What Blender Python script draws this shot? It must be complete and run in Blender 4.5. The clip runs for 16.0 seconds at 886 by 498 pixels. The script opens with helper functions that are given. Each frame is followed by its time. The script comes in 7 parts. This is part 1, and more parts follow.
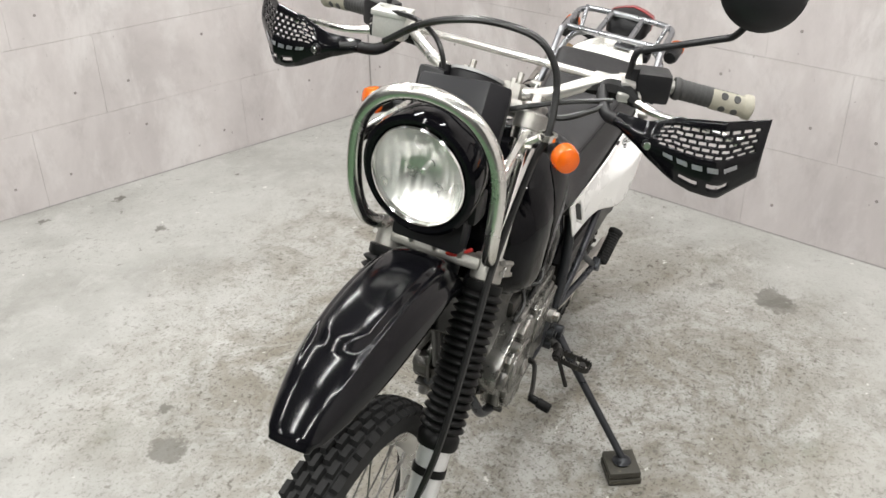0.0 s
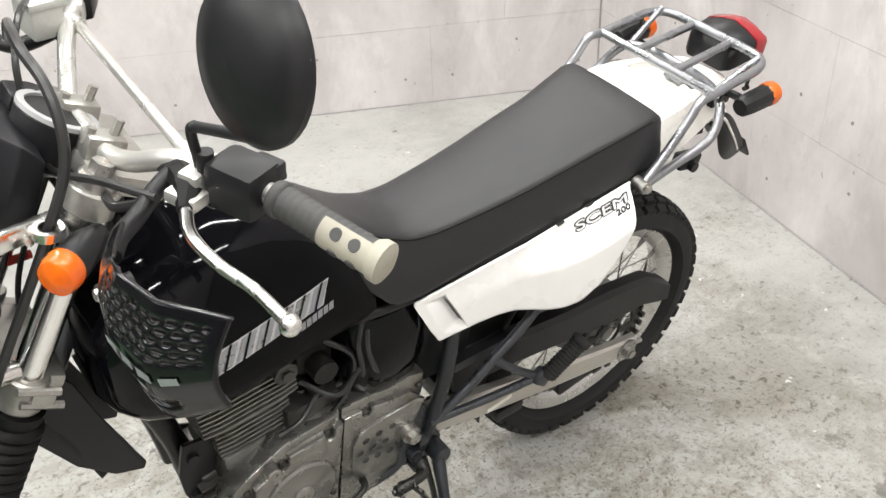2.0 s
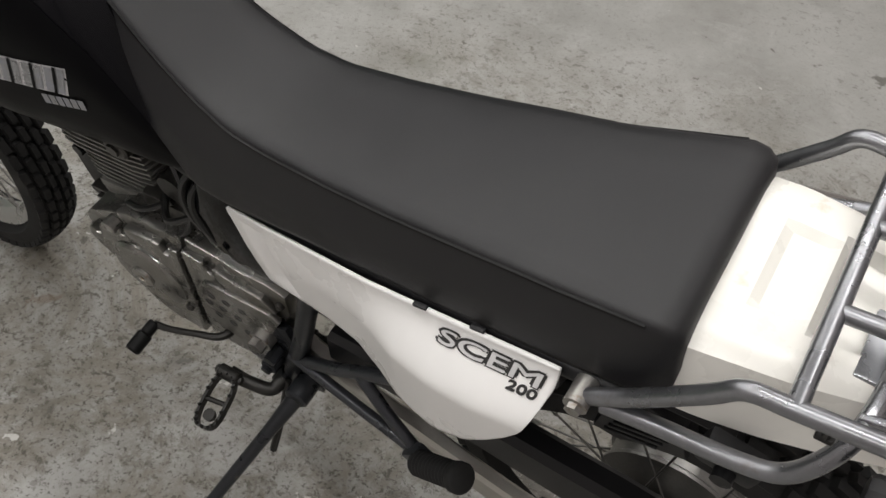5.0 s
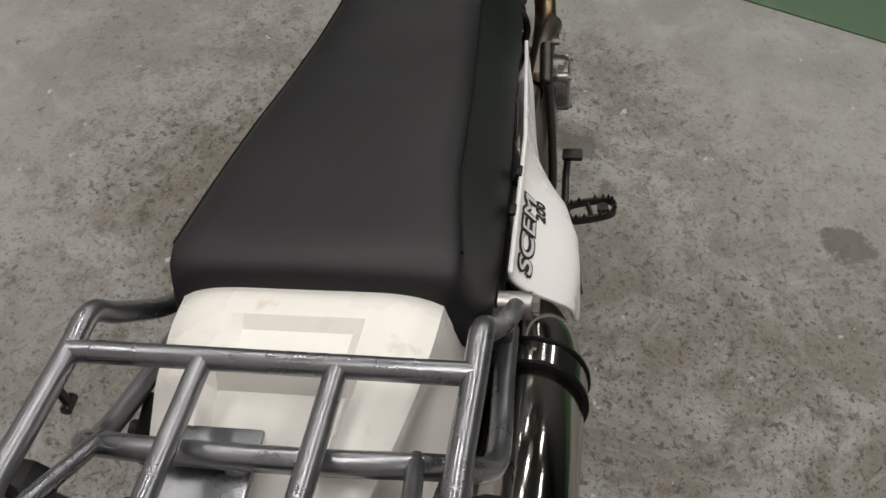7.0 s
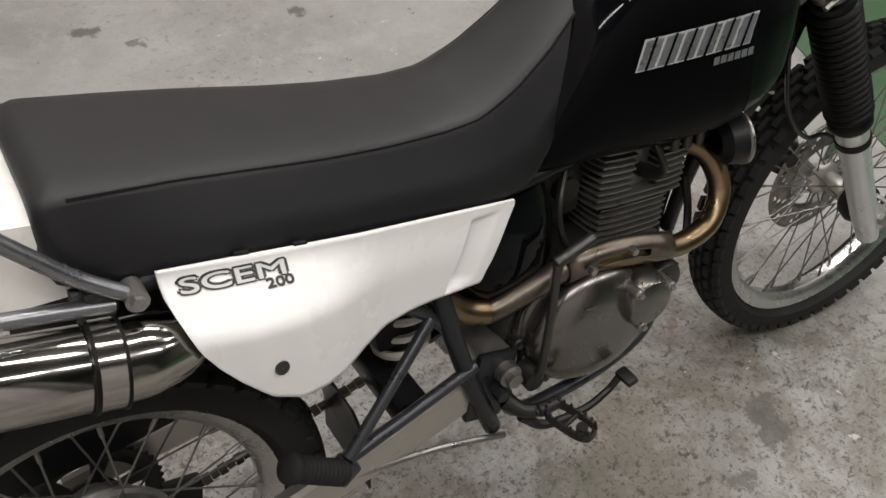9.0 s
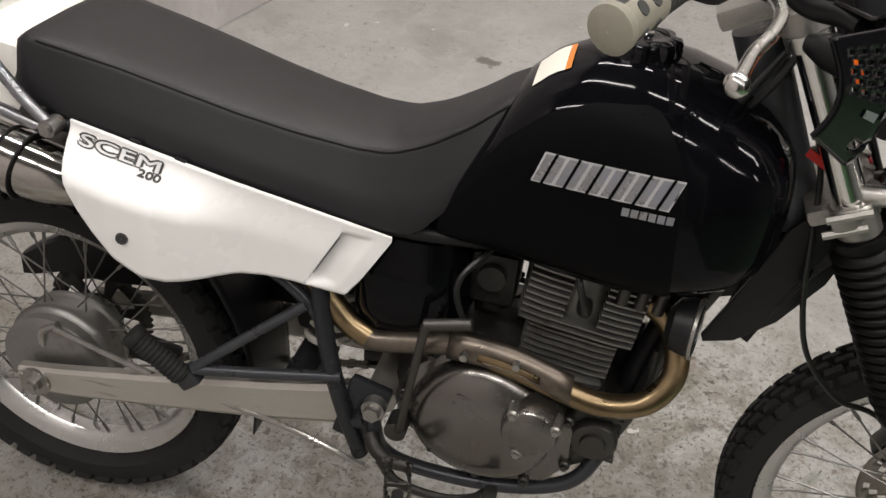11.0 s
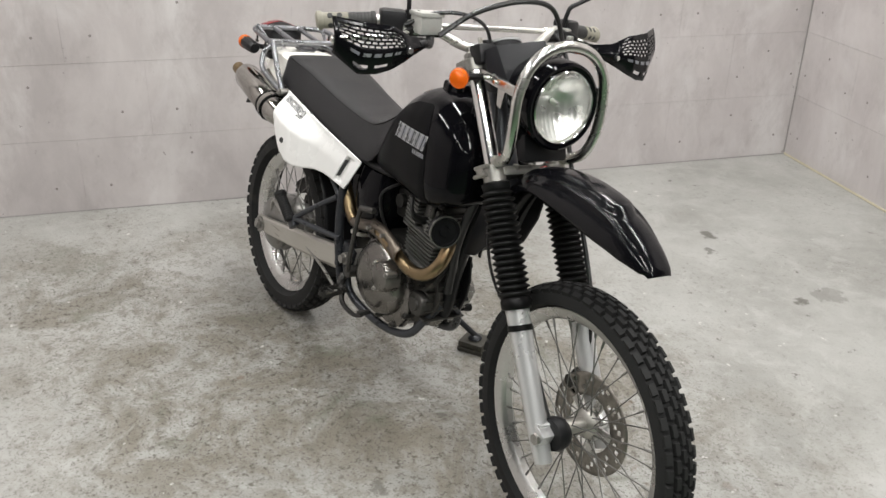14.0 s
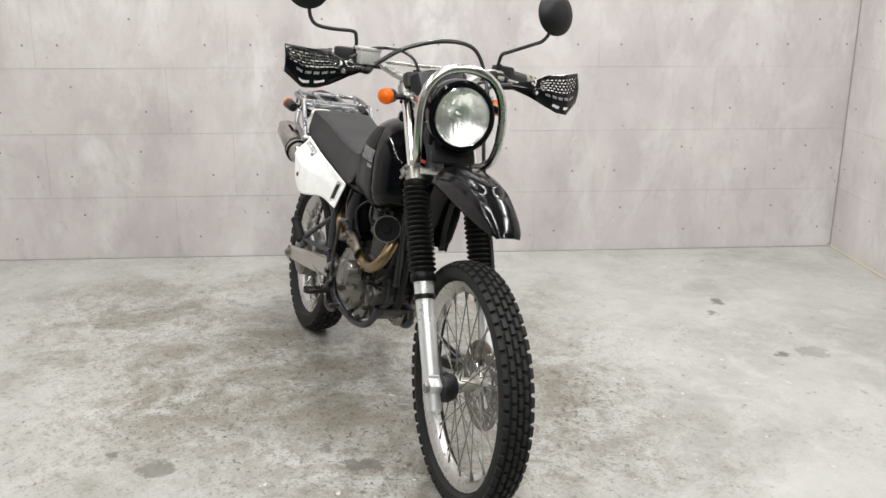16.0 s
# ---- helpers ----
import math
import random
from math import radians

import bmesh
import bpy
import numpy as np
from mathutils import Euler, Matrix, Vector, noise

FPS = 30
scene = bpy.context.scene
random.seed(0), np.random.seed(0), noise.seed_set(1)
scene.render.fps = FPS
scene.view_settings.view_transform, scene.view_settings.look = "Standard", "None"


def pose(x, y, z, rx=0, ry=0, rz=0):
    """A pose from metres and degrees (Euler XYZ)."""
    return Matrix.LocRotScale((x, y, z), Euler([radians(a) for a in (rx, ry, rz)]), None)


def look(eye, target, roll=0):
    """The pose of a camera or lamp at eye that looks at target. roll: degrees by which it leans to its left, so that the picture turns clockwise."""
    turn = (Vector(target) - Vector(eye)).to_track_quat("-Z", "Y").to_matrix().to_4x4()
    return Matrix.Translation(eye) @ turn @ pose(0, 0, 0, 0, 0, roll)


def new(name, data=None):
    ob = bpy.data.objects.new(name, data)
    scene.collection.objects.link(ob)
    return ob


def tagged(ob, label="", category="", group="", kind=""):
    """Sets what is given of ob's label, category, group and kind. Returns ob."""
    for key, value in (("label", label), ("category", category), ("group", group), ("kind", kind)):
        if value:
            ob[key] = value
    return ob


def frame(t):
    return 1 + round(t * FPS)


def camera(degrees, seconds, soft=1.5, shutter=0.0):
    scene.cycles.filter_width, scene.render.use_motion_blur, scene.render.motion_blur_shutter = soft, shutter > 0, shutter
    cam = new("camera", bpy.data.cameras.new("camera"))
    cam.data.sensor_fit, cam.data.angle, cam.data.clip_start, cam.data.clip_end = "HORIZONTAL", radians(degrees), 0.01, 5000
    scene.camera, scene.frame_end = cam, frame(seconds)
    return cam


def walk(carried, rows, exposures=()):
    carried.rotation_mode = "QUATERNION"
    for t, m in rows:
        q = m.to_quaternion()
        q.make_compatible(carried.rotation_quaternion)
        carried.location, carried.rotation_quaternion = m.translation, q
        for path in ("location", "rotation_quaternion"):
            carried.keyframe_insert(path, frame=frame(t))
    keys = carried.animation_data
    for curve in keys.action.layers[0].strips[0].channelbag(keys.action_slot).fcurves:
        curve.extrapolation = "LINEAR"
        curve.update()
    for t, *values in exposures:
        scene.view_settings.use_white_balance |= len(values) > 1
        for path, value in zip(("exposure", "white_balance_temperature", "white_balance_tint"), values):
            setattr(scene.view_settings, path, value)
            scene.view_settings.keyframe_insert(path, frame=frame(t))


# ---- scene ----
PATH = [
    (0, (2.323, 0.696, 1.582), (0.728, -0.027, 0.616), -1.1),
    (0.5, (2.058, 0.853, 1.571), (0.563, -0.028, 0.577), -0.3),
    (1, (1.731, 0.954, 1.564), (0.352, -0.058, 0.528), -1.4),
    (1.5, (1.439, 1.101, 1.536), (0.306, -0.15, 0.463), -0.8),
    (2, (1.164, 1.167, 1.5), (0.19, -0.212, 0.428), -2.5),
    (2.5, (0.917, 1.146, 1.487), (0.169, -0.302, 0.329), -2.4),
    (3, (0.656, 1.143, 1.474), (0.232, -0.371, 0.239), -1.2),
    (3.5, (0.413, 1.051, 1.455), (0.287, -0.406, 0.091), -1.8),
    (3.7, (0.341, 0.979, 1.453), (0.272, -0.439, 0.044), -1.3),
    (5.8, (-0.211, 0.477, 1.393), (0.821, -0.274, -0.147), 7.3),
    (6, (-0.276, 0.391, 1.396), (0.819, -0.229, -0.158), 7.0),
    (6.5, (-0.357, 0.17, 1.403), (0.861, -0.132, -0.155), 5.0),
    (7, (-0.349, -0.006, 1.39), (0.922, 0.104, -0.15), 4.2),
    (7.5, (-0.355, -0.206, 1.387), (0.794, 0.343, -0.155), 3.5),
    (8, (-0.293, -0.393, 1.389), (0.762, 0.42, -0.103), 4.0),
    (8.5, (-0.14, -0.52, 1.413), (0.841, 0.464, -0.026), 5.3),
    (9, (0.022, -0.652, 1.447), (0.812, 0.515, 0.028), 5.0),
    (9.2, (0.094, -0.72, 1.459), (0.78, 0.508, 0.037), 5.4),
    (11.3, (0.933, -0.94, 1.479), (0.455, 0.498, 0.173), 4.6),
    (11.5, (1.028, -0.998, 1.47), (0.426, 0.399, 0.172), 4.4),
    (12, (1.292, -1.086, 1.494), (0.398, 0.191, 0.241), 1.8),
    (12.5, (1.631, -1.12, 1.536), (0.494, 0.091, 0.421), 2.3),
    (13, (1.964, -1.167, 1.568), (0.701, 0.041, 0.595), 1.3),
    (13.5, (2.307, -1.169, 1.599), (0.914, -0.053, 0.698), 0.7),
    (14, (2.645, -1.134, 1.602), (1.152, -0.133, 0.724), 1.5),
    (14.5, (2.964, -1.159, 1.583), (1.403, -0.217, 0.761), 1.1),
    (15, (3.207, -1.117, 1.59), (1.584, -0.233, 0.825), 0.5),
    (15.5, (3.389, -0.928, 1.527), (1.649, -0.222, 0.838), 1.1),
    (16, (3.467, -0.819, 1.383), (1.687, -0.109, 0.808), 0.2),
]
EXPOSURES = [(0.0, 0.84, 6450, 9.0), (0.5, 1.0, 6450, 9.0), (1.5, 1.16, 6450, 9.0), (2.0, 1.14, 6450, 9.0), (2.5, 0.82, 6450, 9.0), (3.0, 0.84, 6450, 9.2), (3.7, 0.60, 6450, 9.5), (5.8, -0.50, 6600, 12.0), (6.5, -0.68, 6650, 12.0), (7.0, -0.54, 6650, 12.0), (8.0, -0.54, 6650, 12.0), (9.2, 0.03, 6600, 12.5), (11.3, 0.2, 6700, 13.0), (12.0, 0.68, 6650, 12.5), (13.0, 0.75, 6450, 9.5), (14.0, 0.50, 6450, 9.5), (14.6, 0.86, 6450, 9.5), (16.0, 0.76, 6400, 9.0)]
cam = camera(51.5, 16.0)
walk(cam, [(t, look(eye, target, roll)) for t, eye, target, roll in PATH], EXPOSURES)

# ---- light ----
world = bpy.data.worlds.new("world")
scene.world = world
world.use_nodes = True
world.node_tree.nodes["Background"].inputs[0].default_value = (0.9, 0.95, 1.0, 1)
world.node_tree.nodes["Background"].inputs[1].default_value = 0.02

ROOM = math.radians(-17.6)          # the room's turn against the bike
CORNER = Vector((-0.130, 2.835, 0.0))  # where back wall and left wall meet


def room(u, v, z=0.0):
    """u metres from the back wall, v metres along it from the left wall."""
    c, s = math.cos(ROOM), math.sin(ROOM)
    return Vector((CORNER.x + u * c + v * s, CORNER.y + u * s - v * c, z))


LAMP_Z = 2.78


# ---- materials ----
def node(nt, kind, **kw):
    n = nt.nodes.new(kind)
    for k, val in kw.items():
        if k in n.inputs:
            n.inputs[k].default_value = val
    return n


def material(name, color, rough=0.5, metal=0.0, grain=60.0, vary=0.12, bump=0.05, coat=0.0, wear=0.0,
             big=4.0, rough_vary=0.1, spec=0.5, dirt=None, dirt_at=0.62, stretch=(1, 1, 1)):
    """A surface with grain and stains at two scales."""
    m = bpy.data.materials.new(name)
    m.use_nodes = True
    nt = m.node_tree
    L = nt.links.new
    b = nt.nodes["Principled BSDF"]
    b.inputs["Metallic"].default_value = metal
    b.inputs["Specular IOR Level"].default_value = spec
    b.inputs["Coat Weight"].default_value = coat
    b.inputs["Coat Roughness"].default_value = 0.04
    tc = nt.nodes.new("ShaderNodeTexCoord")
    mp = nt.nodes.new("ShaderNodeMapping")
    mp.inputs["Scale"].default_value = stretch
    L(tc.outputs["Object"], mp.inputs["Vector"])
    fine = node(nt, "ShaderNodeTexNoise", Scale=grain, Detail=4.0, Roughness=0.65)
    wide = node(nt, "ShaderNodeTexNoise", Scale=big, Detail=5.0, Roughness=0.6)
    L(mp.outputs[0], fine.inputs["Vector"])
    L(mp.outputs[0], wide.inputs["Vector"])
    mix = nt.nodes.new("ShaderNodeMath")
    mix.operation = "ADD"
    L(fine.outputs["Fac"], mix.inputs[0])
    L(wide.outputs["Fac"], mix.inputs[1])
    rng = node(nt, "ShaderNodeMapRange")
    rng.inputs["From Min"].default_value, rng.inputs["From Max"].default_value = 0.6, 1.4
    rng.inputs["To Min"].default_value, rng.inputs["To Max"].default_value = 1 - vary, 1 + vary
    L(mix.outputs[0], rng.inputs["Value"])
    col = nt.nodes.new("ShaderNodeVectorMath")
    col.operation = "SCALE"
    col.inputs[0].default_value = color
    L(rng.outputs[0], col.inputs["Scale"])
    out = col.outputs[0]
    if dirt:
        ramp = node(nt, "ShaderNodeMapRange")
        ramp.inputs["From Min"].default_value, ramp.inputs["From Max"].default_value = dirt_at, dirt_at + 0.12
        L(wide.outputs["Fac"], ramp.inputs["Value"])
        mm = nt.nodes.new("ShaderNodeMix")
        mm.data_type = "RGBA"
        mm.inputs[7].default_value = (*dirt, 1)
        L(ramp.outputs[0], mm.inputs[0])
        L(out, mm.inputs[6])
        out = mm.outputs[2]
    L(out, b.inputs["Base Color"])
    rr = node(nt, "ShaderNodeMapRange")
    rr.inputs["From Min"].default_value, rr.inputs["From Max"].default_value = 0.3, 0.7
    rr.inputs["To Min"].default_value, rr.inputs["To Max"].default_value = max(rough - rough_vary, 0.01), min(rough + rough_vary, 1)
    L(wide.outputs["Fac"], rr.inputs["Value"])
    L(rr.outputs[0], b.inputs["Roughness"])
    if bump:
        bp = node(nt, "ShaderNodeBump", Strength=bump, Distance=0.002)
        L(fine.outputs["Fac"], bp.inputs["Height"])
        L(bp.outputs[0], b.inputs["Normal"])
    return m


def clear(name, color, rough=0.02, mixed=0.5, ior=1.45):
    """Tinted clear plastic or glass."""
    m = bpy.data.materials.new(name)
    m.use_nodes = True
    b = m.node_tree.nodes["Principled BSDF"]
    b.inputs["Base Color"].default_value = (*color, 1)
    b.inputs["Roughness"].default_value = rough
    b.inputs["IOR"].default_value = ior
    b.inputs["Transmission Weight"].default_value = mixed
    return m


def thin_glass(name):
    """A clear pane: seen through, with a gloss that grows at grazing angles."""
    m = bpy.data.materials.new(name)
    m.use_nodes = True
    nt = m.node_tree
    nt.nodes.remove(nt.nodes["Principled BSDF"])
    tr_, gl, mx, fr = (nt.nodes.new(k) for k in ("ShaderNodeBsdfTransparent", "ShaderNodeBsdfGlossy", "ShaderNodeMixShader", "ShaderNodeFresnel"))
    tr_.inputs[0].default_value = (0.95, 0.96, 0.94, 1)
    gl.inputs["Roughness"].default_value = 0.03
    fr.inputs["IOR"].default_value = 1.5
    nt.links.new(fr.outputs[0], mx.inputs[0])
    nt.links.new(tr_.outputs[0], mx.inputs[1])
    nt.links.new(gl.outputs[0], mx.inputs[2])
    nt.links.new(mx.outputs[0], nt.nodes["Material Output"].inputs[0])
    return m


M_PAINT = material("black_gloss_paint", (0.003, 0.003, 0.004), 0.06, grain=300, bump=0.0, rough_vary=0.03, spec=0.14)
M_FENDER = material("black_fender_plastic", (0.0035, 0.0035, 0.0045), 0.12, grain=300, bump=0.01, rough_vary=0.05, spec=0.27)
M_DECALFILM = material("black_matte_film", (0.0032, 0.0032, 0.0038), 0.36, grain=500, bump=0.015, spec=0.05)
M_PLASTIC = material("black_plastic", (0.008, 0.008, 0.009), 0.42, grain=400, bump=0.06, spec=0.32)
M_PLASTICGREY = material("black_plastic_worn", (0.010, 0.010, 0.012), 0.38, grain=220, bump=0.08, spec=0.30)
M_RUBBER = material("tyre_rubber", (0.017, 0.017, 0.017), 0.78, grain=180, bump=0.25, dirt=(0.045, 0.043, 0.04), dirt_at=0.6, spec=0.3)
M_BOOT = material("boot_rubber", (0.005, 0.005, 0.005), 0.44, grain=250, bump=0.05, spec=0.17)
M_SEAT = material("seat_vinyl", (0.0062, 0.0061, 0.0074), 0.42, grain=900, bump=0.25, vary=0.14, rough_vary=0.06, spec=0.50)
M_WHITE = material("white_plastic", (0.88, 0.875, 0.86), 0.30, grain=40, bump=0.01, vary=0.02, dirt=(0.62, 0.60, 0.52), dirt_at=0.70)
M_COWL = material("aged_white_plastic", (0.88, 0.865, 0.81), 0.30, grain=40, bump=0.02, vary=0.03, dirt=(0.58, 0.48, 0.32), dirt_at=0.64, big=12)
M_FRAME = material("grey_frame_paint", (0.10, 0.105, 0.115), 0.34, metal=0.55, grain=300, bump=0.04, vary=0.15)
M_SUB = material("slate_frame_paint", (0.052, 0.055, 0.062), 0.32, metal=0.5, grain=300, bump=0.04, vary=0.2, dirt=(0.10, 0.09, 0.08), dirt_at=0.68, big=30)
M_HUB = material("grey_drum_hub", (0.24, 0.235, 0.225), 0.38, metal=0.8, grain=250, bump=0.08, vary=0.15, dirt=(0.14, 0.13, 0.11), dirt_at=0.60, big=18)
M_POST = material("dark_frame_paint", (0.026, 0.028, 0.032), 0.34, metal=0.4, grain=300, bump=0.04, vary=0.2, dirt=(0.09, 0.08, 0.07), dirt_at=0.66, big=30)
M_RACK = material("rack_steel", (0.26, 0.265, 0.28), 0.30, metal=0.9, grain=120, bump=0.05, vary=0.15, dirt=(0.18, 0.15, 0.13), dirt_at=0.66, big=14)
M_CAST = material("cast_engine", (0.085, 0.082, 0.077), 0.40, metal=0.85, grain=400, bump=0.18, vary=0.18, dirt=(0.10, 0.09, 0.075), dirt_at=0.60, big=16)
M_COVERL = material("grey_engine_cover", (0.25, 0.245, 0.23), 0.27, metal=0.85, grain=350, bump=0.05, vary=0.1, dirt=(0.15, 0.14, 0.12), dirt_at=0.58, big=14)
M_COVERR = material("bronze_engine_cover", (0.19, 0.18, 0.168), 0.24, metal=0.9, grain=300, bump=0.04, vary=0.1, dirt=(0.24, 0.225, 0.205), dirt_at=0.66, big=10)
M_FIN = material("cylinder_fins", (0.21, 0.207, 0.196), 0.45, metal=0.7, grain=250, bump=0.2, vary=0.25, dirt=(0.13, 0.12, 0.105), dirt_at=0.58, big=20)
M_ALU = material("brushed_aluminium", (0.55, 0.53, 0.49), 0.40, metal=0.85, grain=90, bump=0.06, vary=0.10, stretch=(1, 8, 8), dirt=(0.36, 0.33, 0.29), dirt_at=0.64, big=9)
M_CLAMP = material("dull_clamp_alloy", (0.34, 0.33, 0.305), 0.40, metal=0.8, grain=200, bump=0.08, vary=0.15, dirt=(0.20, 0.18, 0.15), dirt_at=0.58, big=30)
M_FORK = material("silver_fork_paint", (0.66, 0.66, 0.66), 0.32, metal=0.55, grain=260, bump=0.03, vary=0.05)
M_RIM = material("rim_alloy", (0.60, 0.595, 0.58), 0.28, metal=0.95, grain=140, bump=0.03, vary=0.08, dirt=(0.45, 0.43, 0.40), dirt_at=0.66, big=14)
M_CHROME = material("chrome", (0.80, 0.79, 0.77), 0.12, metal=1.0, grain=200, bump=0.01, vary=0.04, dirt=(0.42, 0.38, 0.33), dirt_at=0.70, big=25, rough_vary=0.08)
M_SPOKE = material("dull_spoke_steel", (0.24, 0.235, 0.225), 0.38, metal=0.9, grain=200, bump=0.02, vary=0.15)
M_BAR = material("silver_bar_paint", (0.56, 0.55, 0.52), 0.30, metal=0.75, grain=300, bump=0.02, vary=0.06)
M_STEEL = material("stainless_muffler", (0.40, 0.385, 0.36), 0.11, metal=1.0, grain=60, bump=0.01, vary=0.05, rough_vary=0.07, big=6)
M_HEADER = material("heat_stained_pipe", (0.27, 0.20, 0.115), 0.34, metal=1.0, grain=90, bump=0.04, vary=0.2, dirt=(0.20, 0.12, 0.06), dirt_at=0.58, big=14)
M_SHIELD = material("stained_heat_shield", (0.17, 0.145, 0.12), 0.36, metal=0.9, grain=120, bump=0.06, vary=0.25, dirt=(0.11, 0.085, 0.06), dirt_at=0.58, big=18)
M_BOLT = material("zinc_bolt", (0.36, 0.35, 0.33), 0.35, metal=0.9, grain=300, bump=0.08, vary=0.2, dirt=(0.22, 0.16, 0.11), dirt_at=0.6, big=60)
M_DARKSTEEL = material("oily_steel", (0.035, 0.034, 0.032), 0.42, metal=0.6, grain=200, bump=0.12, vary=0.3, dirt=(0.13, 0.12, 0.10), dirt_at=0.62, big=30)
M_CHAIN = material("chain_steel", (0.10, 0.095, 0.085), 0.4, metal=0.85, grain=200, bump=0.1, vary=0.3)
M_GRIPTIP = material("aged_grip_rubber", (0.27, 0.255, 0.205), 0.6, grain=200, bump=0.1, vary=0.1)
M_GRIP = material("grip_rubber", (0.035, 0.035, 0.034), 0.6, grain=300, bump=0.2)
M_DECAL = material("silver_decal", (0.32, 0.325, 0.34), 0.30, metal=0.6, grain=150, bump=0.0, vary=0.1, dirt=(0.34, 0.35, 0.40), dirt_at=0.5, big=30)
M_DECALEDGE = material("pale_decal_edge", (0.56, 0.56, 0.57), 0.4, grain=150, bump=0.0, vary=0.04)
# black of the print; also stands for the shade inside slots and holes
M_PRINTHOLE = material("black_print_and_holes", (0.03, 0.03, 0.03), 0.4, grain=150, bump=0.0)
M_LETTEREDGE = material("grey_print", (0.30, 0.30, 0.30), 0.4, grain=150, bump=0.0)
M_PRINTFILL = material("pale_print", (0.60, 0.60, 0.60), 0.4, grain=150, bump=0.0)
M_PAPER = material("sticker_paper", (0.78, 0.76, 0.68), 0.45, grain=120, bump=0.0, vary=0.05)
M_ORANGEPRINT = material("orange_print", (0.62, 0.20, 0.03), 0.45, grain=120, bump=0.0, vary=0.05)
M_ORANGE = clear("orange_lens", (0.68, 0.145, 0.008), 0.12, 0.35)
M_HOOP = material("satin_alloy_hoop", (0.66, 0.65, 0.62), 0.24, metal=1.0, grain=160, bump=0.03, vary=0.08, rough_vary=0.08, dirt=(0.45, 0.43, 0.39), dirt_at=0.66, big=12)
M_RED = clear("red_lens", (0.30, 0.010, 0.016), 0.10, 0.15)
M_GLASS = thin_glass("headlight_glass")
M_REFLECTOR = material("reflector_silver", (0.90, 0.90, 0.88), 0.30, metal=1.0, grain=30, bump=0.0, vary=0.05, big=20, rough_vary=0.08)
M_REDWIRE = material("red_wire", (0.42, 0.02, 0.015), 0.45, grain=200, bump=0.02)
M_CABLE = material("black_cable", (0.012, 0.012, 0.012), 0.33, grain=400, bump=0.03)
M_RESERVOIR = material("reservoir_metal", (0.50, 0.50, 0.47), 0.4, metal=0.4, grain=200, bump=0.06)
M_SPRING = material("spring_paint", (0.70, 0.68, 0.62), 0.4, grain=200, bump=0.03)
M_GREENFLOOR_COL = (0.075, 0.14, 0.075)
M_WOOD = material("pale_wood", (0.52, 0.36, 0.17), 0.6, grain=50, bump=0.1, vary=0.15, stretch=(1, 1, 12))
M_BRISTLE = material("brush_bristle", (0.20, 0.155, 0.10), 0.7, grain=60, bump=0.2, vary=0.75)
M_YELLOW = material("yellow_handle", (0.72, 0.62, 0.18), 0.4, grain=80, bump=0.02)
M_BLOCK = material("dark_block_rubber", (0.045, 0.042, 0.033), 0.55, grain=120, bump=0.2, vary=0.25, dirt=(0.2, 0.18, 0.12), dirt_at=0.6, big=25)
M_DISC = material("brake_disc_steel", (0.30, 0.28, 0.25), 0.36, metal=0.9, grain=160, bump=0.04, vary=0.15, dirt=(0.20, 0.18, 0.155), dirt_at=0.6, big=20)
M_FOOTLINE = material("grey_wall_line", (0.31, 0.295, 0.285), 0.8, grain=90, bump=0.05, vary=0.3)
M_SEALANT = material("yellowed_sealant", (0.58, 0.53, 0.40), 0.6, grain=90, bump=0.05, vary=0.15)
M_MIRROR = material("mirror_glass", (0.85, 0.86, 0.86), 0.02, metal=1.0, bump=0.0, vary=0.0, rough_vary=0.0)
M_CEIL = material("ceiling_paint", (0.13, 0.13, 0.125), 0.8, grain=30, bump=0.03, vary=0.05)
M_LAMPBODY = material("lamp_housing_white", (0.8, 0.8, 0.8), 0.4, grain=80, bump=0.0, vary=0.02)


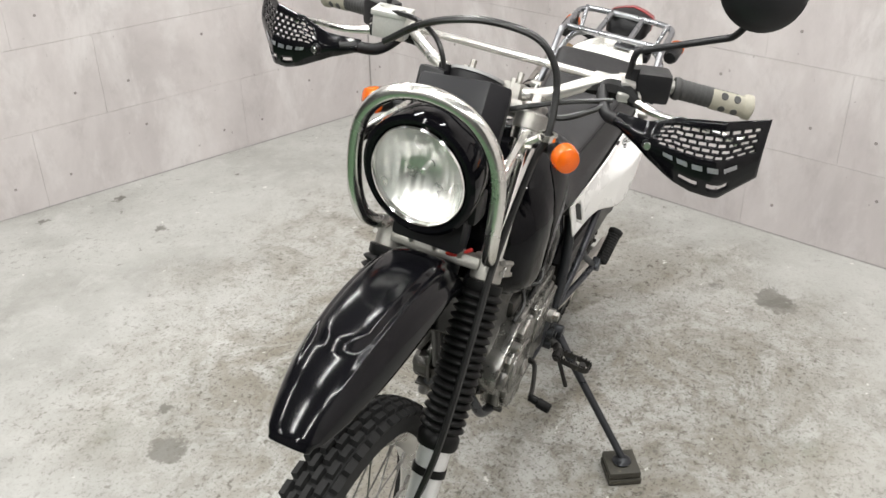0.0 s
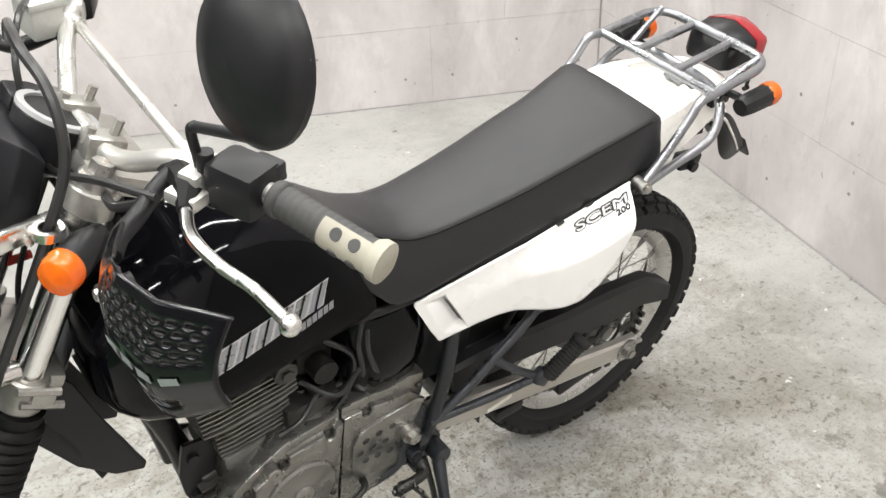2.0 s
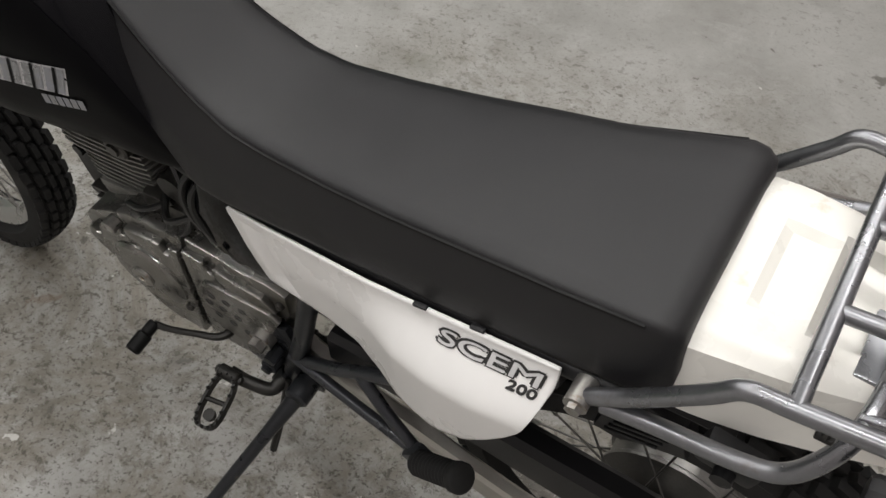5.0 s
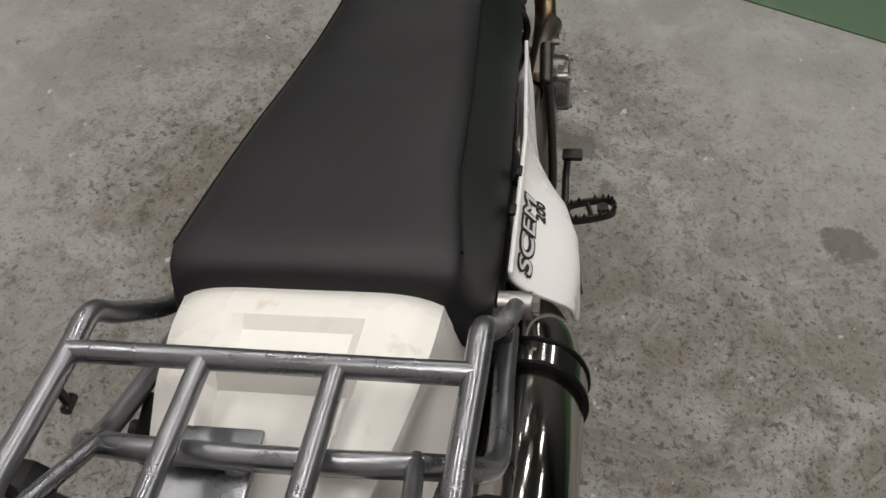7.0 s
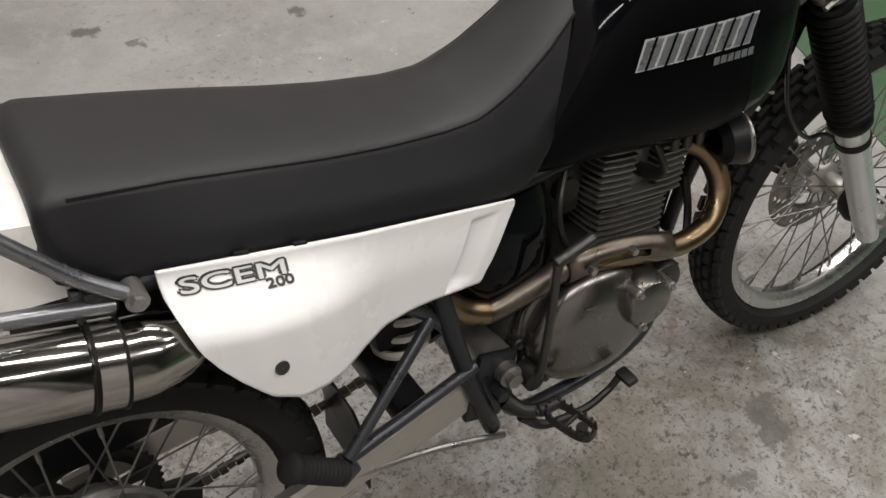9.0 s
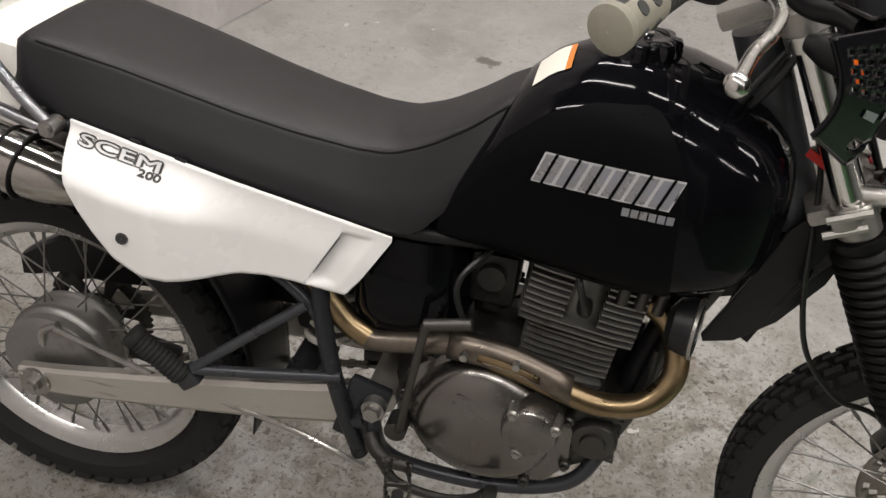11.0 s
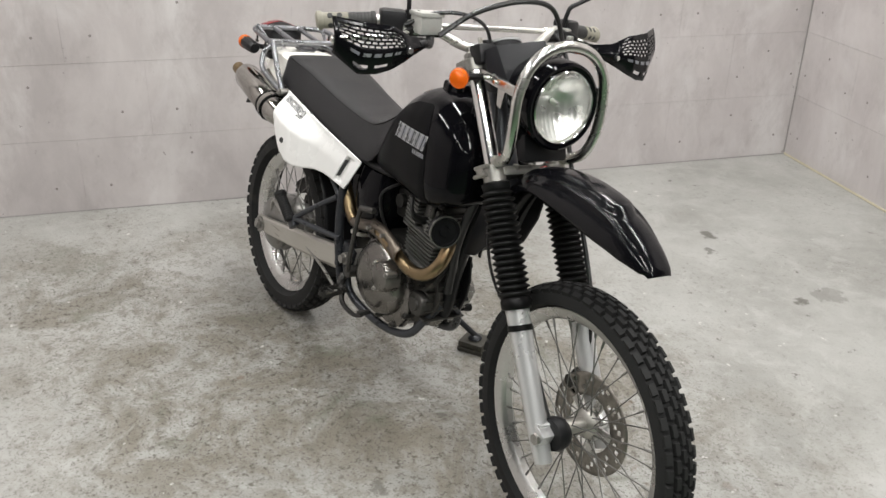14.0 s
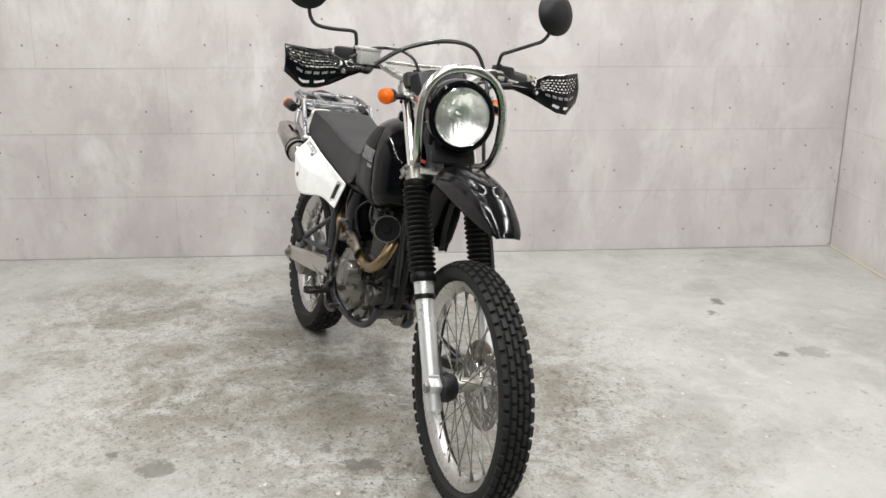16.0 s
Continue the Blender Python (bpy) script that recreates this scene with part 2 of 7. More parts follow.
def floor_material():
    """Worn pale concrete with dark flecks, oil spots and a dirty patch."""
    m = bpy.data.materials.new("worn_concrete")
    m.use_nodes = True
    nt = m.node_tree
    L = nt.links.new
    b = nt.nodes["Principled BSDF"]
    tc = nt.nodes.new("ShaderNodeTexCoord")
    P = tc.outputs["Object"]

    def noise_(scale, detail=4.0, rough=0.6, dist=0.0, vec=None):
        n = node(nt, "ShaderNodeTexNoise", Scale=scale, Detail=detail, Roughness=rough, Distortion=dist)
        L(vec or P, n.inputs["Vector"])
        return n.outputs["Fac"]

    def ramp(v, a, c, lo=0.0, hi=1.0):
        r = node(nt, "ShaderNodeMapRange")
        r.interpolation_type = "SMOOTHSTEP"
        r.inputs["From Min"].default_value, r.inputs["From Max"].default_value = a, c
        r.inputs["To Min"].default_value, r.inputs["To Max"].default_value = lo, hi
        L(v, r.inputs["Value"])
        return r.outputs[0]

    def op(kind, a, c):
        n = nt.nodes.new("ShaderNodeMath")
        n.operation = kind
        for i, x in enumerate((a, c)):
            if isinstance(x, (int, float)):
                n.inputs[i].default_value = x
            else:
                L(x, n.inputs[i])
        return n.outputs[0]

    def over(base, color, fac):
        n = nt.nodes.new("ShaderNodeMix")
        n.data_type = "RGBA"
        if isinstance(base, tuple):
            n.inputs[6].default_value = (*base, 1)
        else:
            L(base, n.inputs[6])
        n.inputs[7].default_value = (*color, 1)
        L(fac, n.inputs[0])
        return n.outputs[2]

    c = over((0.392, 0.389, 0.370), (0.290, 0.287, 0.268), ramp(noise_(1.6, 6, 0.65), 0.38, 0.68))
    c = over(c, (0.440, 0.435, 0.418), ramp(noise_(7.0, 7, 0.75, 0.5), 0.48, 0.66, 0.0, 0.6))
    # worn, dirty ground round the bike; also puts some shade near it into colour
    warp = nt.nodes.new("ShaderNodeVectorMath")
    warp.operation = "MULTIPLY_ADD"
    nz = node(nt, "ShaderNodeTexNoise", Scale=1.7, Detail=5.0, Roughness=0.65)
    L(P, nz.inputs["Vector"])
    L(nz.outputs["Color"], warp.inputs[0])
    warp.inputs[1].default_value = (1.5, 1.5, 0)
    L(P, warp.inputs[2])

    def spot(x, y, r, soft, vec=None):
        d = nt.nodes.new("ShaderNodeVectorMath")
        d.operation = "DISTANCE"
        L(vec or warp.outputs[0], d.inputs[0])
        off = 0.75 if vec is None else 0.0
        d.inputs[1].default_value = (x + off, y + off, 0)
        return ramp(d.outputs["Value"], r - soft, r + soft, 1.0, 0.0)

    worn = op("MAXIMUM", spot(0.45, -0.36, 0.62, 0.42), spot(1.0, -0.1, 0.5, 0.45))
    worn = op("MAXIMUM", worn, spot(0.2, 0.35, 0.55, 0.5))
    worn = op("MAXIMUM", worn, spot(0.95, 0.45, 0.50, 0.42))
    worn = op("MAXIMUM", worn, op("MULTIPLY", spot(-0.32, -0.46, 0.52, 0.5), 0.85))
    coarse = ramp(noise_(15.0, 9, 0.80, 0.4), 0.49, 0.60)
    flecks = ramp(noise_(44.0, 7, 0.74, 0.25), 0.555, 0.60)
    small = ramp(noise_(105.0, 5, 0.72, 0.2), 0.555, 0.61)
    c = over(c, (0.185, 0.165, 0.128), op("MULTIPLY", op("MULTIPLY", worn, 0.92), ramp(noise_(3.6, 10, 0.80, 0.6), 0.40, 0.60)))
    c = over(c, (0.165, 0.152, 0.120), op("MULTIPLY", coarse, op("ADD", op("MULTIPLY", worn, 0.72), 0.05)))
    c = over(c, (0.150, 0.160, 0.118), op("MULTIPLY", op("MULTIPLY", worn, 0.7), ramp(noise_(4.2, 7, 0.7, 0.5), 0.57, 0.68)))
    clump = ramp(noise_(3.4, 6, 0.7, 0.4), 0.40, 0.60, 0.35, 1.15)
    c = over(c, (0.092, 0.082, 0.064), op("MULTIPLY", flecks, op("ADD", op("MULTIPLY", op("MULTIPLY", worn, clump), 0.95), ramp(noise_(2.3, 4), 0.42, 0.66, 0.05, 0.40))))
    c = over(c, (0.080, 0.072, 0.058), op("MULTIPLY", small, op("ADD", op("MULTIPLY", worn, 0.78), 0.14)))
    rare = ramp(noise_(15.0, 6, 0.68, 0.2), 0.648, 0.685)
    c = over(c, (0.11, 0.10, 0.09), op("MULTIPLY", rare, 0.75))
    rust = ramp(noise_(11.0, 5, 0.65, 0.3), 0.655, 0.70)
    c = over(c, (0.17, 0.120, 0.080), op("MULTIPLY", op("MULTIPLY", rust, worn), 0.55))
    chips = ramp(noise_(17.0, 4, 0.62, 0.1), 0.685, 0.71)
    c = over(c, (0.62, 0.61, 0.58), op("MULTIPLY", chips, 0.85))
    scuff = ramp(noise_(9.0, 8, 0.8, 0.5), 0.60, 0.70)
    c = over(c, (0.54, 0.535, 0.515), op("MULTIPLY", scuff, 0.25))
    # single oil spots
    wob = nt.nodes.new("ShaderNodeVectorMath")
    wob.operation = "MULTIPLY_ADD"
    nz2 = node(nt, "ShaderNodeTexNoise", Scale=17.0, Detail=6.0, Roughness=0.72)
    L(P, nz2.inputs["Vector"])
    L(nz2.outputs["Color"], wob.inputs[0])
    wob.inputs[1].default_value = (0.15, 0.15, 0)
    L(P, wob.inputs[2])
    for x, y, r, k in ((0.955, -0.711, 0.050, 0.7), (1.141, -0.166, 0.040, 0.75), (1.165, -0.120, 0.028, 0.7), (-0.388, 0.624, 0.060, 0.65), (-0.345, 0.655, 0.05, 0.55),
                       (0.372, 1.720, 0.035, 0.8), (0.967, 1.703, 0.06, 0.4), (0.822, -0.821, 0.022, 0.8), (0.857, -0.701, 0.016, 0.7), (-0.39, 0.44, 0.022, 0.7),
                       (1.017, -0.222, 0.022, 0.7), (0.943, 1.570, 0.02, 0.8), (-0.183, -1.860, 0.022, 0.9), (-0.03, -1.535, 0.022, 0.8), (0.09, -1.995, 0.018, 0.8), (0.481, 1.608, 0.016, 0.7)):
        c = over(c, (0.105, 0.100, 0.085), op("MULTIPLY", spot(x + 0.075, y + 0.075, r * 0.98, 0.007, wob.outputs[0]), k))
    L(c, b.inputs["Base Color"])
    L(ramp(noise_(9.0, 5), 0.3, 0.7, 0.36, 0.62), b.inputs["Roughness"])
    b.inputs["Specular IOR Level"].default_value = 0.6
    bp = node(nt, "ShaderNodeBump", Strength=0.25, Distance=0.004)
    L(op("ADD", noise_(60.0, 5, 0.7), op("MULTIPLY", flecks, -0.5)), bp.inputs["Height"])
    L(bp.outputs[0], b.inputs["Normal"])
    return m


def wall_material():
    """Concrete-print lining: mottled pale grey, faint board joints and tie holes."""
    m = bpy.data.materials.new("concrete_print")
    m.use_nodes = True
    nt = m.node_tree
    L = nt.links.new
    b = nt.nodes["Principled BSDF"]
    tc = nt.nodes.new("ShaderNodeTexCoord")
    P = tc.outputs["Object"]

    def noise_(scale, detail=5.0, rough=0.6, stretch=(1, 1, 1), dist=0.0):
        mp = nt.nodes.new("ShaderNodeMapping")
        mp.inputs["Scale"].default_value = stretch
        L(P, mp.inputs["Vector"])
        n = node(nt, "ShaderNodeTexNoise", Scale=scale, Detail=detail, Roughness=rough, Distortion=dist)
        L(mp.outputs[0], n.inputs["Vector"])
        return n.outputs["Fac"]

    def ramp(v, a, c, lo=0.0, hi=1.0):
        r = node(nt, "ShaderNodeMapRange")
        r.inputs["From Min"].default_value, r.inputs["From Max"].default_value = a, c
        r.inputs["To Min"].default_value, r.inputs["To Max"].default_value = lo, hi
        L(v, r.inputs["Value"])
        return r.outputs[0]

    def over(base, color, fac):
        n = nt.nodes.new("ShaderNodeMix")
        n.data_type = "RGBA"
        if isinstance(base, tuple):
            n.inputs[6].default_value = (*base, 1)
        else:
            L(base, n.inputs[6])
        n.inputs[7].default_value = (*color, 1)
        L(fac, n.inputs[0])
        return n.outputs[2]

    c = over((0.565, 0.530, 0.523), (0.43, 0.398, 0.393), ramp(noise_(2.6, 7, 0.66, (1, 1, 0.55), 0.4), 0.36, 0.66))
    c = over(c, (0.61, 0.585, 0.578), ramp(noise_(4.4, 6, 0.66, (1, 1, 0.5), 0.4), 0.50, 0.70))
    c = over(c, (0.345, 0.313, 0.306), ramp(noise_(11.0, 6, 0.72, (1, 1, 0.5)), 0.54, 0.80, 0.0, 0.6))
    c = over(c, (0.275, 0.247, 0.238), ramp(noise_(42.0, 2, 0.5, (1, 1, 0.8)), 0.735, 0.77, 0.0, 0.7))
    L(c, b.inputs["Base Color"])
    b.inputs["Roughness"].default_value = 0.62
    bp = node(nt, "ShaderNodeBump", Strength=0.06, Distance=0.002)
    L(noise_(80.0), bp.inputs["Height"])
    L(bp.outputs[0], b.inputs["Normal"])
    return m


M_FLOOR = floor_material()
M_WALL = wall_material()
M_JOINT = material("board_joint", (0.52, 0.487, 0.480), 0.7, grain=60, bump=0.0, vary=0.1)
M_TIE = material("tie_hole_print", (0.24, 0.215, 0.207), 0.7, grain=60, bump=0.0, vary=0.2)
M_GREEN = material("green_floor_paint", M_GREENFLOOR_COL, 0.45, grain=50, bump=0.08, vary=0.15, dirt=(0.12, 0.19, 0.115), dirt_at=0.6, big=5)
M_PLAINWALL = material("unseen_wall", (0.24, 0.24, 0.235), 0.7, grain=20, bump=0.03, vary=0.1)


# ---- shaping ----
def spline(pts, res=6, closed=False):
    """Catmull-Rom through the points."""
    p = [Vector(q) for q in pts]
    if len(p) < 3:
        return p
    n, out = len(p), []
    for i in range(n if closed else n - 1):
        if closed:
            a, b_, c, d = p[i - 1], p[i], p[(i + 1) % n], p[(i + 2) % n]
        else:
            b_, c = p[i], p[i + 1]
            a = p[i - 1] if i else b_ * 2 - c
            d = p[i + 2] if i + 2 < n else c * 2 - b_
        for k in range(res):
            t = k / res
            out.append(0.5 * ((2 * b_) + (c - a) * t + (2 * a - 5 * b_ + 4 * c - d) * t * t + (3 * b_ - a - 3 * c + d) * t ** 3))
    if not closed:
        out.append(p[-1])
    return out


def skin(bm, rings, closed=False, caps=True):
    """Quads between rings of equal length."""
    vs = [[bm.verts.new(q) for q in r] for r in rings]
    n = len(vs[0])
    for i in range(len(vs) if closed else len(vs) - 1):
        a, b_ = vs[i], vs[(i + 1) % len(vs)]
        for j in range(n):
            bm.faces.new((a[j], a[(j + 1) % n], b_[(j + 1) % n], b_[j]))
    if caps and not closed:
        bm.faces.new(list(reversed(vs[0])))
        bm.faces.new(vs[-1])
    return vs


def tube(bm, pts, r, seg=10, res=6, closed=False, smooth=True):
    path = spline(pts, res, closed) if smooth else [Vector(q) for q in pts]
    n = len(path)
    radii = [r] * n if not isinstance(r, (list, tuple)) else [np.interp(i / (n - 1), np.linspace(0, 1, len(r)), r) for i in range(n)]
    rings, up = [], None
    for i, p in enumerate(path):
        t = (path[(i + 1) % n] - path[i - 1]) if closed else (path[min(i + 1, n - 1)] - path[max(i - 1, 0)])
        t.normalize()
        if up is None:
            up = t.orthogonal().normalized()
        up = (up - t * up.dot(t)).normalized()
        side = t.cross(up)
        rings.append([p + (up * math.cos(a) + side * math.sin(a)) * radii[i] for a in (2 * math.pi * k / seg for k in range(seg))])
    skin(bm, rings, closed)
    return bm


def cyl(bm, p0, p1, r0, r1=None, seg=20, edge=0.0):
    p0, p1 = Vector(p0), Vector(p1)
    r1 = r0 if r1 is None else r1
    t = (p1 - p0).normalized()
    up = t.orthogonal().normalized()
    side = t.cross(up)
    prof = [(p0, r0), (p1, r1)]
    if edge:
        prof = [(p0, r0 - edge), (p0 + t * edge, r0), (p1 - t * edge, r1), (p1, r1 - edge)]
    skin(bm, [[p + (up * math.cos(a) + side * math.sin(a)) * r for a in (2 * math.pi * k / seg for k in range(seg))] for p, r in prof])
    return bm


def lathe(bm, prof, origin, axis, seg=40, caps=False, closed=False):
    """prof: rows of radius and height along the axis."""
    o, t = Vector(origin), Vector(axis).normalized()
    up = t.orthogonal().normalized()
    side = t.cross(up)
    rings = [[o + t * h + (up * math.cos(a) + side * math.sin(a)) * max(r, 0.0004) for a in (2 * math.pi * k / seg for k in range(seg))] for r, h in prof]
    skin(bm, rings, closed, caps)
    return bm


def box(bm, c, s, turn=None, edge=0.004, taper=1.0):
    made = bmesh.ops.create_cube(bm, size=1.0)["verts"]
    for v in made:
        k = taper if v.co.z > 0 else 1.0
        v.co = Vector((v.co.x * s[0] * k, v.co.y * s[1] * k, v.co.z * s[2]))
    if edge:
        es = list({e for v in made for e in v.link_edges})
        got = bmesh.ops.bevel(bm, geom=es, offset=edge, segments=2, affect="EDGES", profile=0.6)
        made = list({v for f in got["faces"] for v in f.verts} | {v for v in made if v.is_valid})
    m = Matrix.Translation(c) @ (turn.to_4x4() if turn else Matrix.Identity(4))
    seen = set()
    stack = list(made)
    while stack:
        v = stack.pop()
        if v in seen:
            continue
        seen.add(v)
        stack.extend(e.other_vert(v) for e in v.link_edges)
    for v in seen:
        v.co = m @ v.co
    return bm


def plate(bm, outline, y0, y1, edge=0.0):
    """An outline in x and z, made solid between y0 and y1."""
    a = [bm.verts.new((x, y0, z)) for x, z in outline]
    b_ = [bm.verts.new((x, y1, z)) for x, z in outline]
    n = len(outline)
    f0 = bm.faces.new(a)
    f1 = bm.faces.new(list(reversed(b_)))
    for i in range(n):
        bm.faces.new((a[i], b_[i], b_[(i + 1) % n], a[(i + 1) % n]))
    bmesh.ops.recalc_face_normals(bm, faces=bm.faces)
    if edge:
        es = [e for e in list(f0.edges) + list(f1.edges)]
        bmesh.ops.bevel(bm, geom=es, offset=edge, segments=2, affect="EDGES", profile=0.5)
    return bm


def rot(ax, deg):
    return Matrix.Rotation(math.radians(deg), 3, ax)


def part(name, bm, mat, parent, label="", xf=None, sharp=40, solid=0.0):
    """One mesh object under a thing or under a part."""
    if xf is not None:
        bm.transform(xf)
    bmesh.ops.recalc_face_normals(bm, faces=bm.faces)
    me = bpy.data.meshes.new(name)
    bm.to_mesh(me)
    bm.free()
    me.materials.append(mat)
    me.polygons.foreach_set("use_smooth", [True] * len(me.polygons))
    me.set_sharp_from_angle(angle=math.radians(sharp))
    ob = new(name, me)
    if parent is not None:
        ob.parent = parent
    if label:
        ob["label"] = label
    if solid:
        md = ob.modifiers.new("thickness", "SOLIDIFY")
        md.thickness, md.offset = solid, -1
    return ob


def B():
    return bmesh.new()


def letters(name, text, size, mat, parent, m, depth=0.0006, bold=0.0):
    """Raised lettering in the built-in font, lying in the plane of the pose m."""
    cu = bpy.data.curves.new(name, "FONT")
    cu.body, cu.size, cu.extrude, cu.offset = text, size, depth, bold
    tmp = new(name, cu)
    me = bpy.data.meshes.new_from_object(tmp.evaluated_get(bpy.context.evaluated_depsgraph_get()))
    bpy.data.objects.remove(tmp)
    me.transform(m)
    me.materials.clear()
    me.materials.append(mat)
    ob = new(name, me)
    ob.parent = parent
    return ob


# ---- room ----
def slab(name, centre, size, turn, mat, label, kind="structure", category=""):
    bm = B()
    box(bm, (0, 0, 0), size, None, 0)
    ob = part(name, bm, mat, None, label)
    ob.matrix_world = Matrix.Translation(centre) @ Matrix.Rotation(turn, 4, "Z")
    return tagged(ob, label, category, kind=kind)


WALL_H = 3.0
bm = B()
box(bm, (0, 0, -0.05), (14, 14, 0.1), None, 0)
floor = tagged(part("floor", bm, M_FLOOR, None), "pale worn concrete floor with dark flecks and oil stains", "floor", kind="structure")
bm = B()
box(bm, (0, 0, 0), (5.0, 12.0, 0.004), None, 0)
ob = part("green_floor", bm, M_GREEN, None)
GREEN_AT = ob
tagged(ob, "glossy green painted workshop floor beside the concrete", "floor", kind="structure")

BACK_LEN = 4.436


def lined_wall(name, start, along, length, inward, label, u_step=0.9, z_step=0.315, shift=0.3):
    """A wall with its lining in boards, joints between them and tie holes."""
    turn = math.atan2(along.y, along.x)
    mid = start + along * (length / 2) - inward * 0.054
    wall = slab(name, Vector((mid.x, mid.y, WALL_H / 2)), (length, 0.1, WALL_H), turn, M_JOINT, label, category="wall")
    sgn = 1 if (along.x * inward.y - along.y * inward.x) > 0 else -1
    z, row = 0.0, 0
    while z < WALL_H - 0.01:
        z1 = min(z + z_step, WALL_H)
        x = -shift * (row % 2) - 0.2
        while x < length:
            a, c = max(x, 0.0), min(x + u_step, length)
            x += u_step
            if c - a < 0.01:
                continue
            bm = B()
            box(bm, ((a + c) / 2 - length / 2, sgn * 0.052, (z + z1) / 2 - WALL_H / 2), (c - a - 0.0008, 0.004, z1 - z - 0.0010), None, 0)
            part("board", bm, M_WALL, wall)
            if z < 2.0:
                for k in (0.12, 0.5, 0.88):
                    px = a + (c - a) * k
                    bm = B()
                    cyl(bm, (px - length / 2, sgn * 0.0535, (z + z1) / 2 - WALL_H / 2 + (0.07 if k == 0.5 else -0.05)),
                        (px - length / 2, sgn * 0.0546, (z + z1) / 2 - WALL_H / 2 + (0.07 if k == 0.5 else -0.05)), 0.006, seg=8)
                    part("tie_hole", bm, M_TIE, wall)
        z, row = z1, row + 1
    return wall


c17, s17 = math.cos(ROOM), math.sin(ROOM)
U_DIR, V_DIR = Vector((c17, s17, 0)), Vector((s17, -c17, 0))
wall_back = lined_wall("wall_back", room(0, 0), V_DIR, BACK_LEN, U_DIR, "pale grey concrete-print lining on the wall behind the bike")
wall_left = lined_wall("wall_left", room(0, 0), U_DIR, 3.1, V_DIR, "pale grey concrete-print lining on the side wall")
R_TURN = math.radians(-25.0)
R_DIR = Vector((math.cos(R_TURN), math.sin(R_TURN), 0))
R_START = room(0, BACK_LEN)
R_IN = Vector((-R_DIR.y, R_DIR.x, 0))
wall_right = lined_wall("wall_right", R_START, R_DIR, 2.75, R_IN, "pale grey concrete-print lining with tie holes")
# the green paint begins along a line level with the back wall
g_mid = room(2.835 + 2.5, 6.0)
GREEN_AT.matrix_world = Matrix.Translation((g_mid.x, g_mid.y, 0.002)) @ Matrix.Rotation(ROOM, 4, "Z")
# wooden end of the lining
bm = B()
box(bm, (0, 0, 0), (0.035, 0.30, 0.09), None, 0.003)
ob = part("wood_block", bm, M_WOOD, None)
p = R_START + R_DIR * 2.752 - R_IN * 0.20
ob.matrix_world = Matrix.Translation((p.x + 0.02, p.y, 0.049)) @ Matrix.Rotation(R_TURN, 4, "Z")
tagged(ob, "pale wooden block at the end of the wall lining", "wood block")

# sealant at the side wall's foot; thin grey strips draw the other dark edge lines
for nm, a, d, n_, ln, mt, hi, txt in (("baseboard", room(0, 0), V_DIR, U_DIR, BACK_LEN, M_FOOTLINE, 0.004, "grey gap at the foot of the back wall"),
                                      ("baseboard", room(0, 0), U_DIR, V_DIR, 3.1, M_SEALANT, 0.010, "yellowed sealant strip at the foot of the side wall"),
                                      ("baseboard", R_START, R_DIR, R_IN, 2.75, M_FOOTLINE, 0.004, "grey gap at the foot of the side wall")):
    bm = B()
    box(bm, (0, 0, 0), (ln - 0.02, 0.006, hi), None, 0.002)
    ob = part(nm, bm, mt, None)
    q = a + d * (ln / 2) + n_ * 0.004
    ob.matrix_world = Matrix.Translation((q.x, q.y, hi / 2)) @ Matrix.Rotation(math.atan2(d.y, d.x), 4, "Z")
    tagged(ob, txt, "trim", kind="structure")
for q in (room(0.003, 0.003), room(0.003, BACK_LEN - 0.003)):
    bm = B()
    box(bm, (0, 0, 0), (0.005, 0.005, WALL_H - 0.02), None, 0.001)
    ob = part("trim", bm, M_FOOTLINE, None)
    ob.matrix_world = Matrix.Translation((q.x, q.y, WALL_H / 2)) @ Matrix.Rotation(ROOM, 4, "Z")
    tagged(ob, "thin grey strip where two lined walls meet", "trim", kind="structure")

# workshop walls added out of view; their dark grey shapes the reflections
for nm, u, v, su, sv in (("wall_front", 7.4, 2.2, 0.1, 12.0), ("wall_side_a", 5.2, -3.9, 4.6, 0.1), ("wall_side_b", 5.2, 8.3, 4.6, 0.1),
                         ("wall_rear_a", 2.9, -1.95, 0.1, 3.9), ("wall_rear_b", 2.9, 6.5, 0.1, 3.9)):
    slab(nm, room(u, v, WALL_H / 2), (su, sv, WALL_H), ROOM, M_PLAINWALL, "unseen dark grey wall added to close the room", category="wall")
slab("ceiling", room(3.4, 2.2, WALL_H + 0.05), (9.0, 13.0, 0.1), ROOM, M_CEIL, "dark painted workshop ceiling", category="ceiling")


def strip_light(u, v, turn, power):
    """A fluorescent ceiling fitting: housing and glowing tube."""
    c = room(u, v, LAMP_Z)
    lamp = new("ceiling_light")
    lamp.matrix_world = Matrix.Translation(c) @ Matrix.Rotation(ROOM + turn, 4, "Z")
    tagged(lamp, "white fluorescent strip light under the ceiling", "ceiling light", "ceiling strip lights")
    b1 = B()
    box(b1, (0, 0, 0.13), (1.26, 0.16, 0.18), None, 0.01)
    part("housing", b1, M_LAMPBODY, lamp)
    la = bpy.data.lights.new("tube_light", "AREA")
    la.shape, la.size, la.size_y, la.energy = "RECTANGLE", 1.2, 0.075, power
    la.color = (1.0, 0.985, 0.955)
    o = new("tube_light", la)
    o.matrix_world = Matrix.Translation((c.x, c.y, LAMP_Z + 0.02)) @ Matrix.Rotation(ROOM + turn, 4, "Z")
    return lamp


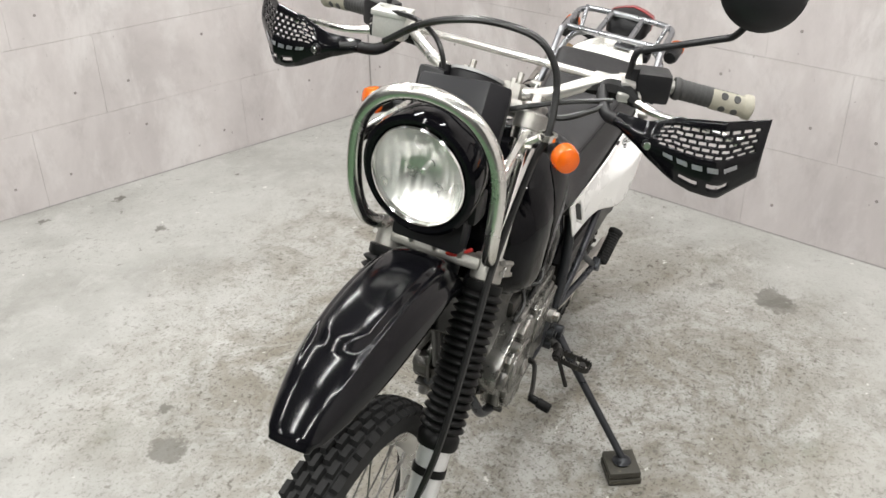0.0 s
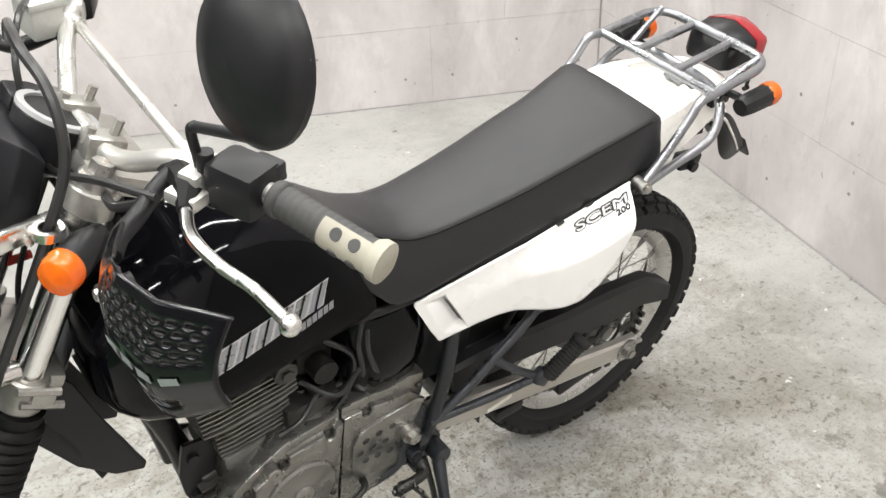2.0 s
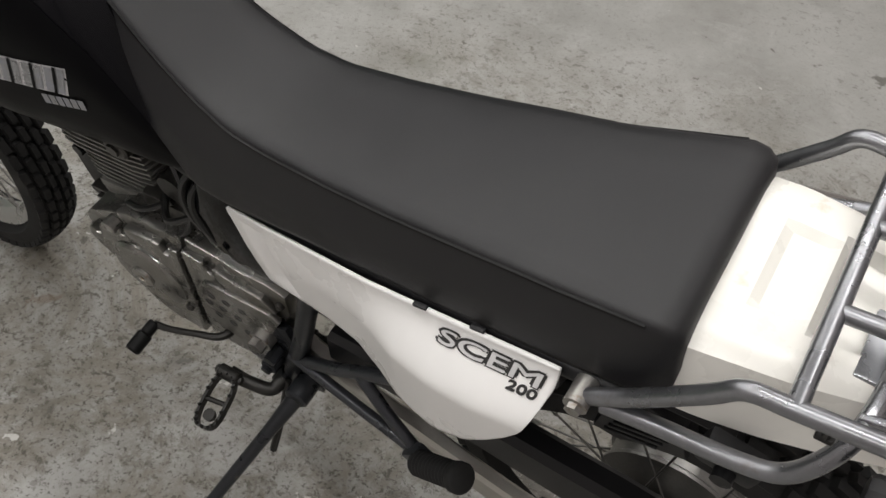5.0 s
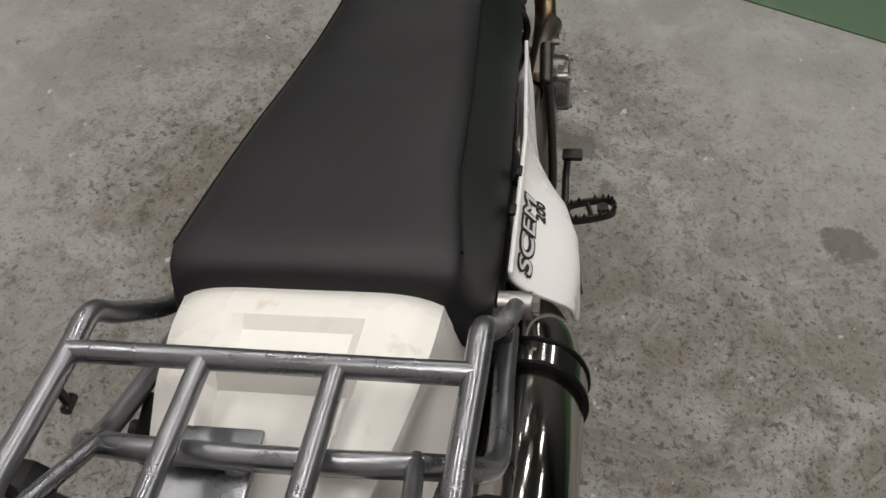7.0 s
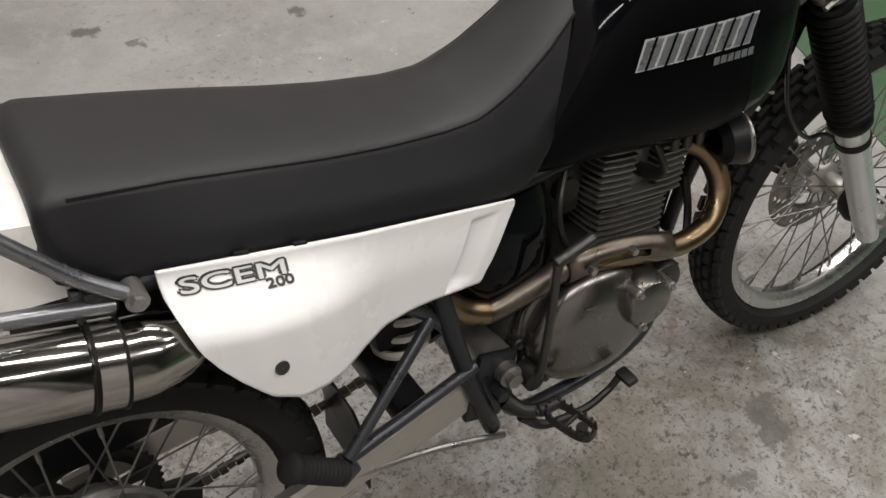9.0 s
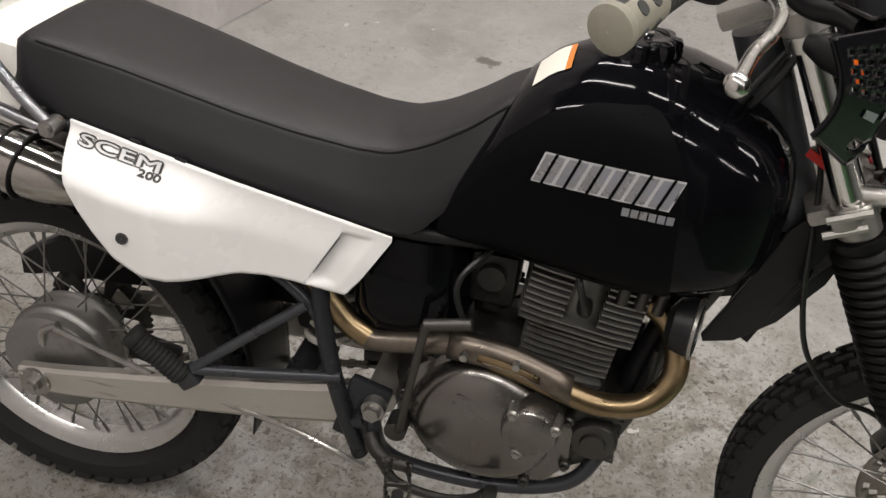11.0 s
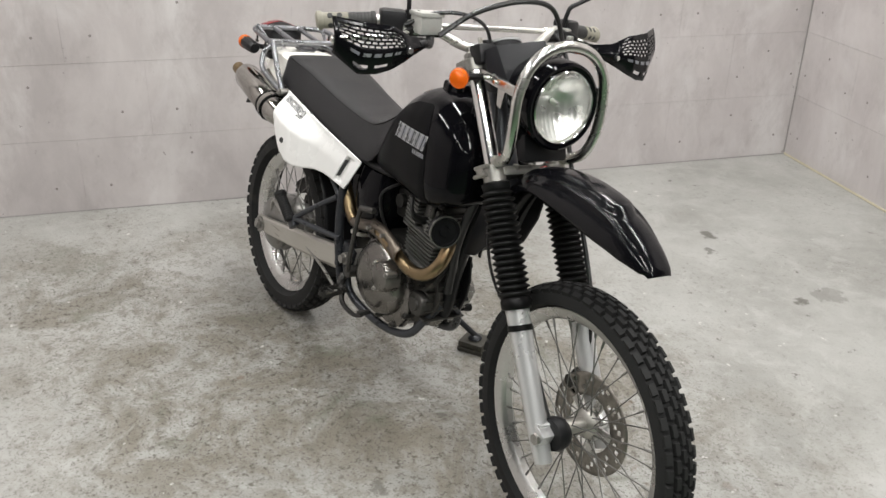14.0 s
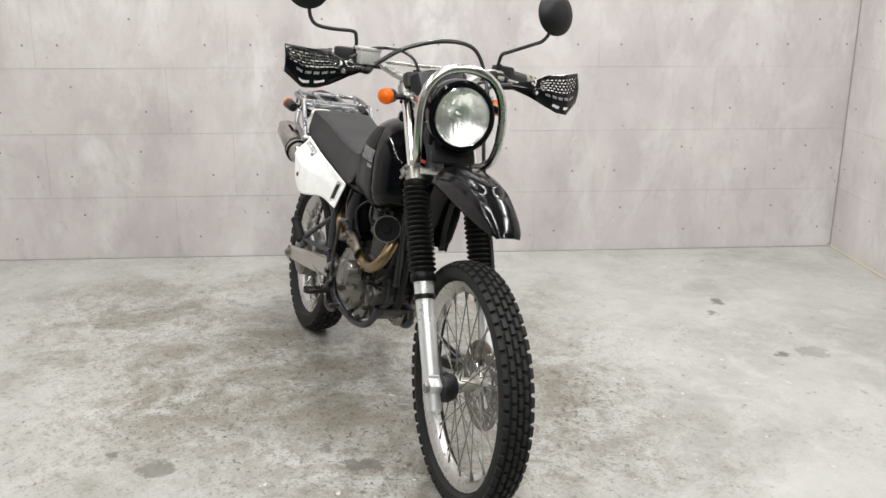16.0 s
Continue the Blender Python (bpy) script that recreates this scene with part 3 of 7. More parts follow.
for u, v, turn in ((0.8, 0.8, 0), (0.8, 2.2, 0), (0.8, 3.7, 0), (2.3, 0.8, 0), (2.3, 2.2, 0), (2.3, 3.7, 0), (3.9, 0.8, 0), (3.9, 2.2, 0), (3.9, 3.7, 0), (5.6, 1.2, 0), (5.6, 3.2, 0)):
    strip_light(u, v, turn, 16.0)

# ---- motorcycle ----
LEAN, YAW, SIZE = 9.15, 0.47, 0.9737
bike = new("motorcycle")
bike.matrix_world = Matrix.Translation((-0.003, -0.0154, 0)) @ Matrix.Rotation(math.radians(YAW), 4, "Z") @ pose(0, 0, 0, -LEAN, 0, 0) @ Matrix.Scale(SIZE, 4)
tagged(bike, "black and white dual-purpose motorcycle leaning on its side stand", "motorcycle")

STEER, BAR_TURN = -1.9, -2.6   # the bar sits a little askew on the fork
S_AX, S_PT = Vector((-0.454, 0, 0.891)), Vector((1.067, 0, 0.84))
# the front end stands a little raked and out of line with the frame
FRONT = Matrix(((1, 0, -0.075, 0.0615), (0, 1, -0.04, 0.0392), (0, 0, 1.029, -0.0009), (0, 0, 0, 1)))
ST = FRONT @ Matrix.Translation(S_PT) @ Matrix.Rotation(math.radians(STEER), 4, S_AX) @ Matrix.Translation(-S_PT)
SF = ST
SB = FRONT @ Matrix.Translation(S_PT) @ Matrix.Rotation(math.radians(BAR_TURN), 4, S_AX) @ Matrix.Translation(-S_PT)
F_AXLE = Vector((1.409, 0, 0.3375))
SW = Matrix.Translation(ST @ F_AXLE) @ Matrix.Rotation(math.radians(2.3), 4, "X") @ Matrix.Rotation(math.radians(STEER), 4, S_AX) @ Matrix.Translation(-F_AXLE)


def fork_x(z):
    return 1.385 - (z - 0.335) * 0.51


def wheel(name, axle, r_out, r_rim, half, tyre_half, rows, around, xf, hub_prof, spokes, label):
    """Spoked wheel: hub with tyre, rim, spokes as sub-parts."""
    ax, az = axle
    o = (ax, 0, az)
    b = B()
    lathe(b, hub_prof, o, (0, 1, 0), 36, caps=True)
    hub = part(name, b, M_HUB if r_out < 0.33 else M_ALU, bike, label, xf)
    # moulded tyre: side walls and a tread of raised blocks in one skin
    b = B()
    mid = (r_out - 0.009 + r_rim) / 2
    hgt = (r_out - 0.009 - r_rim) / 2
    across = [(None, r_rim - 0.004, -half * 0.80), (None, r_rim + 0.012, -half * 0.98), (None, mid - hgt * 0.35, -tyre_half * 0.97), (None, mid + hgt * 0.1, -tyre_half)]
    mirrored = [(None, r, -y) for _, r, y in reversed(across)]
    for j in range(rows):
        for k, up_ in ((0.04, 0), (0.085, 1), (0.315, 1), (0.36, 0)):
            q = -1 + (k + 0.4 * j) * 5 / rows
            across.append((j if up_ else None, q, None))
    across += mirrored
    rings = []
    for i in range(around):
        for f in (0.10, 0.16, 0.34, 0.40, 0.60, 0.66, 0.84, 0.90):
            th = 2 * math.pi * (i + f) / around
            dv = Vector((math.cos(th), 0, math.sin(th)))
            ring = []
            for row, q, y in across:
                if y is not None:
                    ring.append(Vector(o) + dv * q + Vector((0, y, 0)))
                    continue
                high = row is not None and ((0.15 < f < 0.85) if row % 2 == 0 else not (0.35 < f < 0.65))
                tilt = q * abs(q) * 0.75
                rr = r_out - 0.0105 - abs(q) ** 2.4 * hgt * 0.42
                h = 0.0105 if high else 0.0
                ring.append(Vector(o) + dv * (rr + h * math.cos(tilt)) + Vector((0, q * tyre_half * 0.95 + h * math.sin(tilt), 0)))
            rings.append(ring)
    skin(b, rings, closed=True)
    part("tyre", b, M_RUBBER, hub, "black knobbly off-road tyre", xf, 35)
    # rim
    b = B()
    prof = [(r_rim - 0.021, -half * 0.35), (r_rim - 0.015, -half * 0.62), (r_rim - 0.006, -half * 0.8), (r_rim + 0.008, -half), (r_rim + 0.010, -half * 0.86),
            (r_rim - 0.002, -half * 0.6), (r_rim - 0.014, 0), (r_rim - 0.002, half * 0.6), (r_rim + 0.010, half * 0.86), (r_rim + 0.008, half), (r_rim - 0.006, half * 0.8),
            (r_rim - 0.015, half * 0.62), (r_rim - 0.021, half * 0.35)]
    lathe(b, prof, o, (0, 1, 0), 72, closed=True)
    part("rim", b, M_RIM, hub, "silver alloy rim with spoke nipples", xf, 30)
    # spokes
    n = 36
    for i in range(n):
        side = 1 if i % 2 else -1
        th = 2 * math.pi * i / n
        lean_ = (0.55 if (i // 2) % 2 else -0.55)
        rh, yh = spokes
        p0 = Vector((ax + rh * math.cos(th + lean_), side * yh, az + rh * math.sin(th + lean_)))
        p1 = Vector((ax + (r_rim - 0.020) * math.cos(th), side * 0.006, az + (r_rim - 0.020) * math.sin(th)))
        b = B()
        cyl(b, p0, p1, 0.0017, seg=5)
        cyl(b, p1 + (p0 - p1).normalized() * 0.022, p1, 0.0032, seg=6)
        part("spoke", b, M_SPOKE, hub, "", xf)
    return hub


front_hub = [(0.016, -0.062), (0.024, -0.058), (0.030, -0.035), (0.022, -0.028), (0.020, 0.02), (0.034, 0.026), (0.040, 0.036), (0.030, 0.045), (0.016, 0.06)]
rear_hub = [(0.016, -0.085), (0.045, -0.080), (0.084, -0.066), (0.094, -0.056), (0.097, -0.050), (0.097, -0.044), (0.090, -0.040), (0.090, -0.012), (0.095, -0.008), (0.095, -0.003), (0.070, 0.004), (0.050, 0.02), (0.058, 0.030), (0.060, 0.045), (0.020, 0.06), (0.016, 0.075)]
fw = wheel("front_wheel", (1.409, 0.3375), 0.343, 0.278, 0.025, 0.041, 5, 58, SW, front_hub, (0.030, 0.030), "silver front hub with laced spokes")
rw = wheel("rear_wheel", (0.0, 0.313), 0.314, 0.234, 0.032, 0.054, 5, 46, Matrix.Identity(4), rear_hub, (0.058, 0.036), "grey rear drum hub with laced spokes")

# front brake disc with slots, carrier bolts, speed drive
b = B()
o = Vector((1.410, 0.048, 0.335))
NS = 48
ring_o, ring_i, hole = 0.125, 0.085, []
for i in range(NS):
    a0, a1 = 2 * math.pi * i / NS, 2 * math.pi * (i + 1) / NS
    rs = [0.070, 0.082, 0.094, 0.106, 0.116, 0.126]
    for j in range(5):
        if (j in (1, 3) and (i + j) % 4 == 0) or (j == 2 and i % 4 == 2):
            continue
        q = [b.verts.new(o + Vector((math.cos(a) * r, 0, math.sin(a) * r))) for a, r in ((a0, rs[j]), (a1, rs[j]), (a1, rs[j + 1]), (a0, rs[j + 1]))]
        b.faces.new(q)
bmesh.ops.remove_doubles(b, verts=b.verts, dist=0.0004)
part("brake_disc", b, M_DISC, fw, "slotted steel brake disc", SW, solid=0.004)
b = B()
for i in range(5):
    a = 2 * math.pi * i / 5
    plate(b, [(1.410 + math.cos(a + k) * r, 0.335 + math.sin(a + k) * r) for k, r in ((-0.35, 0.030), (0.35, 0.030), (0.18, 0.076), (-0.18, 0.076))], 0.042, 0.047)
    cyl(b, (1.410 + math.cos(a) * 0.068, 0.045, 0.335 + math.sin(a) * 0.068), (1.410 + math.cos(a) * 0.068, 0.055, 0.335 + math.sin(a) * 0.068), 0.006, seg=6)
part("disc_carrier", b, M_RIM, fw, "", SW)
b = B()
lathe(b, [(0.012, -0.078), (0.038, -0.074), (0.042, -0.060), (0.036, -0.040), (0.030, -0.034)], (1.410, 0, 0.335), (0, 1, 0), 28, caps=True)
part("speedometer_drive", b, M_PLASTIC, fw, "black plastic speedometer drive", SW)
b = B()
cyl(b, (1.410, -0.115, 0.335), (1.410, 0.115, 0.335), 0.009, seg=16)
cyl(b, (1.410, -0.122, 0.335), (1.410, -0.114, 0.335), 0.014, seg=6)
cyl(b, (1.410, 0.114, 0.335), (1.410, 0.124, 0.335), 0.014, seg=6)
part("axle", b, M_BOLT, fw, "", SW)

# caliper on the left leg
b = B()
box(b, (1.325, 0.074, 0.395), (0.042, 0.046, 0.070), rot("Y", 27), 0.010)
cyl(b, (1.322, 0.044, 0.400), (1.322, 0.104, 0.400), 0.016, seg=16)
part("brake_caliper", b, M_DARKSTEEL, bike, "dark brake caliper beside the disc", SF)

# fork
for s in (1, -1):
    y = 0.092 * s
    b = B()
    tube(b, [(fork_x(0.27), y, 0.27), (fork_x(0.34), y, 0.34), (fork_x(0.47), y, 0.47), (fork_x(0.58), y, 0.58)], [0.021, 0.025, 0.026, 0.029], 20, 5)
    box(b, (1.396, y, 0.335), (0.055, 0.040, 0.045), rot("Y", 27), 0.010)
    for k in (-0.014, 0.014):
        cyl(b, (1.409 + k * 0.4, y - 0.006 * s, 0.350 + k), (1.409 + k * 0.4, y + 0.024 * s, 0.350 + k), 0.004, seg=6)
    leg = part("fork_leg", b, M_FORK, bike, "silver lower fork leg", SF)
    b = B()
    cyl(b, (fork_x(0.530), y, 0.530), (fork_x(0.542), y, 0.542), 0.0305, seg=20)
    part("band", b, M_BOOT, leg, "black rubber band", SF)
    b = B()
    n = 17
    p0, p1 = Vector((fork_x(0.572), y, 0.572)), Vector((fork_x(0.822), y, 0.822))
    prof = [(0.034, 0.0), (0.037, 0.006), (0.037, 0.020)]
    lng = (p1 - p0).length
    for i in range(n):
        h = 0.028 + (lng - 0.045) * i / n
        st = (lng - 0.045) / n
        prof += [(0.031, h), (0.040, h + st * 0.42), (0.040, h + st * 0.58), (0.031, h + st)]
    prof += [(0.034, lng - 0.012), (0.034, lng)]
    lathe(b, prof, p0, p1 - p0, 24, caps=True)
    part("fork_boot", b, M_BOOT, bike, "black ribbed rubber fork boot", SF, 60)
    b = B()
    cyl(b, (fork_x(0.83), y, 0.83), (fork_x(1.075), y, 1.075), 0.0195, seg=24)
    part("fork_tube", b, M_CHROME, bike, "polished upper fork tube", SF)
    b = B()
    cyl(b, (fork_x(1.045), y, 1.045), (fork_x(1.085), y, 1.085), 0.023, seg=20, edge=0.004)
    cyl(b, (fork_x(1.085), y, 1.085), (fork_x(1.097), y, 1.097), 0.014, seg=6)
    part("fork_cap", b, M_BOLT, bike, "", SF)

# clamps (crown and lower yoke)
b = B()
for s in (1, -1):
    cyl(b, (fork_x(0.822), 0.092 * s, 0.822), (fork_x(0.860), 0.092 * s, 0.860), 0.0275, seg=24, edge=0.003)
    box(b, (fork_x(0.84) - 0.015, 0.116 * s, 0.840), (0.030, 0.018, 0.022), rot("Y", -27), 0.006)
    for k in (-0.010, 0.010):
        cyl(b, (fork_x(0.84) - 0.036, 0.121 * s, 0.832 + k), (fork_x(0.84) + 0.010, 0.121 * s, 0.855 + k), 0.0050, seg=6)
box(b, (fork_x(0.84) - 0.012, 0, 0.838), (0.086, 0.17, 0.022), rot("Y", -27), 0.008)
for y in (-0.045, 0.0, 0.045):
    cyl(b, (fork_x(0.84) + 0.020, y, 0.845), (fork_x(0.84) + 0.020, y, 0.868), 0.0075, seg=8)
part("lower_clamp", b, M_CLAMP, bike, "silver lower fork clamp with pinch bolts", SF)
b = B()
for s in (1, -1):
    cyl(b, (fork_x(1.045), 0.092 * s, 1.045), (fork_x(1.072), 0.092 * s, 1.072), 0.029, seg=24, edge=0.003)
box(b, (fork_x(1.055) - 0.045, 0, 1.055), (0.095, 0.18, 0.024), rot("Y", -27), 0.006)
part("upper_clamp", b, M_CLAMP, bike, "silver upper fork clamp", SF)
b = B()
cyl(b, (1.067 + 0.02, 0, 0.80), (0.965, 0, 1.04), 0.030, seg=24)
part("steering_head", b, M_FRAME, bike)

# reflector tab, wires under the clamp
b = B()
tube(b, [(1.13, 0.005, 0.850), (1.152, 0.025, 0.858), (1.150, 0.045, 0.862), (1.13, 0.060, 0.866)], 0.0035, 6)
part("red_wire", b, M_REDWIRE, bike, "short red wire loop", SF)
b = B()
tube(b, [(1.06, -0.07, 0.90), (1.10, -0.085, 0.885), (1.12, -0.06, 0.875)], 0.006, 6)
part("red_wire", b, M_REDWIRE, bike, "", SF)

# front fender: arched section swept along its line
FEND = [(1.603, 0.783, 0.034, 0.012), (1.591, 0.800, 0.046, 0.026), (1.554, 0.830, 0.060, 0.046), (1.494, 0.861, 0.072, 0.060), (1.407, 0.882, 0.080, 0.064),
        (1.310, 0.886, 0.083, 0.054), (1.220, 0.872, 0.080, 0.040), (1.140, 0.825, 0.072, 0.036), (1.085, 0.760, 0.066, 0.036), (1.045, 0.685, 0.064, 0.034), (1.022, 0.615, 0.060, 0.030)]


def fender_rings(drop=0.0):
    line = spline([(x, 0, z) for x, z, _, _ in FEND], 16)
    sizes = spline([(w, h, 0) for _, _, w, h in FEND], 16)
    n = len(line)
    rings = []
    for i, p in enumerate(line):
        t = (line[min(i + 1, n - 1)] - line[max(i - 1, 0)]).normalized()
        up = Vector((t.z, 0, -t.x))
        if up.z < 0:
            up = -up
        w, h = 0.95 * sizes[i].x, sizes[i].y
        row = []
        for j in range(49):
            q = (j - 24) / 24
            yy = w * math.sin(q * 1.45) / math.sin(1.45)
            zz = -h * (abs(q) ** 2.4)
            # raised middle that ends in a step, two ribs that run on to the tip
            step = min(1.0, max(0.0, (1.492 - 0.16 * q * q - p.x) / 0.022)) * min(1.0, max(0.0, (p.x - 1.12) / 0.08))
            flat = min(1.0, max(0.0, (0.44 - abs(q)) / 0.07))
            rib = 0.007 * math.exp(-((abs(q) - 0.50) / 0.07) ** 2) * min(1.0, max(0.0, (1.546 - p.x) / 0.08)) * min(1.0, max(0.0, (p.x - 1.15) / 0.1))
            row.append(p + up * (zz + 0.011 * step * flat + rib) + Vector((0, yy, 0)))
        rings.append(row)
    return rings


b = B()
vs = [[b.verts.new(q) for q in r] for r in fender_rings()]
for i in range(len(vs) - 1):
    for j in range(48):
        b.faces.new((vs[i][j], vs[i][j + 1], vs[i + 1][j + 1], vs[i + 1][j]))
part("front_fender", b, M_FENDER, bike, "glossy black high front fender with ridges", ST, 60, solid=0.004)
# black shield that hangs behind the forks
for s in (1, -1):
    b = B()
    plate(b, [(1.150, 0.80), (1.126, 0.723), (1.080, 0.650), (1.032, 0.605), (0.992, 0.592), (0.988, 0.602), (1.040, 0.72), (1.066, 0.79), (1.10, 0.83)], 0.052 * s, 0.060 * s, 0.002)
    part("fender_side", b, M_PLASTIC, bike, "", ST)

# headlight
HC, HN = Vector((1.230, -0.004, 1.023)), Vector((0.985, -0.02, -0.10)).normalized()
b = B()
lathe(b, [(0.0005, -0.136), (0.020, -0.135), (0.060, -0.125), (0.086, -0.085), (0.096, -0.030), (0.099, 0.0), (0.098, 0.012), (0.092, 0.016), (0.084, 0.014), (0.081, 0.008)], HC, HN, 48)
shell = part("headlight_shell", b, M_PAINT, bike, "glossy black round headlight shell", ST)
b = B()
lathe(b, [(0.0800, 0.006), (0.0815, 0.016), (0.0795, 0.0185), (0.0775, 0.016), (0.0770, 0.006)], HC, HN, 48)
part("headlight_ring", b, M_CHROME, shell, "thin bright rim", ST)
b = B()
HU = Vector((0, 1, 0)).cross(HN)
if HU.z < 0:
    HU = -HU
rows_ = []
for k in range(23):
    r = 0.007 + 0.072 * k / 22
    row = []
    for i in range(120):
        a = 2 * math.pi * i / 120
        y_, u_ = r * math.cos(a), r * math.sin(a)
        flute = 0.0006 if u_ < 0.004 else 0.0003
        d_ = 0.008 - 0.040 * (1 - (r / 0.079) ** 2) + flute * math.cos(y_ * 2 * math.pi / 0.0135)
        row.append(HC + HN * d_ + Vector((0, y_, 0)) + HU * u_)
    rows_.append(row)
skin(b, rows_, caps=False)
part("reflector", b, M_REFLECTOR, shell, "silver bowl reflector", ST)
b = B()
cyl(b, HC - HN * 0.032, HC - HN * 0.004, 0.007, 0.006, 14, 0.002)
part("bulb", b, M_REFLECTOR, shell, "", ST)
b = B()
rows_ = []
for k in range(8):
    r = 0.0785 * k / 7
    rows_.append((max(r, 0.0004), 0.014 + 0.013 * (1 - (k / 7) ** 2)))
lathe(b, rows_, HC, HN, 48)
lens_ob = part("headlight_lens", b, M_GLASS, shell, "domed clear headlight glass", ST)
lens_ob.visible_shadow = False
# cover under the lamp
b = B()
box(b, (1.178, 0, 0.915), (0.035, 0.125, 0.062), rot("Y", -14), 0.010)
box(b, (1.150, 0, 0.955), (0.05, 0.15, 0.05), None, 0.010)
part("lamp_bracket", b, M_PLASTIC, bike, "black plastic cover under the headlight", ST)

# guard hoop and its arms
b = B()
half = [(1.128, 0.094, 0.872), (1.164, 0.103, 0.882), (1.200, 0.115, 0.908), (1.222, 0.123, 0.965), (1.230, 0.123, 1.040), (1.236, 0.106, 1.096), (1.240, 0.064, 1.136)]
hoop = [(x, y, z) for x, y, z in half] + [(1.241, 0, 1.150)] + [(x, -y, z) for x, y, z in reversed(half)]
tube(b, hoop, 0.0125, 14, 6)
guard = part("headlight_guard", b, M_HOOP, bike, "satin metal tube hoop round the headlight", ST)
for s in (1, -1):
    b = B()
    box(b, (1.140, 0.112 * s, 1.050), (0.160, 0.012, 0.022), rot("Y", 2) @ rot("Z", 7 * s), 0.003)
    cyl(b, (fork_x(1.03), 0.092 * s, 1.03), (fork_x(1.058), 0.092 * s, 1.058), 0.027, seg=20)
    for k in (0.03, 0.075, 0.12):
        cyl(b, (1.062 + k, 0.104 * s, 1.050), (1.062 + k, 0.124 * s, 1.050), 0.005, seg=8)
    part("guard_arm", b, M_HOOP, guard, "silver bracket arm", ST)
    if s > 0:
        b = B()
        eye = ST.inverted() @ Vector((1.061, 0.134, 1.101))
        lathe(b, [(0.0105, -0.005), (0.0165, -0.005), (0.0165, 0.005), (0.0105, 0.005)], eye, (-0.1, 0, 1), 24, closed=True)
        tube(b, [eye + Vector((0.012, -0.010, 0)), Vector((1.090, 0.108, 1.052)), Vector((1.110, 0.110, 1.051))], [0.006, 0.008, 0.009], 8)
        part("hose_eye", b, M_HOOP, guard, "silver eye that holds the brake hose", ST)
    b = B()
    plate(b, [(1.135, 1.045), (1.165, 1.045), (1.150, 0.995), (1.135, 1.0)], 0.105 * s, 0.109 * s)
    part("guard_tab", b, M_HOOP, guard, "", ST)


def indicator(p, out, parent, xf, k=1.0, stretch=1.0):
    """Turn signal: body, lens, reflector inside."""
    p, out = Vector(p), Vector(out).normalized()
    b = B()
    blunt = 0.006 if stretch > 1 else 0.0
    lathe(b, [(r * k, h * k * stretch) for r, h in ((0.010 + blunt, -0.060), (0.013 + blunt, -0.056 if blunt else -0.052), (0.019 + blunt * 0.35, -0.035), (0.0215, -0.006), (0.0215, 0.002))], p, out, 10 if blunt else 20, caps=True)
    body = part("turn_signal", b, M_PLASTIC, parent, "black turn signal body", xf, 30)
    b = B()
    lathe(b, [(r * k, h * k) for r, h in ((0.0205, 0.0), (0.0225, 0.004), (0.0225, 0.010), (0.0215, 0.013), (0.0225, 0.016), (0.020, 0.024), (0.012, 0.028), (0.0005, 0.029))], p, out, 24)
    part("lens", b, M_ORANGE, body, "orange turn signal lens", xf).visible_shadow = False
    b = B()
    lathe(b, [(r * k, h * k) for r, h in ((0.019, 0.003), (0.012, 0.002), (0.007, 0.012), (0.0005, 0.016))], p, out, 16)
    part("bulb_seat", b, M_ORANGEPRINT, body, "", xf)
    return body


for s in (1, -1):
    indicator((1.068, 0.170 * s, 1.043), (0.75, 0.62 * s, 0.0), bike, ST)
    b = B()
    cyl(b, (1.055, 0.10 * s, 1.043), (1.060, 0.145 * s, 1.043), 0.008, seg=10)
    part("signal_stalk", b, M_PLASTIC, bike, "", ST)

# meter and its hood
b = B()
face = [(1.061, -0.098, 1.150), (1.076, 0.030, 1.171), (1.128, 0.034, 1.088), (1.116, -0.084, 1.068)]
back = [(1.034, -0.110, 1.132), (1.050, 0.060, 1.158), (1.096, 0.062, 1.066), (1.084, -0.104, 1.044)]
tail = [(1.016, -0.100, 1.110), (1.030, 0.056, 1.128), (1.060, 0.058, 1.056), (1.050, -0.096, 1.040)]
skin(b, [[Vector(q) for q in face], [Vector(q) for q in back], [Vector(q) for q in tail]])
bmesh.ops.bevel(b, geom=b.edges[:], offset=0.0045, segments=2, affect="EDGES", profile=0.6)
part("meter_hood", b, M_PLASTICGREY, bike, "matte black wedge-shaped meter hood", None, 30)
b = B()
MC, MN = Vector((1.016, -0.016, 1.098)), Vector((-0.50, 0, 0.86)).normalized()
lathe(b, [(0.028, -0.055), (0.043, -0.045), (0.046, -0.010), (0.047, 0.006), (0.043, 0.010)], MC, MN, 36, caps=True)
meter = part("speedometer", b, M_PLASTIC, bike, "black round speedometer", ST)
b = B()
lathe(b, [(0.038, 0.007), (0.0475, 0.008), (0.0475, 0.0130), (0.0385, 0.0135)], MC, MN, 36, closed=True)
part("bezel", b, M_LETTEREDGE, meter, "faded grey bezel", ST)
b = B()
lathe(b, [(0.0005, 0.0085), (0.0432, 0.0085)], MC, MN, 36)
part("dial", b, M_PRINTHOLE, meter, "", ST)
b = B()
box(b, (1.035, -0.085, 1.088), (0.045, 0.050, 0.045), rot("Y", -20), 0.008)
cyl(b, (1.03, -0.070, 1.105), (1.025, -0.070, 1.118), 0.012, seg=14)
part("warning_light_box", b, M_PLASTIC, bike, "", ST)

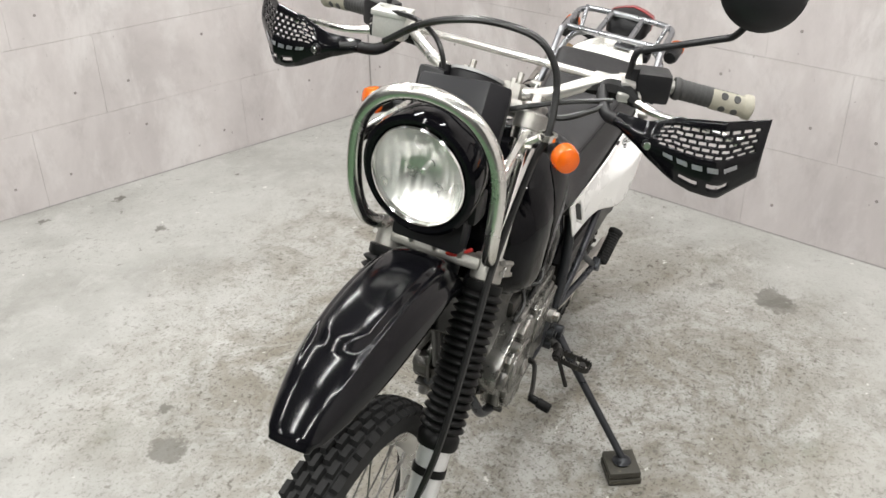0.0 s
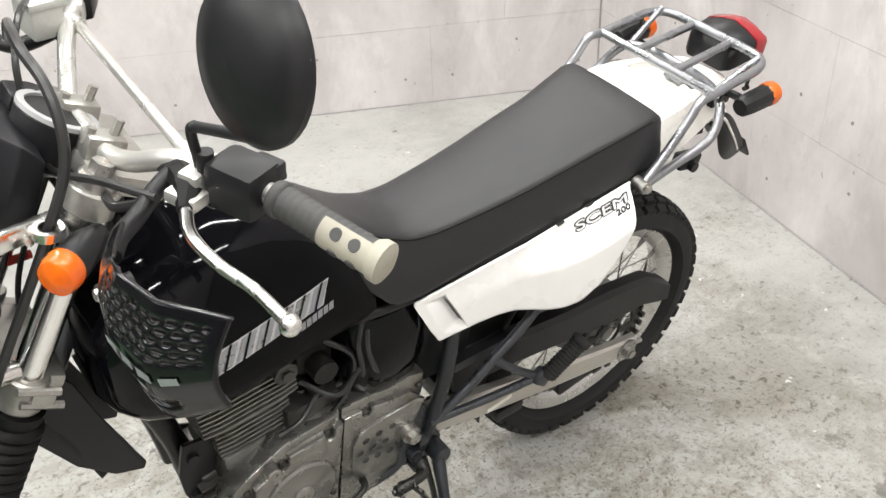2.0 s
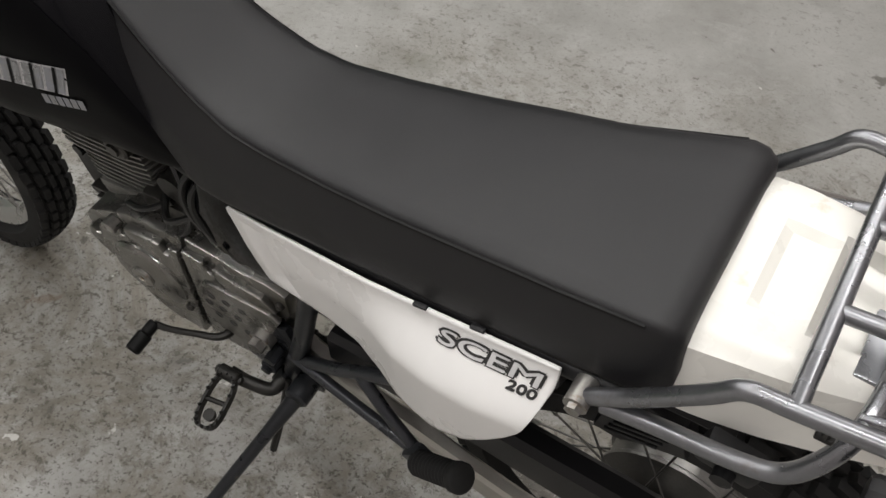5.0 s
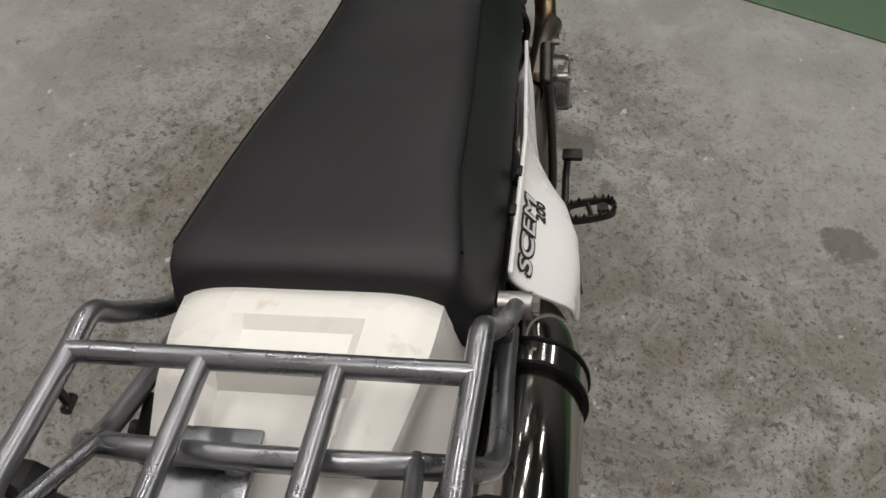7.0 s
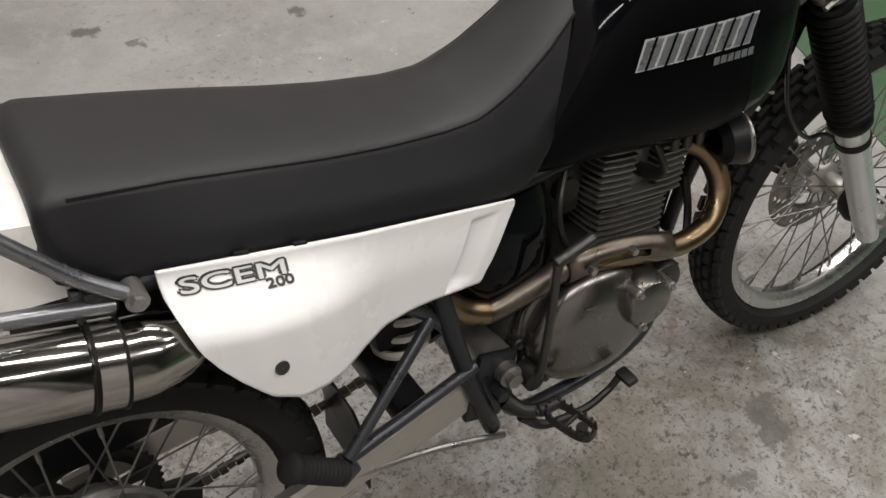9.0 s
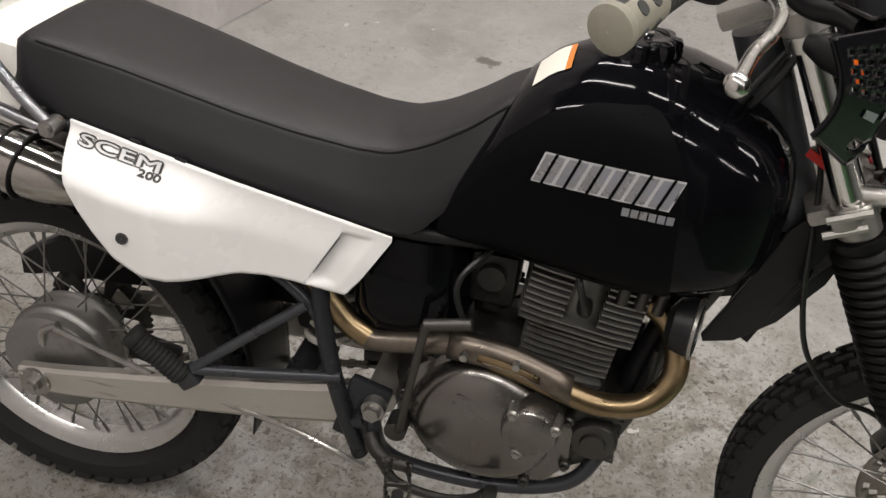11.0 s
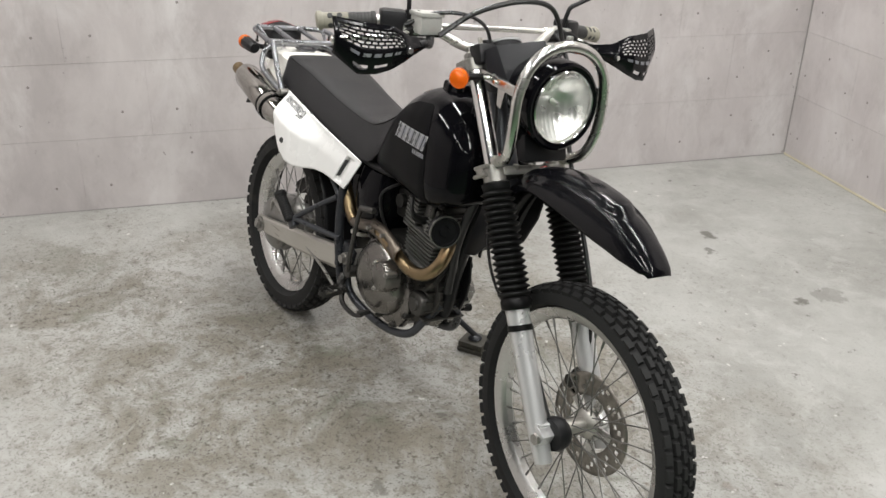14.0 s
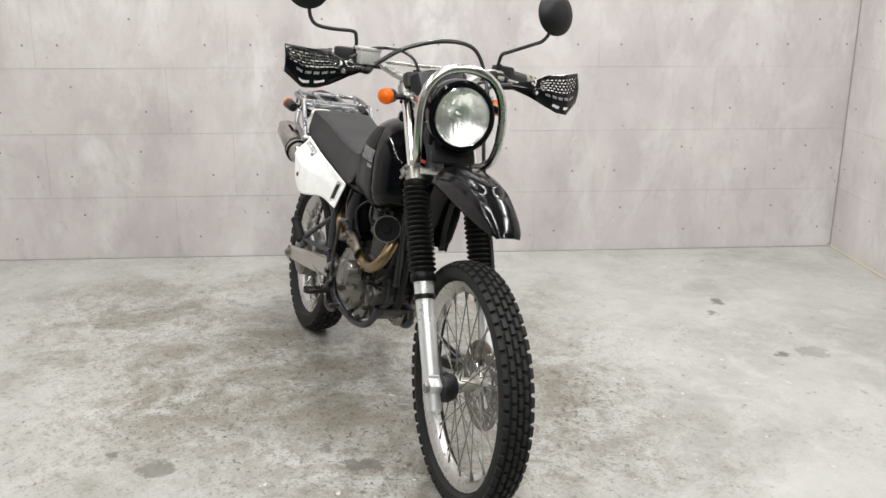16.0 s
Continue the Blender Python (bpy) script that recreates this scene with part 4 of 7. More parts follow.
# handlebar
bar = [(0.842, 0.416, 1.114), (0.876, 0.330, 1.127), (0.910, 0.248, 1.133), (0.945, 0.180, 1.128), (0.972, 0.110, 1.098), (0.985, 0.060, 1.088), (0.987, 0, 1.087)]
bar = bar + [(x, -y, z) for x, y, z in reversed(bar[:-1])]
b = B()
tube(b, bar, 0.0112, 14, 6)
hb = part("handlebar", b, M_BAR, bike, "silver off-road handlebar", SB)
b = B()
cyl(b, (0.933, 0.178, 1.130), (0.933, -0.178, 1.130), 0.0068, seg=12)
for s in (1, -1):
    cyl(b, (0.933, 0.168 * s, 1.130), (0.938, 0.195 * s, 1.132), 0.010, seg=12)
part("crossbar", b, M_BAR, hb, "silver handlebar brace", SB)
for s in (1, -1):
    b = B()
    box(b, (0.985, 0.045 * s, 1.082), (0.046, 0.034, 0.040), rot("Y", -22), 0.005)
    for k in (-0.016, 0.016):
        cyl(b, (0.985 + k, 0.045 * s, 1.095), (0.975 + k, 0.045 * s, 1.112), 0.006, seg=6)
    part("bar_clamp", b, M_CLAMP, hb, "silver bar clamp with bolts", SB)


def along_bar(y):
    """A point and direction on the bar at y."""
    pts = spline(bar, 6)
    for a, c in zip(pts, pts[1:]):
        if a.y >= y >= c.y:
            k = (a.y - y) / (a.y - c.y)
            return a + (c - a) * k, (a - c).normalized()
    return pts[0], (pts[0] - pts[1]).normalized()


def guard_point(u, v, s):
    """A point of the hand guard: u outwards, v downwards."""
    yy = 0.236 + (0.232 if s > 0 else 0.220) * u
    top = float(np.interp(u, [0, 0.25, 0.45, 1.0], [1.118, 1.124, 1.144, 1.150]))
    bot = float(np.interp(u, [0, 0.2, 0.45, 0.62, 0.80, 1.0], [1.098, 1.084, 1.058, 1.044, 1.040, 1.076]))
    xx = float(np.interp(u, [0, 0.15, 0.3, 0.5, 0.75, 1.0], [1.024, 1.040, 1.052, 1.056, 1.040, 0.996])) + 0.018 * math.sin(v * math.pi * 0.85) - 0.004 * v
    if s > 0:
        xx += 0.020 * u
        top += 0.016 * u
    return Vector((xx, yy * s, top + (bot - top) * v))


for s in (1, -1):
    p0, d0 = along_bar(0.292 * s)
    p1, d1 = along_bar(0.413 * s)
    d = (p1 - p0).normalized()
    b = B()
    prof = [(0.017, 0.0), (0.0185, 0.004), (0.0185, 0.010)]
    L_ = (p1 - p0).length
    for i in range(12):
        h = 0.012 + (L_ - 0.03) * i / 12
        prof += [(0.0160, h), (0.0168, h + 0.003), (0.0168, h + 0.006), (0.0160, h + 0.008)]
    prof += [(0.0165, L_ - 0.010), (0.0165, L_)]
    lathe(b, prof, p0, d, 20, caps=True)
    grip = part("grip", b, M_GRIP, hb, "dark rubber grip with faded end", SB, 60)
    b = B()
    sd = d.cross(Vector((0, 0, 1))).normalized()
    if sd.x < 0:
        sd = -sd
    u2 = sd.cross(d).normalized()
    if u2.z < 0:
        u2 = -u2
    lathe(b, [(0.0170, L_ - 0.010), (0.0205, L_ - 0.004), (0.0205, L_ + 0.005), (0.012, L_ + 0.009), (0.0005, L_ + 0.009)], p0, d, 20)
    tip = part("grip_end", b, M_GRIPTIP, grip, "aged beige grip end", SB)
    b = B()
    shell_ = [[p0 + d * h + (sd * math.cos(a) + u2 * math.sin(a)) * r for a in np.linspace(-1.5, 1.35, 14)] for h, r in ((L_ - 0.066, 0.0170), (L_ - 0.062, 0.0178), (L_ - 0.008, 0.0178))]
    gv = [[b.verts.new(q) for q in row] for row in shell_]
    for i in range(2):
        for j in range(13):
            b.faces.new((gv[i][j], gv[i][j + 1], gv[i + 1][j + 1], gv[i + 1][j]))
    part("grip_pad", b, M_GRIPTIP, grip, "aged beige front half of the grip", SB, 60)
    for hh, up_ in ((L_ - 0.046, 0.75), (L_ - 0.024, 0.75), (L_ - 0.046, -0.55), (L_ - 0.024, -0.55)):
        b = B()
        nn = sd * math.cos(up_) + u2 * math.sin(up_)
        c_ = p0 + d * hh + nn * 0.0166
        cyl(b, c_, c_ + nn * 0.0017, 0.0066, 0.0062, 12)
        part("grip_inset", b, M_GRIP, tip, "dark oval inset", SB)
    # switchgear
    q0, dq = along_bar(0.258 * s)
    b = B()
    tr = Vector((0, 1, 0)).rotation_difference(dq).to_matrix()
    box(b, q0 + Vector((0.004, 0, 0.0)), (0.050, 0.062, 0.050), tr, 0.010)
    box(b, q0 + Vector((-0.022, 0.004 * s, 0.010)), (0.020, 0.034, 0.022), tr, 0.005)
    cyl(b, q0 + Vector((-0.028, 0.008 * s, 0.002)), q0 + Vector((-0.038, 0.008 * s, 0.002)), 0.006, seg=10)
    sg = part("switch_housing", b, M_PLASTIC, hb, "black handlebar switch housing", SB)
    # lever perch, lever
    q1, dq1 = along_bar(0.222 * s)
    b = B()
    box(b, q1 + Vector((0.012, 0, -0.004)), (0.050, 0.026, 0.028), tr, 0.006)
    box(b, q1 + Vector((0.034, 0.012 * s, -0.012)), (0.028, 0.040, 0.014), tr, 0.004)
    part("lever_perch", b, M_BAR, hb, "silver lever perch", SB)
    b = B()
    tube(b, [q1 + Vector((0.040, 0.020 * s, -0.014)), q1 + Vector((0.052, 0.060 * s, -0.020)), q1 + Vector((0.046, 0.105 * s, -0.026)), q1 + Vector((0.030, 0.150 * s, -0.032)),
             q1 + Vector((0.020, 0.195 * s, -0.040))], [0.0075, 0.0065, 0.0060, 0.0060, 0.0065], 10)
    bmesh.ops.create_uvsphere(b, u_segments=14, v_segments=10, radius=0.0105, matrix=Matrix.Translation(q1 + Vector((0.019, 0.200 * s, -0.041))))
    part("lever", b, M_HOOP, hb, "silver ball-end lever", SB)
    b = B()
    tube(b, [q1 + Vector((0.034, -0.078 * s, -0.020)), q1 + Vector((0.030, -0.050 * s, -0.016)), q1 + Vector((0.026, -0.022 * s, -0.010)), q1 + Vector((0.030, 0.006 * s, -0.010)), q1 + Vector((0.044, 0.030 * s, -0.016))], [0.005, 0.010, 0.0165, 0.0175, 0.009], 8)
    part("lever_boot", b, M_BOOT, hb, "black rubber lever boot", SB)
    # hand guard: curved vented shell
    b = B()
    NU, NV = 64, 26
    grid = []
    for i in range(NU + 1):
        u = i / NU
        row = []
        for j in range(NV + 1):
            v = j / NV
            row.append(b.verts.new(guard_point(u, v, s)))
        grid.append(row)
    for i in range(NU):
        for j in range(NV):
            if 22 <= i <= 60 and 3 <= j <= 12 and j % 2 and (i + (j // 2) % 2 * 2) % 4 > 0:
                continue
            if j in (21, 22) and (34 <= i < 42 or 46 <= i < 54):
                continue
            b.faces.new((grid[i][j], grid[i][j + 1], grid[i + 1][j + 1], grid[i + 1][j]))
    hg = part("hand_guard", b, M_FENDER, hb, "black vented plastic hand guard", SB, 40, solid=0.004)
    # plain pale bars in place of the maker's mark
    for u in (0.40, 0.50, 0.60, 0.70, 0.80):
        b = B()
        quad = [b.verts.new(guard_point(u + du, v, s) + Vector((0.002, 0, 0))) for du, v in ((0.0, 0.57), (0.070, 0.57), (0.078, 0.64), (0.01, 0.64))]
        b.faces.new(quad)
        part("mark", b, M_DECAL, hg, "", SB)
    b = B()
    q2, _ = along_bar(0.190 * s)
    tube(b, [q2, q2 + Vector((0.030, 0.004 * s, -0.014)), Vector((1.004, 0.214 * s, 1.102)), Vector((1.030, 0.242 * s, 1.106)), Vector((1.046, 0.268 * s, 1.106))], [0.010, 0.010, 0.010, 0.010, 0.009], 10)
    cyl(b, (1.040, 0.299 * s, 1.098), (1.072, 0.302 * s, 1.098), 0.009, seg=10)
    part("guard_mount", b, M_PLASTIC, hb, "", SB)
    b = B()
    cyl(b, (1.068, 0.3015 * s, 1.098), (1.0755, 0.303 * s, 1.098), 0.0062, seg=12, edge=0.001)
    part("guard_screw", b, M_CHROME, hg, "bright screw head", SB)

# front brake reservoir
b = B()
box(b, (0.972, -0.205, 1.138), (0.042, 0.062, 0.040), rot("Z", 8), 0.005)
box(b, (0.972, -0.205, 1.161), (0.048, 0.068, 0.010), rot("Z", 8), 0.003)
for sx in (-1, 1):
    cyl(b, (0.972, -0.205 + 0.022 * sx, 1.165), (0.972, -0.205 + 0.022 * sx, 1.169), 0.004, seg=8)
part("brake_reservoir", b, M_RESERVOIR, hb, "grey front brake fluid reservoir", SB)


def mirror(s):
    """Round mirror on a bent stalk."""
    b = B()
    dz, dy, dx = (0.0, 0.022, 0.045) if s > 0 else (-0.018, 0.0, 0.0)
    left = [(0.923, 0.215, 1.150), (0.924, 0.216, 1.185), (0.929, 0.219, 1.222), (0.929, 0.226, 1.233), (0.926, 0.240, 1.238), (0.919, 0.335, 1.277), (0.918, 0.352, 1.284), (0.921, 0.360, 1.290), (0.927, 0.370, 1.306), (0.932, 0.376, 1.325)]
    tube(b, [SB.inverted() @ Vector(q) for q in left] if s > 0 else [(0.936, 0.232 * s, 1.140), (0.936, 0.234 * s, 1.190), (0.935, 0.246 * s, 1.204), (0.930 + dx * 0.4, 0.300 * s, 1.212 + dz * 0.5), (0.925 + dx * 0.9, 0.350 * s + dy, 1.226 + dz), (0.921 + dx, 0.368 * s + dy, 1.244 + dz), (0.919 + dx, 0.374 * s + dy, 1.270 + dz)], 0.0055, 10, 5)
    cyl(b, (0.936, 0.232 * s, 1.136), (0.936, 0.232 * s, 1.162), 0.009, seg=10)
    st = part("mirror", b, M_PLASTIC, hb, "black stalk of a round mirror", SB)
    c = Vector((0.915 + dx, 0.381 * s + dy, 1.332 + dz))
    n_ = Vector((0.97, 0.18 * s, 0.12)).normalized()
    b = B()
    lathe(b, [(0.0005, 0.022), (0.030, 0.020), (0.056, 0.012), (0.066, 0.0), (0.066, -0.006), (0.063, -0.007)], c, n_, 36)
    part("mirror_shell", b, M_PLASTIC, st, "round black mirror back", SB)
    b = B()
    lathe(b, [(0.0005, -0.0045), (0.064, -0.0045)], c, n_, 36)
    part("mirror_glass", b, M_MIRROR, st, "", SB)


for s in (1, -1):
    mirror(s)

# cables
for pts, r, nm in (
        ([ST.inverted() @ Vector(q) for q in ((0.985, -0.205, 1.150), (0.996, -0.130, 1.204), (1.012, -0.043, 1.238), (1.021, 0.030, 1.247), (1.019, 0.082, 1.236), (1.020, 0.112, 1.204), (1.030, 0.127, 1.160), (1.061, 0.134, 1.101))] + [(1.092, 0.128, 1.020), (1.155, 0.112, 0.880), (1.215, 0.112, 0.760), (1.290, 0.108, 0.600), (1.335, 0.085, 0.470)], 0.0062, "brake_hose"),
        ([(0.985, 0.215, 1.118), (1.015, 0.140, 1.105), (1.040, 0.060, 1.080), (1.030, -0.040, 1.040), (0.985, -0.060, 0.960), (0.93, -0.05, 0.86)], 0.0045, "clutch_cable"),
        ([(0.955, -0.255, 1.130), (0.985, -0.190, 1.165), (1.020, -0.110, 1.165), (1.035, -0.070, 1.120), (1.020, -0.065, 1.000), (0.95, -0.05, 0.88)], 0.0045, "throttle_cable"),
        ([(1.400, -0.066, 0.350), (1.365, -0.070, 0.405), (1.300, -0.072, 0.500), (1.232, -0.075, 0.550), (1.177, -0.078, 0.564), (1.125, -0.078, 0.623), (1.101, -0.076, 0.704), (1.090, -0.070, 0.80), (1.075, -0.060, 0.900), (1.010, -0.020, 1.080)], 0.004, "speedometer_cable"),
        ([(1.000, 0.205, 1.110), (1.010, 0.150, 1.080), (1.000, 0.090, 1.060), (0.98, 0.05, 0.99)], 0.0055, "black_tube"),
        ([(1.02, -0.045, 0.80), (0.985, -0.050, 0.70), (0.955, -0.052, 0.61), (0.935, -0.045, 0.52)], 0.0042, "breather_hose")):
    b = B()
    tube(b, pts, r, 8, 6)
    part(nm, b, M_CABLE, bike, "black cable", ST)

# fuel tank
def sq_ring(x, w, zb, zt, n=2.6, N=36, low=1.0):
    zc, h = (zb + zt) / 2, (zt - zb) / 2
    out = []
    for k in range(N):
        a = 2 * math.pi * k / N
        ca, sa = math.cos(a), math.sin(a)
        ww = w * (1 if sa > -0.2 else low)
        m = n if sa > 0 else 4.6
        out.append(Vector((x, ww * math.copysign(abs(ca) ** (2 / m), ca), zc + h * math.copysign(abs(sa) ** (2 / m), sa))))
    return out


TANK = [(0.600, 0.070, 0.722, 0.740, 2.2), (0.625, 0.096, 0.716, 0.785, 2.6), (0.660, 0.108, 0.711, 0.850, 2.7), (0.700, 0.116, 0.708, 0.925, 2.6), (0.740, 0.122, 0.705, 0.965, 2.5),
        (0.790, 0.130, 0.700, 0.990, 2.5), (0.850, 0.139, 0.697, 0.996, 2.5), (0.905, 0.146, 0.700, 0.990, 2.5), (0.955, 0.148, 0.712, 0.975, 2.5), (1.000, 0.140, 0.730, 0.955, 2.6),
        (1.030, 0.122, 0.750, 0.930, 2.6), (1.048, 0.092, 0.780, 0.905, 2.4)]


def tank_at(x):
    xs = [t[0] for t in TANK]
    return [float(np.interp(x, xs, [t[i] for t in TANK])) for i in range(1, 5)]


def tank_y(x, z):
    """Half width of the tank at x and z."""
    w, zb, zt, n = tank_at(x)
    zc, h = (zb + zt) / 2, (zt - zb) / 2
    q = min(abs((z - zc) / h), 0.999)
    n = n if z > zc else 4.6
    return w * (1 - q ** n) ** (1 / n)


b = B()
xs = np.linspace(0.600, 1.048, 30)
skin(b, [sq_ring(x, *tank_at(x)) for x in xs])
tank = part("fuel_tank", b, M_PAINT, bike, "glossy black fuel tank", None, 60)

b = B()
CAP = Vector((0.838, -0.004, 0.992))
cn = Vector((0.0, 0, 1)).normalized()
rows_ = []
cu_ = cn.orthogonal().normalized()
cs_ = cn.cross(cu_)
for r_, h_, lob in ((0.049, -0.010, 0.03), (0.048, -0.002, 0.05), (0.047, 0.006, 0.09), (0.046, 0.014, 0.10), (0.043, 0.018, 0.10), (0.036, 0.0195, 0.04), (0.031, 0.020, 0.0), (0.029, 0.0192, 0.0), (0.016, 0.0196, 0.0), (0.001, 0.020, 0.0)):
    row = []
    for i in range(96):
        a = 2 * math.pi * i / 96
        rr = r_ * (1 + lob * max(-0.75, min(0.75, 3.0 * math.cos(8 * a))))
        row.append(CAP + cn * h_ + (cu_ * math.cos(a) + cs_ * math.sin(a)) * rr)
    rows_.append(row)
skin(b, rows_)
cap = part("fuel_cap", b, M_FENDER, tank, "glossy black lobed fuel cap", None, 40)
b = B()
cyl(b, CAP + cn * 0.0185, CAP + cn * 0.0225, 0.012, seg=28, edge=0.001)
part("lock", b, M_CHROME, cap, "bright lock face")


def tank_panel(s, pts, lift):
    """A patch that follows the tank's side."""
    b_ = B()
    (x0, x1), n, m_ = pts, 22, 12
    g = []
    for i in range(n + 1):
        x = x0 + (x1 - x0) * (1 - (1 - i / n) ** 1.8)
        zl, zh = PANEL_Z(x)
        g.append([b_.verts.new((x, s * (tank_y(x, zl + (zh - zl) * j / m_) + lift), zl + (zh - zl) * j / m_)) for j in range(m_ + 1)])
    for i in range(n):
        for j in range(m_):
            b_.faces.new((g[i][j], g[i][j + 1], g[i + 1][j + 1], g[i + 1][j]))
    return b_


def PANEL_Z(x):
    lo = float(np.interp(x, [0.625, 0.70, 0.80, 0.935], [0.736, 0.722, 0.713, 0.722]))
    hi = float(np.interp(x, [0.625, 0.66, 0.70, 0.75, 0.80, 0.868, 0.888, 0.909, 0.919, 0.926, 0.935], [0.752, 0.822, 0.885, 0.930, 0.952, 0.962, 0.945, 0.914, 0.880, 0.80, 0.733]))
    return lo, hi


for s in (1, -1):
    part("side_film", tank_panel(s, (0.628, 0.935), 0.0012), M_DECALFILM, tank, "matte black film on the tank side", None, 60)
    # plain silver shapes in place of the model mark
    x_a, x_b, z_a, z_b = (0.908, 0.728, 0.823, 0.842) if s > 0 else (0.747, 0.914, 0.866, 0.872)
    for k in range(6):
        for pad, mt, lift in ((0.0022, M_DECALEDGE, 0.0022), (0.0, M_DECAL, 0.0030)):
            f0, f1 = (k + 0.06) / 6, (k + 0.90) / 6
            hgt = 0.0195 if s > 0 else 0.0180
            quad = []
            b = B()
            for fx, sz in ((f0, -1), (f1, -1), (f1, 1), (f0, 1)):
                x = x_a + (x_b - x_a) * fx + 0.006 * sz * (-1 if s > 0 else 1) + math.copysign(pad, fx - (f0 + f1) / 2) * math.copysign(1, x_b - x_a)
                zc = z_a + (z_b - z_a) * fx
                z = zc + sz * (hgt + pad)
                quad.append(b.verts.new((x, s * (tank_y(x, z) + lift), z)))
            b.faces.new(quad)
            part("mark", b, mt, tank, "")
        b = B()
        quad = []
        for fx, sz in ((0.42, -1.15), (0.56, -1.15), (0.56, 1.15), (0.42, 1.15)):
            fx = (k + fx) / 6
            x = x_a + (x_b - x_a) * fx + 0.006 * sz * (-1 if s > 0 else 1)
            z = z_a + (z_b - z_a) * fx + sz * hgt
            quad.append(b.verts.new((x, s * (tank_y(x, z) + 0.0036), z)))
        b.faces.new(quad)
        part("mark", b, M_DECALFILM, tank, "")
    for k in range(6):
        b = B()
        quad = []
        x0_, x1_ = ((0.776, 0.716) if s > 0 else (0.854, 0.917))
        for fx, sz in (((k + 0.08) / 6, -1), ((k + 0.9) / 6, -1), ((k + 0.9) / 6, 1), ((k + 0.08) / 6, 1)):
            x = x0_ + (x1_ - x0_) * fx
            z = (0.802 + 0.010 * fx if s > 0 else 0.838 + 0.003 * fx) + sz * (0.0075 if s > 0 else 0.0055)
            quad.append(b.verts.new((x, s * (tank_y(x, z) + 0.003), z)))
        b.faces.new(quad)
        part("mark", b, M_DECAL, tank, "")

# warning sticker at the back of the tank
for x0, x1, mt in ((0.718, 0.754, M_PAPER), (0.754, 0.761, M_ORANGEPRINT)):
    b = B()
    g = []
    for i in range(5):
        x = x0 + (x1 - x0) * i / 4
        w, zb, zt, n = tank_at(x)
        row = []
        for j in range(7):
            y = -0.055 + 0.074 * j / 6
            zc, h = (zb + zt) / 2, (zt - zb) / 2
            row.append(b.verts.new((x, y, zc + h * (1 - (abs(y) / w) ** n) ** (1 / n) + 0.0015)))
        g.append(row)
    for i in range(4):
        for j in range(6):
            b.faces.new((g[i][j], g[i][j + 1], g[i + 1][j + 1], g[i + 1][j]))
    part("sticker", b, mt, tank, "pale caution sticker with orange edge")

# seat
SEAT = [(0.038, 0.872, 0.098, 0.116, 0.832, 0.004), (0.044, 0.900, 0.107, 0.123, 0.820, 0.006), (0.061, 0.911, 0.113, 0.128, 0.812, 0.007), (0.150, 0.893, 0.110, 0.130, 0.798, 0.008), (0.250, 0.873, 0.104, 0.127, 0.782, 0.009),
        (0.340, 0.853, 0.097, 0.122, 0.765, 0.009), (0.420, 0.839, 0.090, 0.117, 0.750, 0.009), (0.500, 0.830, 0.083, 0.113, 0.735, 0.009), (0.550, 0.832, 0.079, 0.111, 0.726, 0.009), (0.600, 0.853, 0.072, 0.109, 0.728, 0.009),
        (0.650, 0.886, 0.064, 0.098, 0.785, 0.009), (0.685, 0.914, 0.057, 0.084, 0.842, 0.008), (0.712, 0.930, 0.050, 0.066, 0.885, 0.007), (0.722, 0.917, 0.042, 0.054, 0.895, 0.005)]


def seat_at(x):
    xs_ = [r[0] for r in SEAT]
    return [float(np.interp(x, xs_, [r[i] for r in SEAT])) for i in range(1, 6)]


def seat_in(x):
    """The pad is squashed a little on its right flank."""
    return float(np.interp(x, [0.06, 0.18, 0.50, 0.66], [0.0, 0.14, 0.14, 0.0]))


def seat_tilt(x):
    """The pad sits slightly higher on its left."""
    return float(np.interp(x, [0.06, 0.20, 0.50, 0.72], [0.0, 0.03, 0.05, 0.05]))


def seat_ring(x):
    zt, ht, hb_, zb, cr = seat_at(x)
    ze = zt - cr
    one = [(hb_ * 0.985, zb), (hb_, zb + 0.010), (hb_ + (ht - hb_) * 0.35, zb + (ze - zb) * 0.45), (ht + 0.003, ze - 0.008), (ht, ze), (ht - 0.006, ze + cr * 0.42), (ht * 0.80, ze + cr * 0.80), (ht * 0.45, zt)]
    return [Vector((x, y, z)) for y, z in one] + [Vector((x, 0, zt + 0.001))] + [Vector((x, -y, z)) for y, z in reversed(one)] + [Vector((x, 0, zb))]


b = B()
xs = [0.038, 0.044, 0.055, 0.070] + list(np.linspace(0.10, 0.70, 34)) + [0.712, 0.722]
sm = spline([(r[0], r[1], 0) for r in SEAT], 4)
skin(b, [[Vector((q.x, q.y * (1 - (seat_in(x) * (q.z - seat_at(x)[3]) / (seat_at(x)[0] - seat_at(x)[3]) if q.y < 0 else 0.0)), q.z + seat_tilt(x) * q.y)) for q in seat_ring(x)] for x in xs])
seat = part("seat", b, M_SEAT, bike, "black vinyl dual seat with stitched edges", None, 50)
for s in (1, -1):
    b = B()
    pts = []
    for x in np.linspace(0.075, 0.705, 40):
        zt, ht, hb_, zb, cr = seat_at(x)
        pts.append((x, s * (ht + 0.0012) * (1 - (seat_in(x) if s < 0 else 0.0)), zt - cr - 0.002 + s * ht * seat_tilt(x)))
    tube(b, pts, 0.0021, 5, 1)
    part("piping", b, M_BOOT, seat, "stitched seam")

